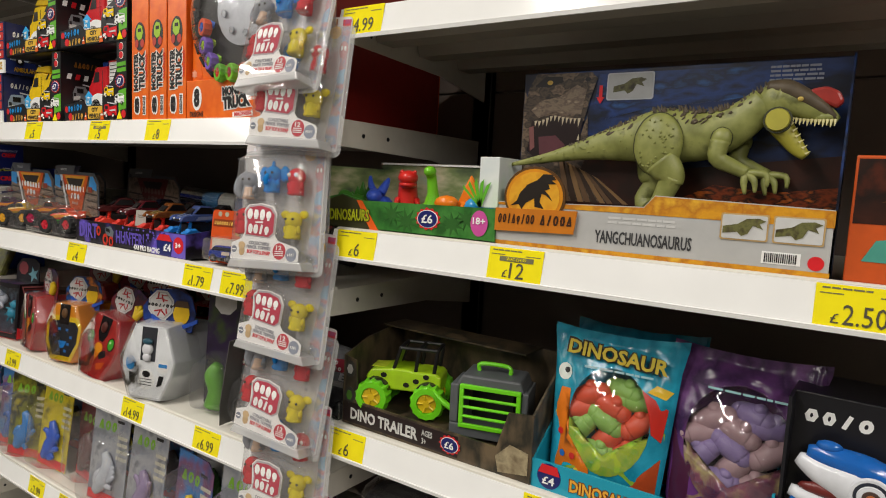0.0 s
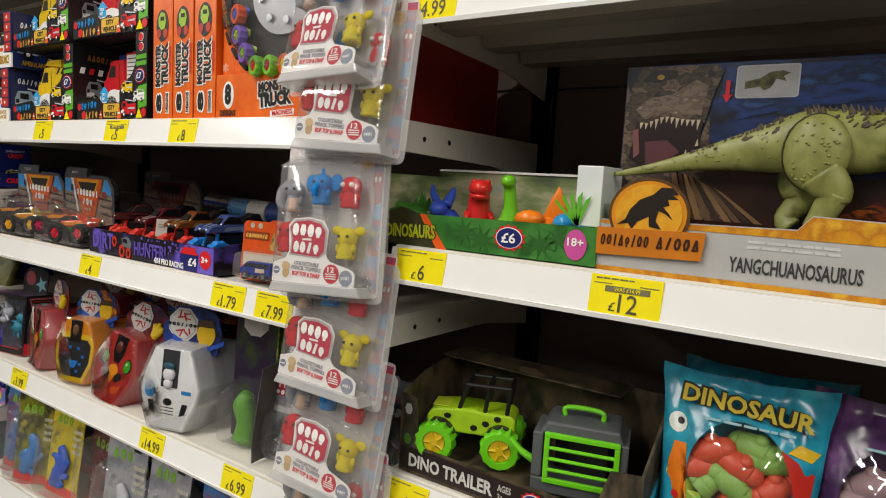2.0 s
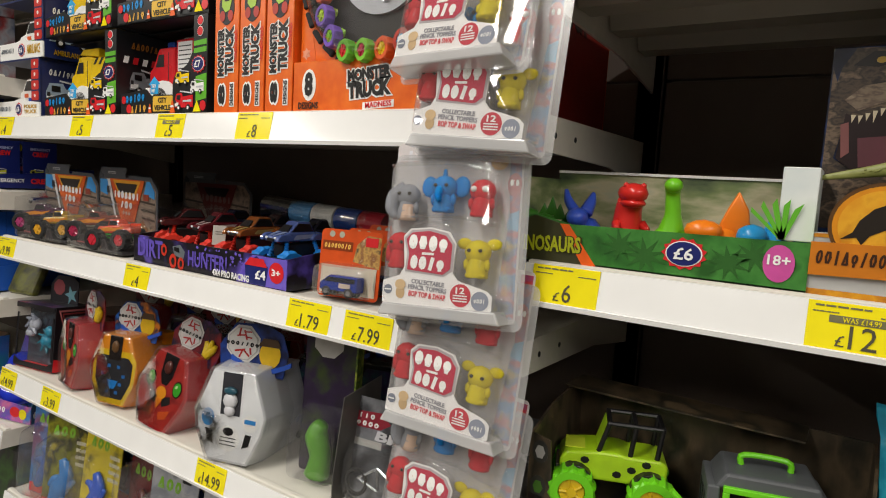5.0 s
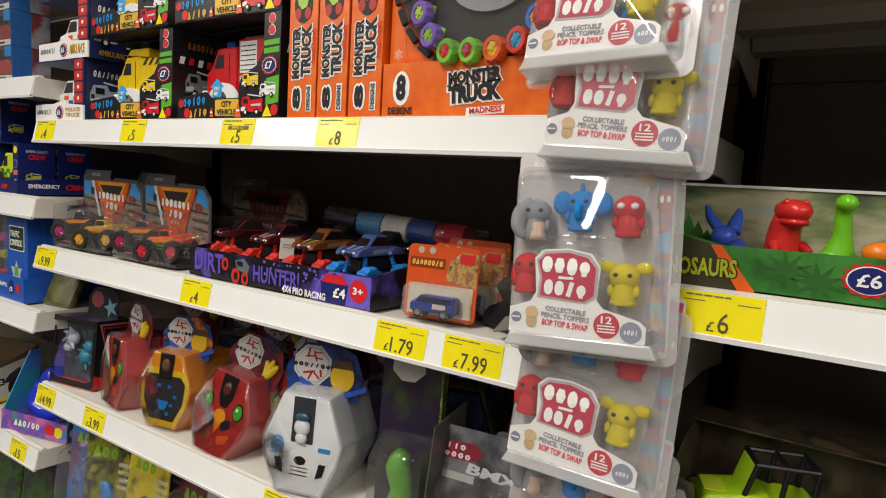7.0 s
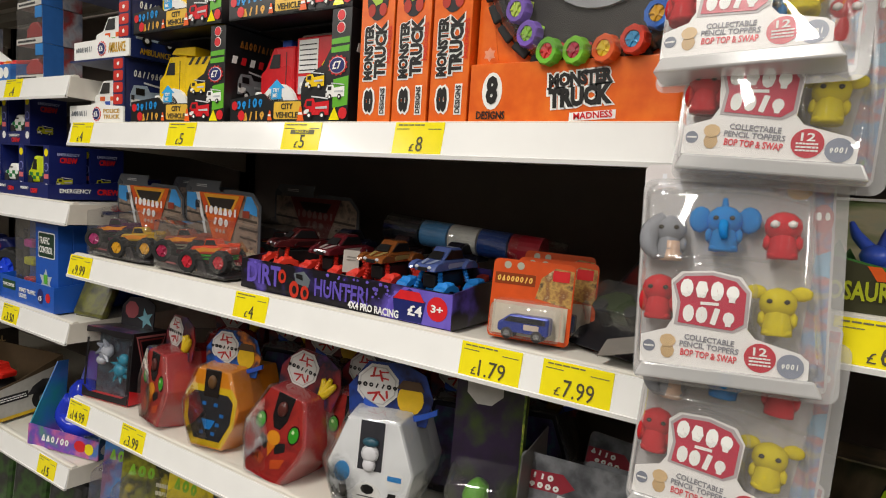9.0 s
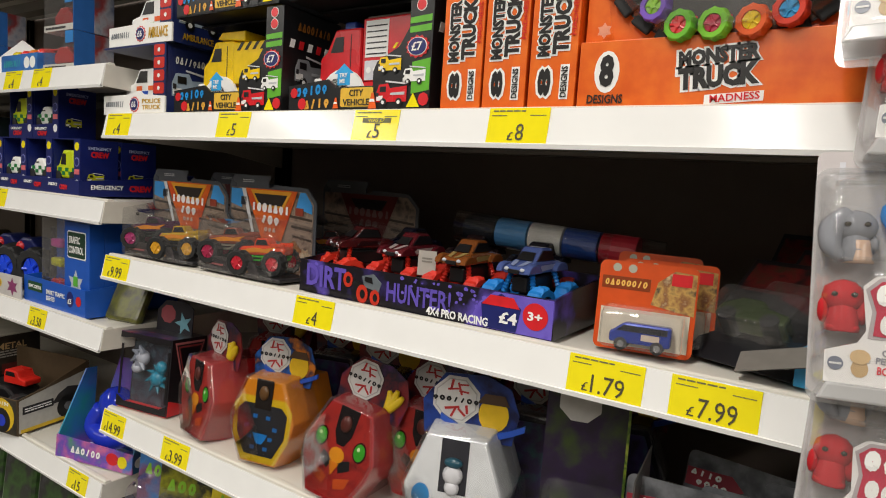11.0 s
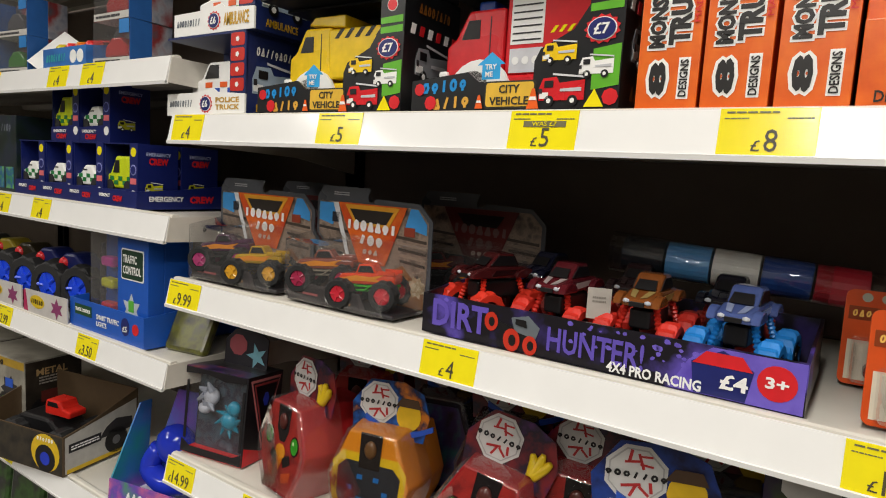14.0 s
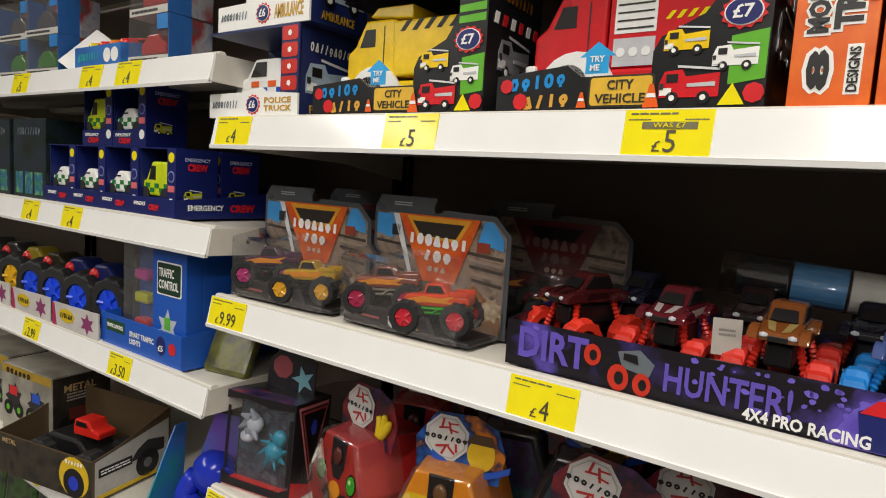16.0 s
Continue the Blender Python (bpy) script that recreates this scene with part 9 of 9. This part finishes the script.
def monkey_pack():
    t = thing("toy_ball_pack", "rainbow triangular card pack with a blue stretchy toy", "toy pack", pose(-0.09, 0.025, C4, -4, 0, 14))
    R = picture(["2a9a8a", "3a7ac0", "7a4ab8", "3ab06a"], 5, 0.3)
    part("back_card", prism([(-0.1, 0), (0.1, 0), (0.035, 0.2), (-0.035, 0.2)], 0.003, at(FRONT, 0, 0.09)), R, t)
    part("front_lip", prism([(-0.1, 0), (0.1, 0), (0.1, 0.04), (-0.1, 0.045)], 0.003, at(FRONT, 0, 0.003)), picture(["4a9a5a", "6a4ab0", "c86a9a", "4a7ac0"], 18), t)
    part("side_card", prism([(0.003, 0), (0.087, 0), (0.087, 0.17), (0.06, 0.17), (0.003, 0.045)], 0.003, at(RIGHT, 0.097)), picture(["5a3a9a", "3a6a8a", "4a3a7a"], 12), t)
    part("side_card", prism([(0.003, 0), (0.087, 0), (0.087, 0.17), (0.06, 0.17), (0.003, 0.045)], 0.003, at(RIGHT, -0.1)), R, t)
    part("base", block(-0.097, 0.097, 0.003, 0.087, 0, 0.003), WHITE, t)
    r = at(RIGHT, 0.1)
    mark(t, r, 0.045, 0.085, 0.06, 0.016, 6, paint("b83a7a", 0.35), 1, 101)
    mark(t, r, 0.045, 0.065, 0.06, 0.014, 6, WHITE, 1, 102)
    for u, v, hx in ((0.02, 0.02, "e0dcd8"), (0.04, 0.026, "3a9a3a"), (0.065, 0.018, "c8c8c4")):
        deco(t, "printed_dot", r, ngon(u, v, 0.014, 0.011), paint(hx, 0.35), 1)
    mark(t, at(FRONT), -0.02, 0.022, 0.08, 0.018, 6, WHITE, 1, 103)
    deco(t, "red_print", at(FRONT), ngon(0.05, 0.022, 0.016, 0.012), RED, 1)
    deco(t, "yellow_print", at(FRONT), ngon(0.075, 0.02, 0.012, 0.012), YELLOW, 1)
    toy = ball((0.0, 0.052, 0.11), (0.042, 0.03, 0.04))
    tube([(-0.035, 0.05, 0.1), (-0.05, 0.045, 0.06), (0.0, 0.04, 0.04), (0.05, 0.045, 0.065), (0.03, 0.05, 0.1)], [0.018, 0.02, 0.022, 0.02, 0.018], toy, 12)
    part("stretchy_toy", toy, paint("2438c0", 0.12, 0, 0.05, 60, 0.02, 0.6), t, "glossy blue stretchy toy", True)
    return t


monkey_pack()


def clear_box(x, z, rz, hexa, w=0.11, h=0.075):
    t = thing("boxed_toy", "small clear fronted box with a coloured toy vehicle", "boxed toy", pose(x, 0.02, z, 0, 0, rz), "small vehicle boxes")
    part("carton", block(-w / 2, w / 2, 0.04, 0.08, 0, h, 0.001), picture(["4a4a52", "7a2a2a", "8a8a90", "3a4a6a"], 16), t)
    part("side_panel", block(w / 2 - 0.002, w / 2, 0, 0.04, 0, h), paint("2a5a9a", 0.35), t)
    part("base_panel", block(-w / 2, w / 2 - 0.002, 0, 0.04, 0, 0.012), paint("c0beb8", 0.4), t)
    part("toy_car", prism([(-0.035, 0.016), (0.03, 0.016), (0.03, 0.032), (0.01, 0.048), (-0.015, 0.048), (-0.035, 0.032)], 0.024, at(FRONT, 0, 0.034), 0.003), paint(hexa, 0.25), t)
    part("window", block(-w / 2 + 0.001, w / 2 - 0.003, 0.0, 0.0006, 0.012, h - 0.001), PVC, t, "clear window")
    deco(t, "blue_corner", at(FRONT), [(w / 2 - 0.03, h - 0.024), (w / 2 - 0.002, h - 0.024), (w / 2 - 0.002, h - 0.001), (w / 2 - 0.03, h - 0.001)], paint("2a7ac0", 0.35), 2)
    bars(t, at(FRONT), -0.01, 0.006, w * 0.7, 0.008, 1, DARK, 1, 3)
    return t


for k in range(3):
    clear_box(-0.215, C1 + 0.0755 * k, 3 - 2 * k, ("c83a3a", "b83a3a", "3a5ab0")[k])
for x in (-0.60, -0.73, -0.88, -1.02, -1.15):
    for k in range(2):
        clear_box(x, C1 + 0.0755 * k, 4, ("3a8a2a", "5a5a60")[k], 0.125)
pt = thing("display_tray", "blue tray of red and yellow toy aeroplanes", "display tray", pose(-0.37, 0.015, C1, 0, 0, 0))
part("tray", open_carton(0.16, 0.12, 0.045, 0.038), picture(["2a5aa0", "3a78c0", "2a4a8a"], 14), pt)
mark(pt, at(FRONT), -0.03, 0.02, 0.075, 0.018, 8, paint("3ab0b0", 0.35), 1, 104)
for u in (0.035, 0.06):
    deco(pt, "white_disc", at(FRONT), ngon(u, 0.02, 0.012), WHITE, 1)
for i, hx in enumerate(("d8c81e", "d82a2a", "e0701e", "d82a2a")):
    pl = thing("toy_aeroplane", "small red and yellow plastic toy aeroplane", "toy aeroplane", pose(-0.425 + i * 0.036, 0.06, C1 + 0.0035, 0, 0, 20), "toy aeroplanes")
    part("fuselage", tube([(0, -0.035, 0.035), (0, 0, 0.04), (0, 0.04, 0.036)], [0.008, 0.012, 0.005], None, 10), paint(hx, 0.3), pl, "", True)
    part("wing", block(-0.026, 0.026, -0.012, 0.006, 0.046, 0.05, 0.0015), paint("d82a2a" if i % 2 else "e0b01e", 0.3), pl)
    part("tail_fin", block(-0.001, 0.001, 0.03, 0.042, 0.038, 0.06), paint(hx, 0.3), pl)
    part("undercarriage", block(-0.008, 0.008, -0.012, 0.012, 0.0, 0.03, 0.002), DARK, pl)
wc = thing("white_card", "white card sheet leaning on the toy boxes", "card", pose(-0.49, 0.03, C1, -35, 28, 12))
part("sheet", block(-0.05, 0.05, 0, 0.002, 0, 0.095, 0.0005), WHITE, wc)
for i in range(6):
    gb = thing("toy_bag", "green and dark printed toy bag on the low shelf", "toy bag", pose(-0.15 - i * 0.17, 0.05, C5, -6, 0, 5), "low shelf toy bags")
    part("foil", block(-0.07, 0.07, 0, 0.05, 0, 0.17, 0.014), picture(["1c2a18", "3a5a2a", "2a2a2a", "4a4a50"], 16), gb)
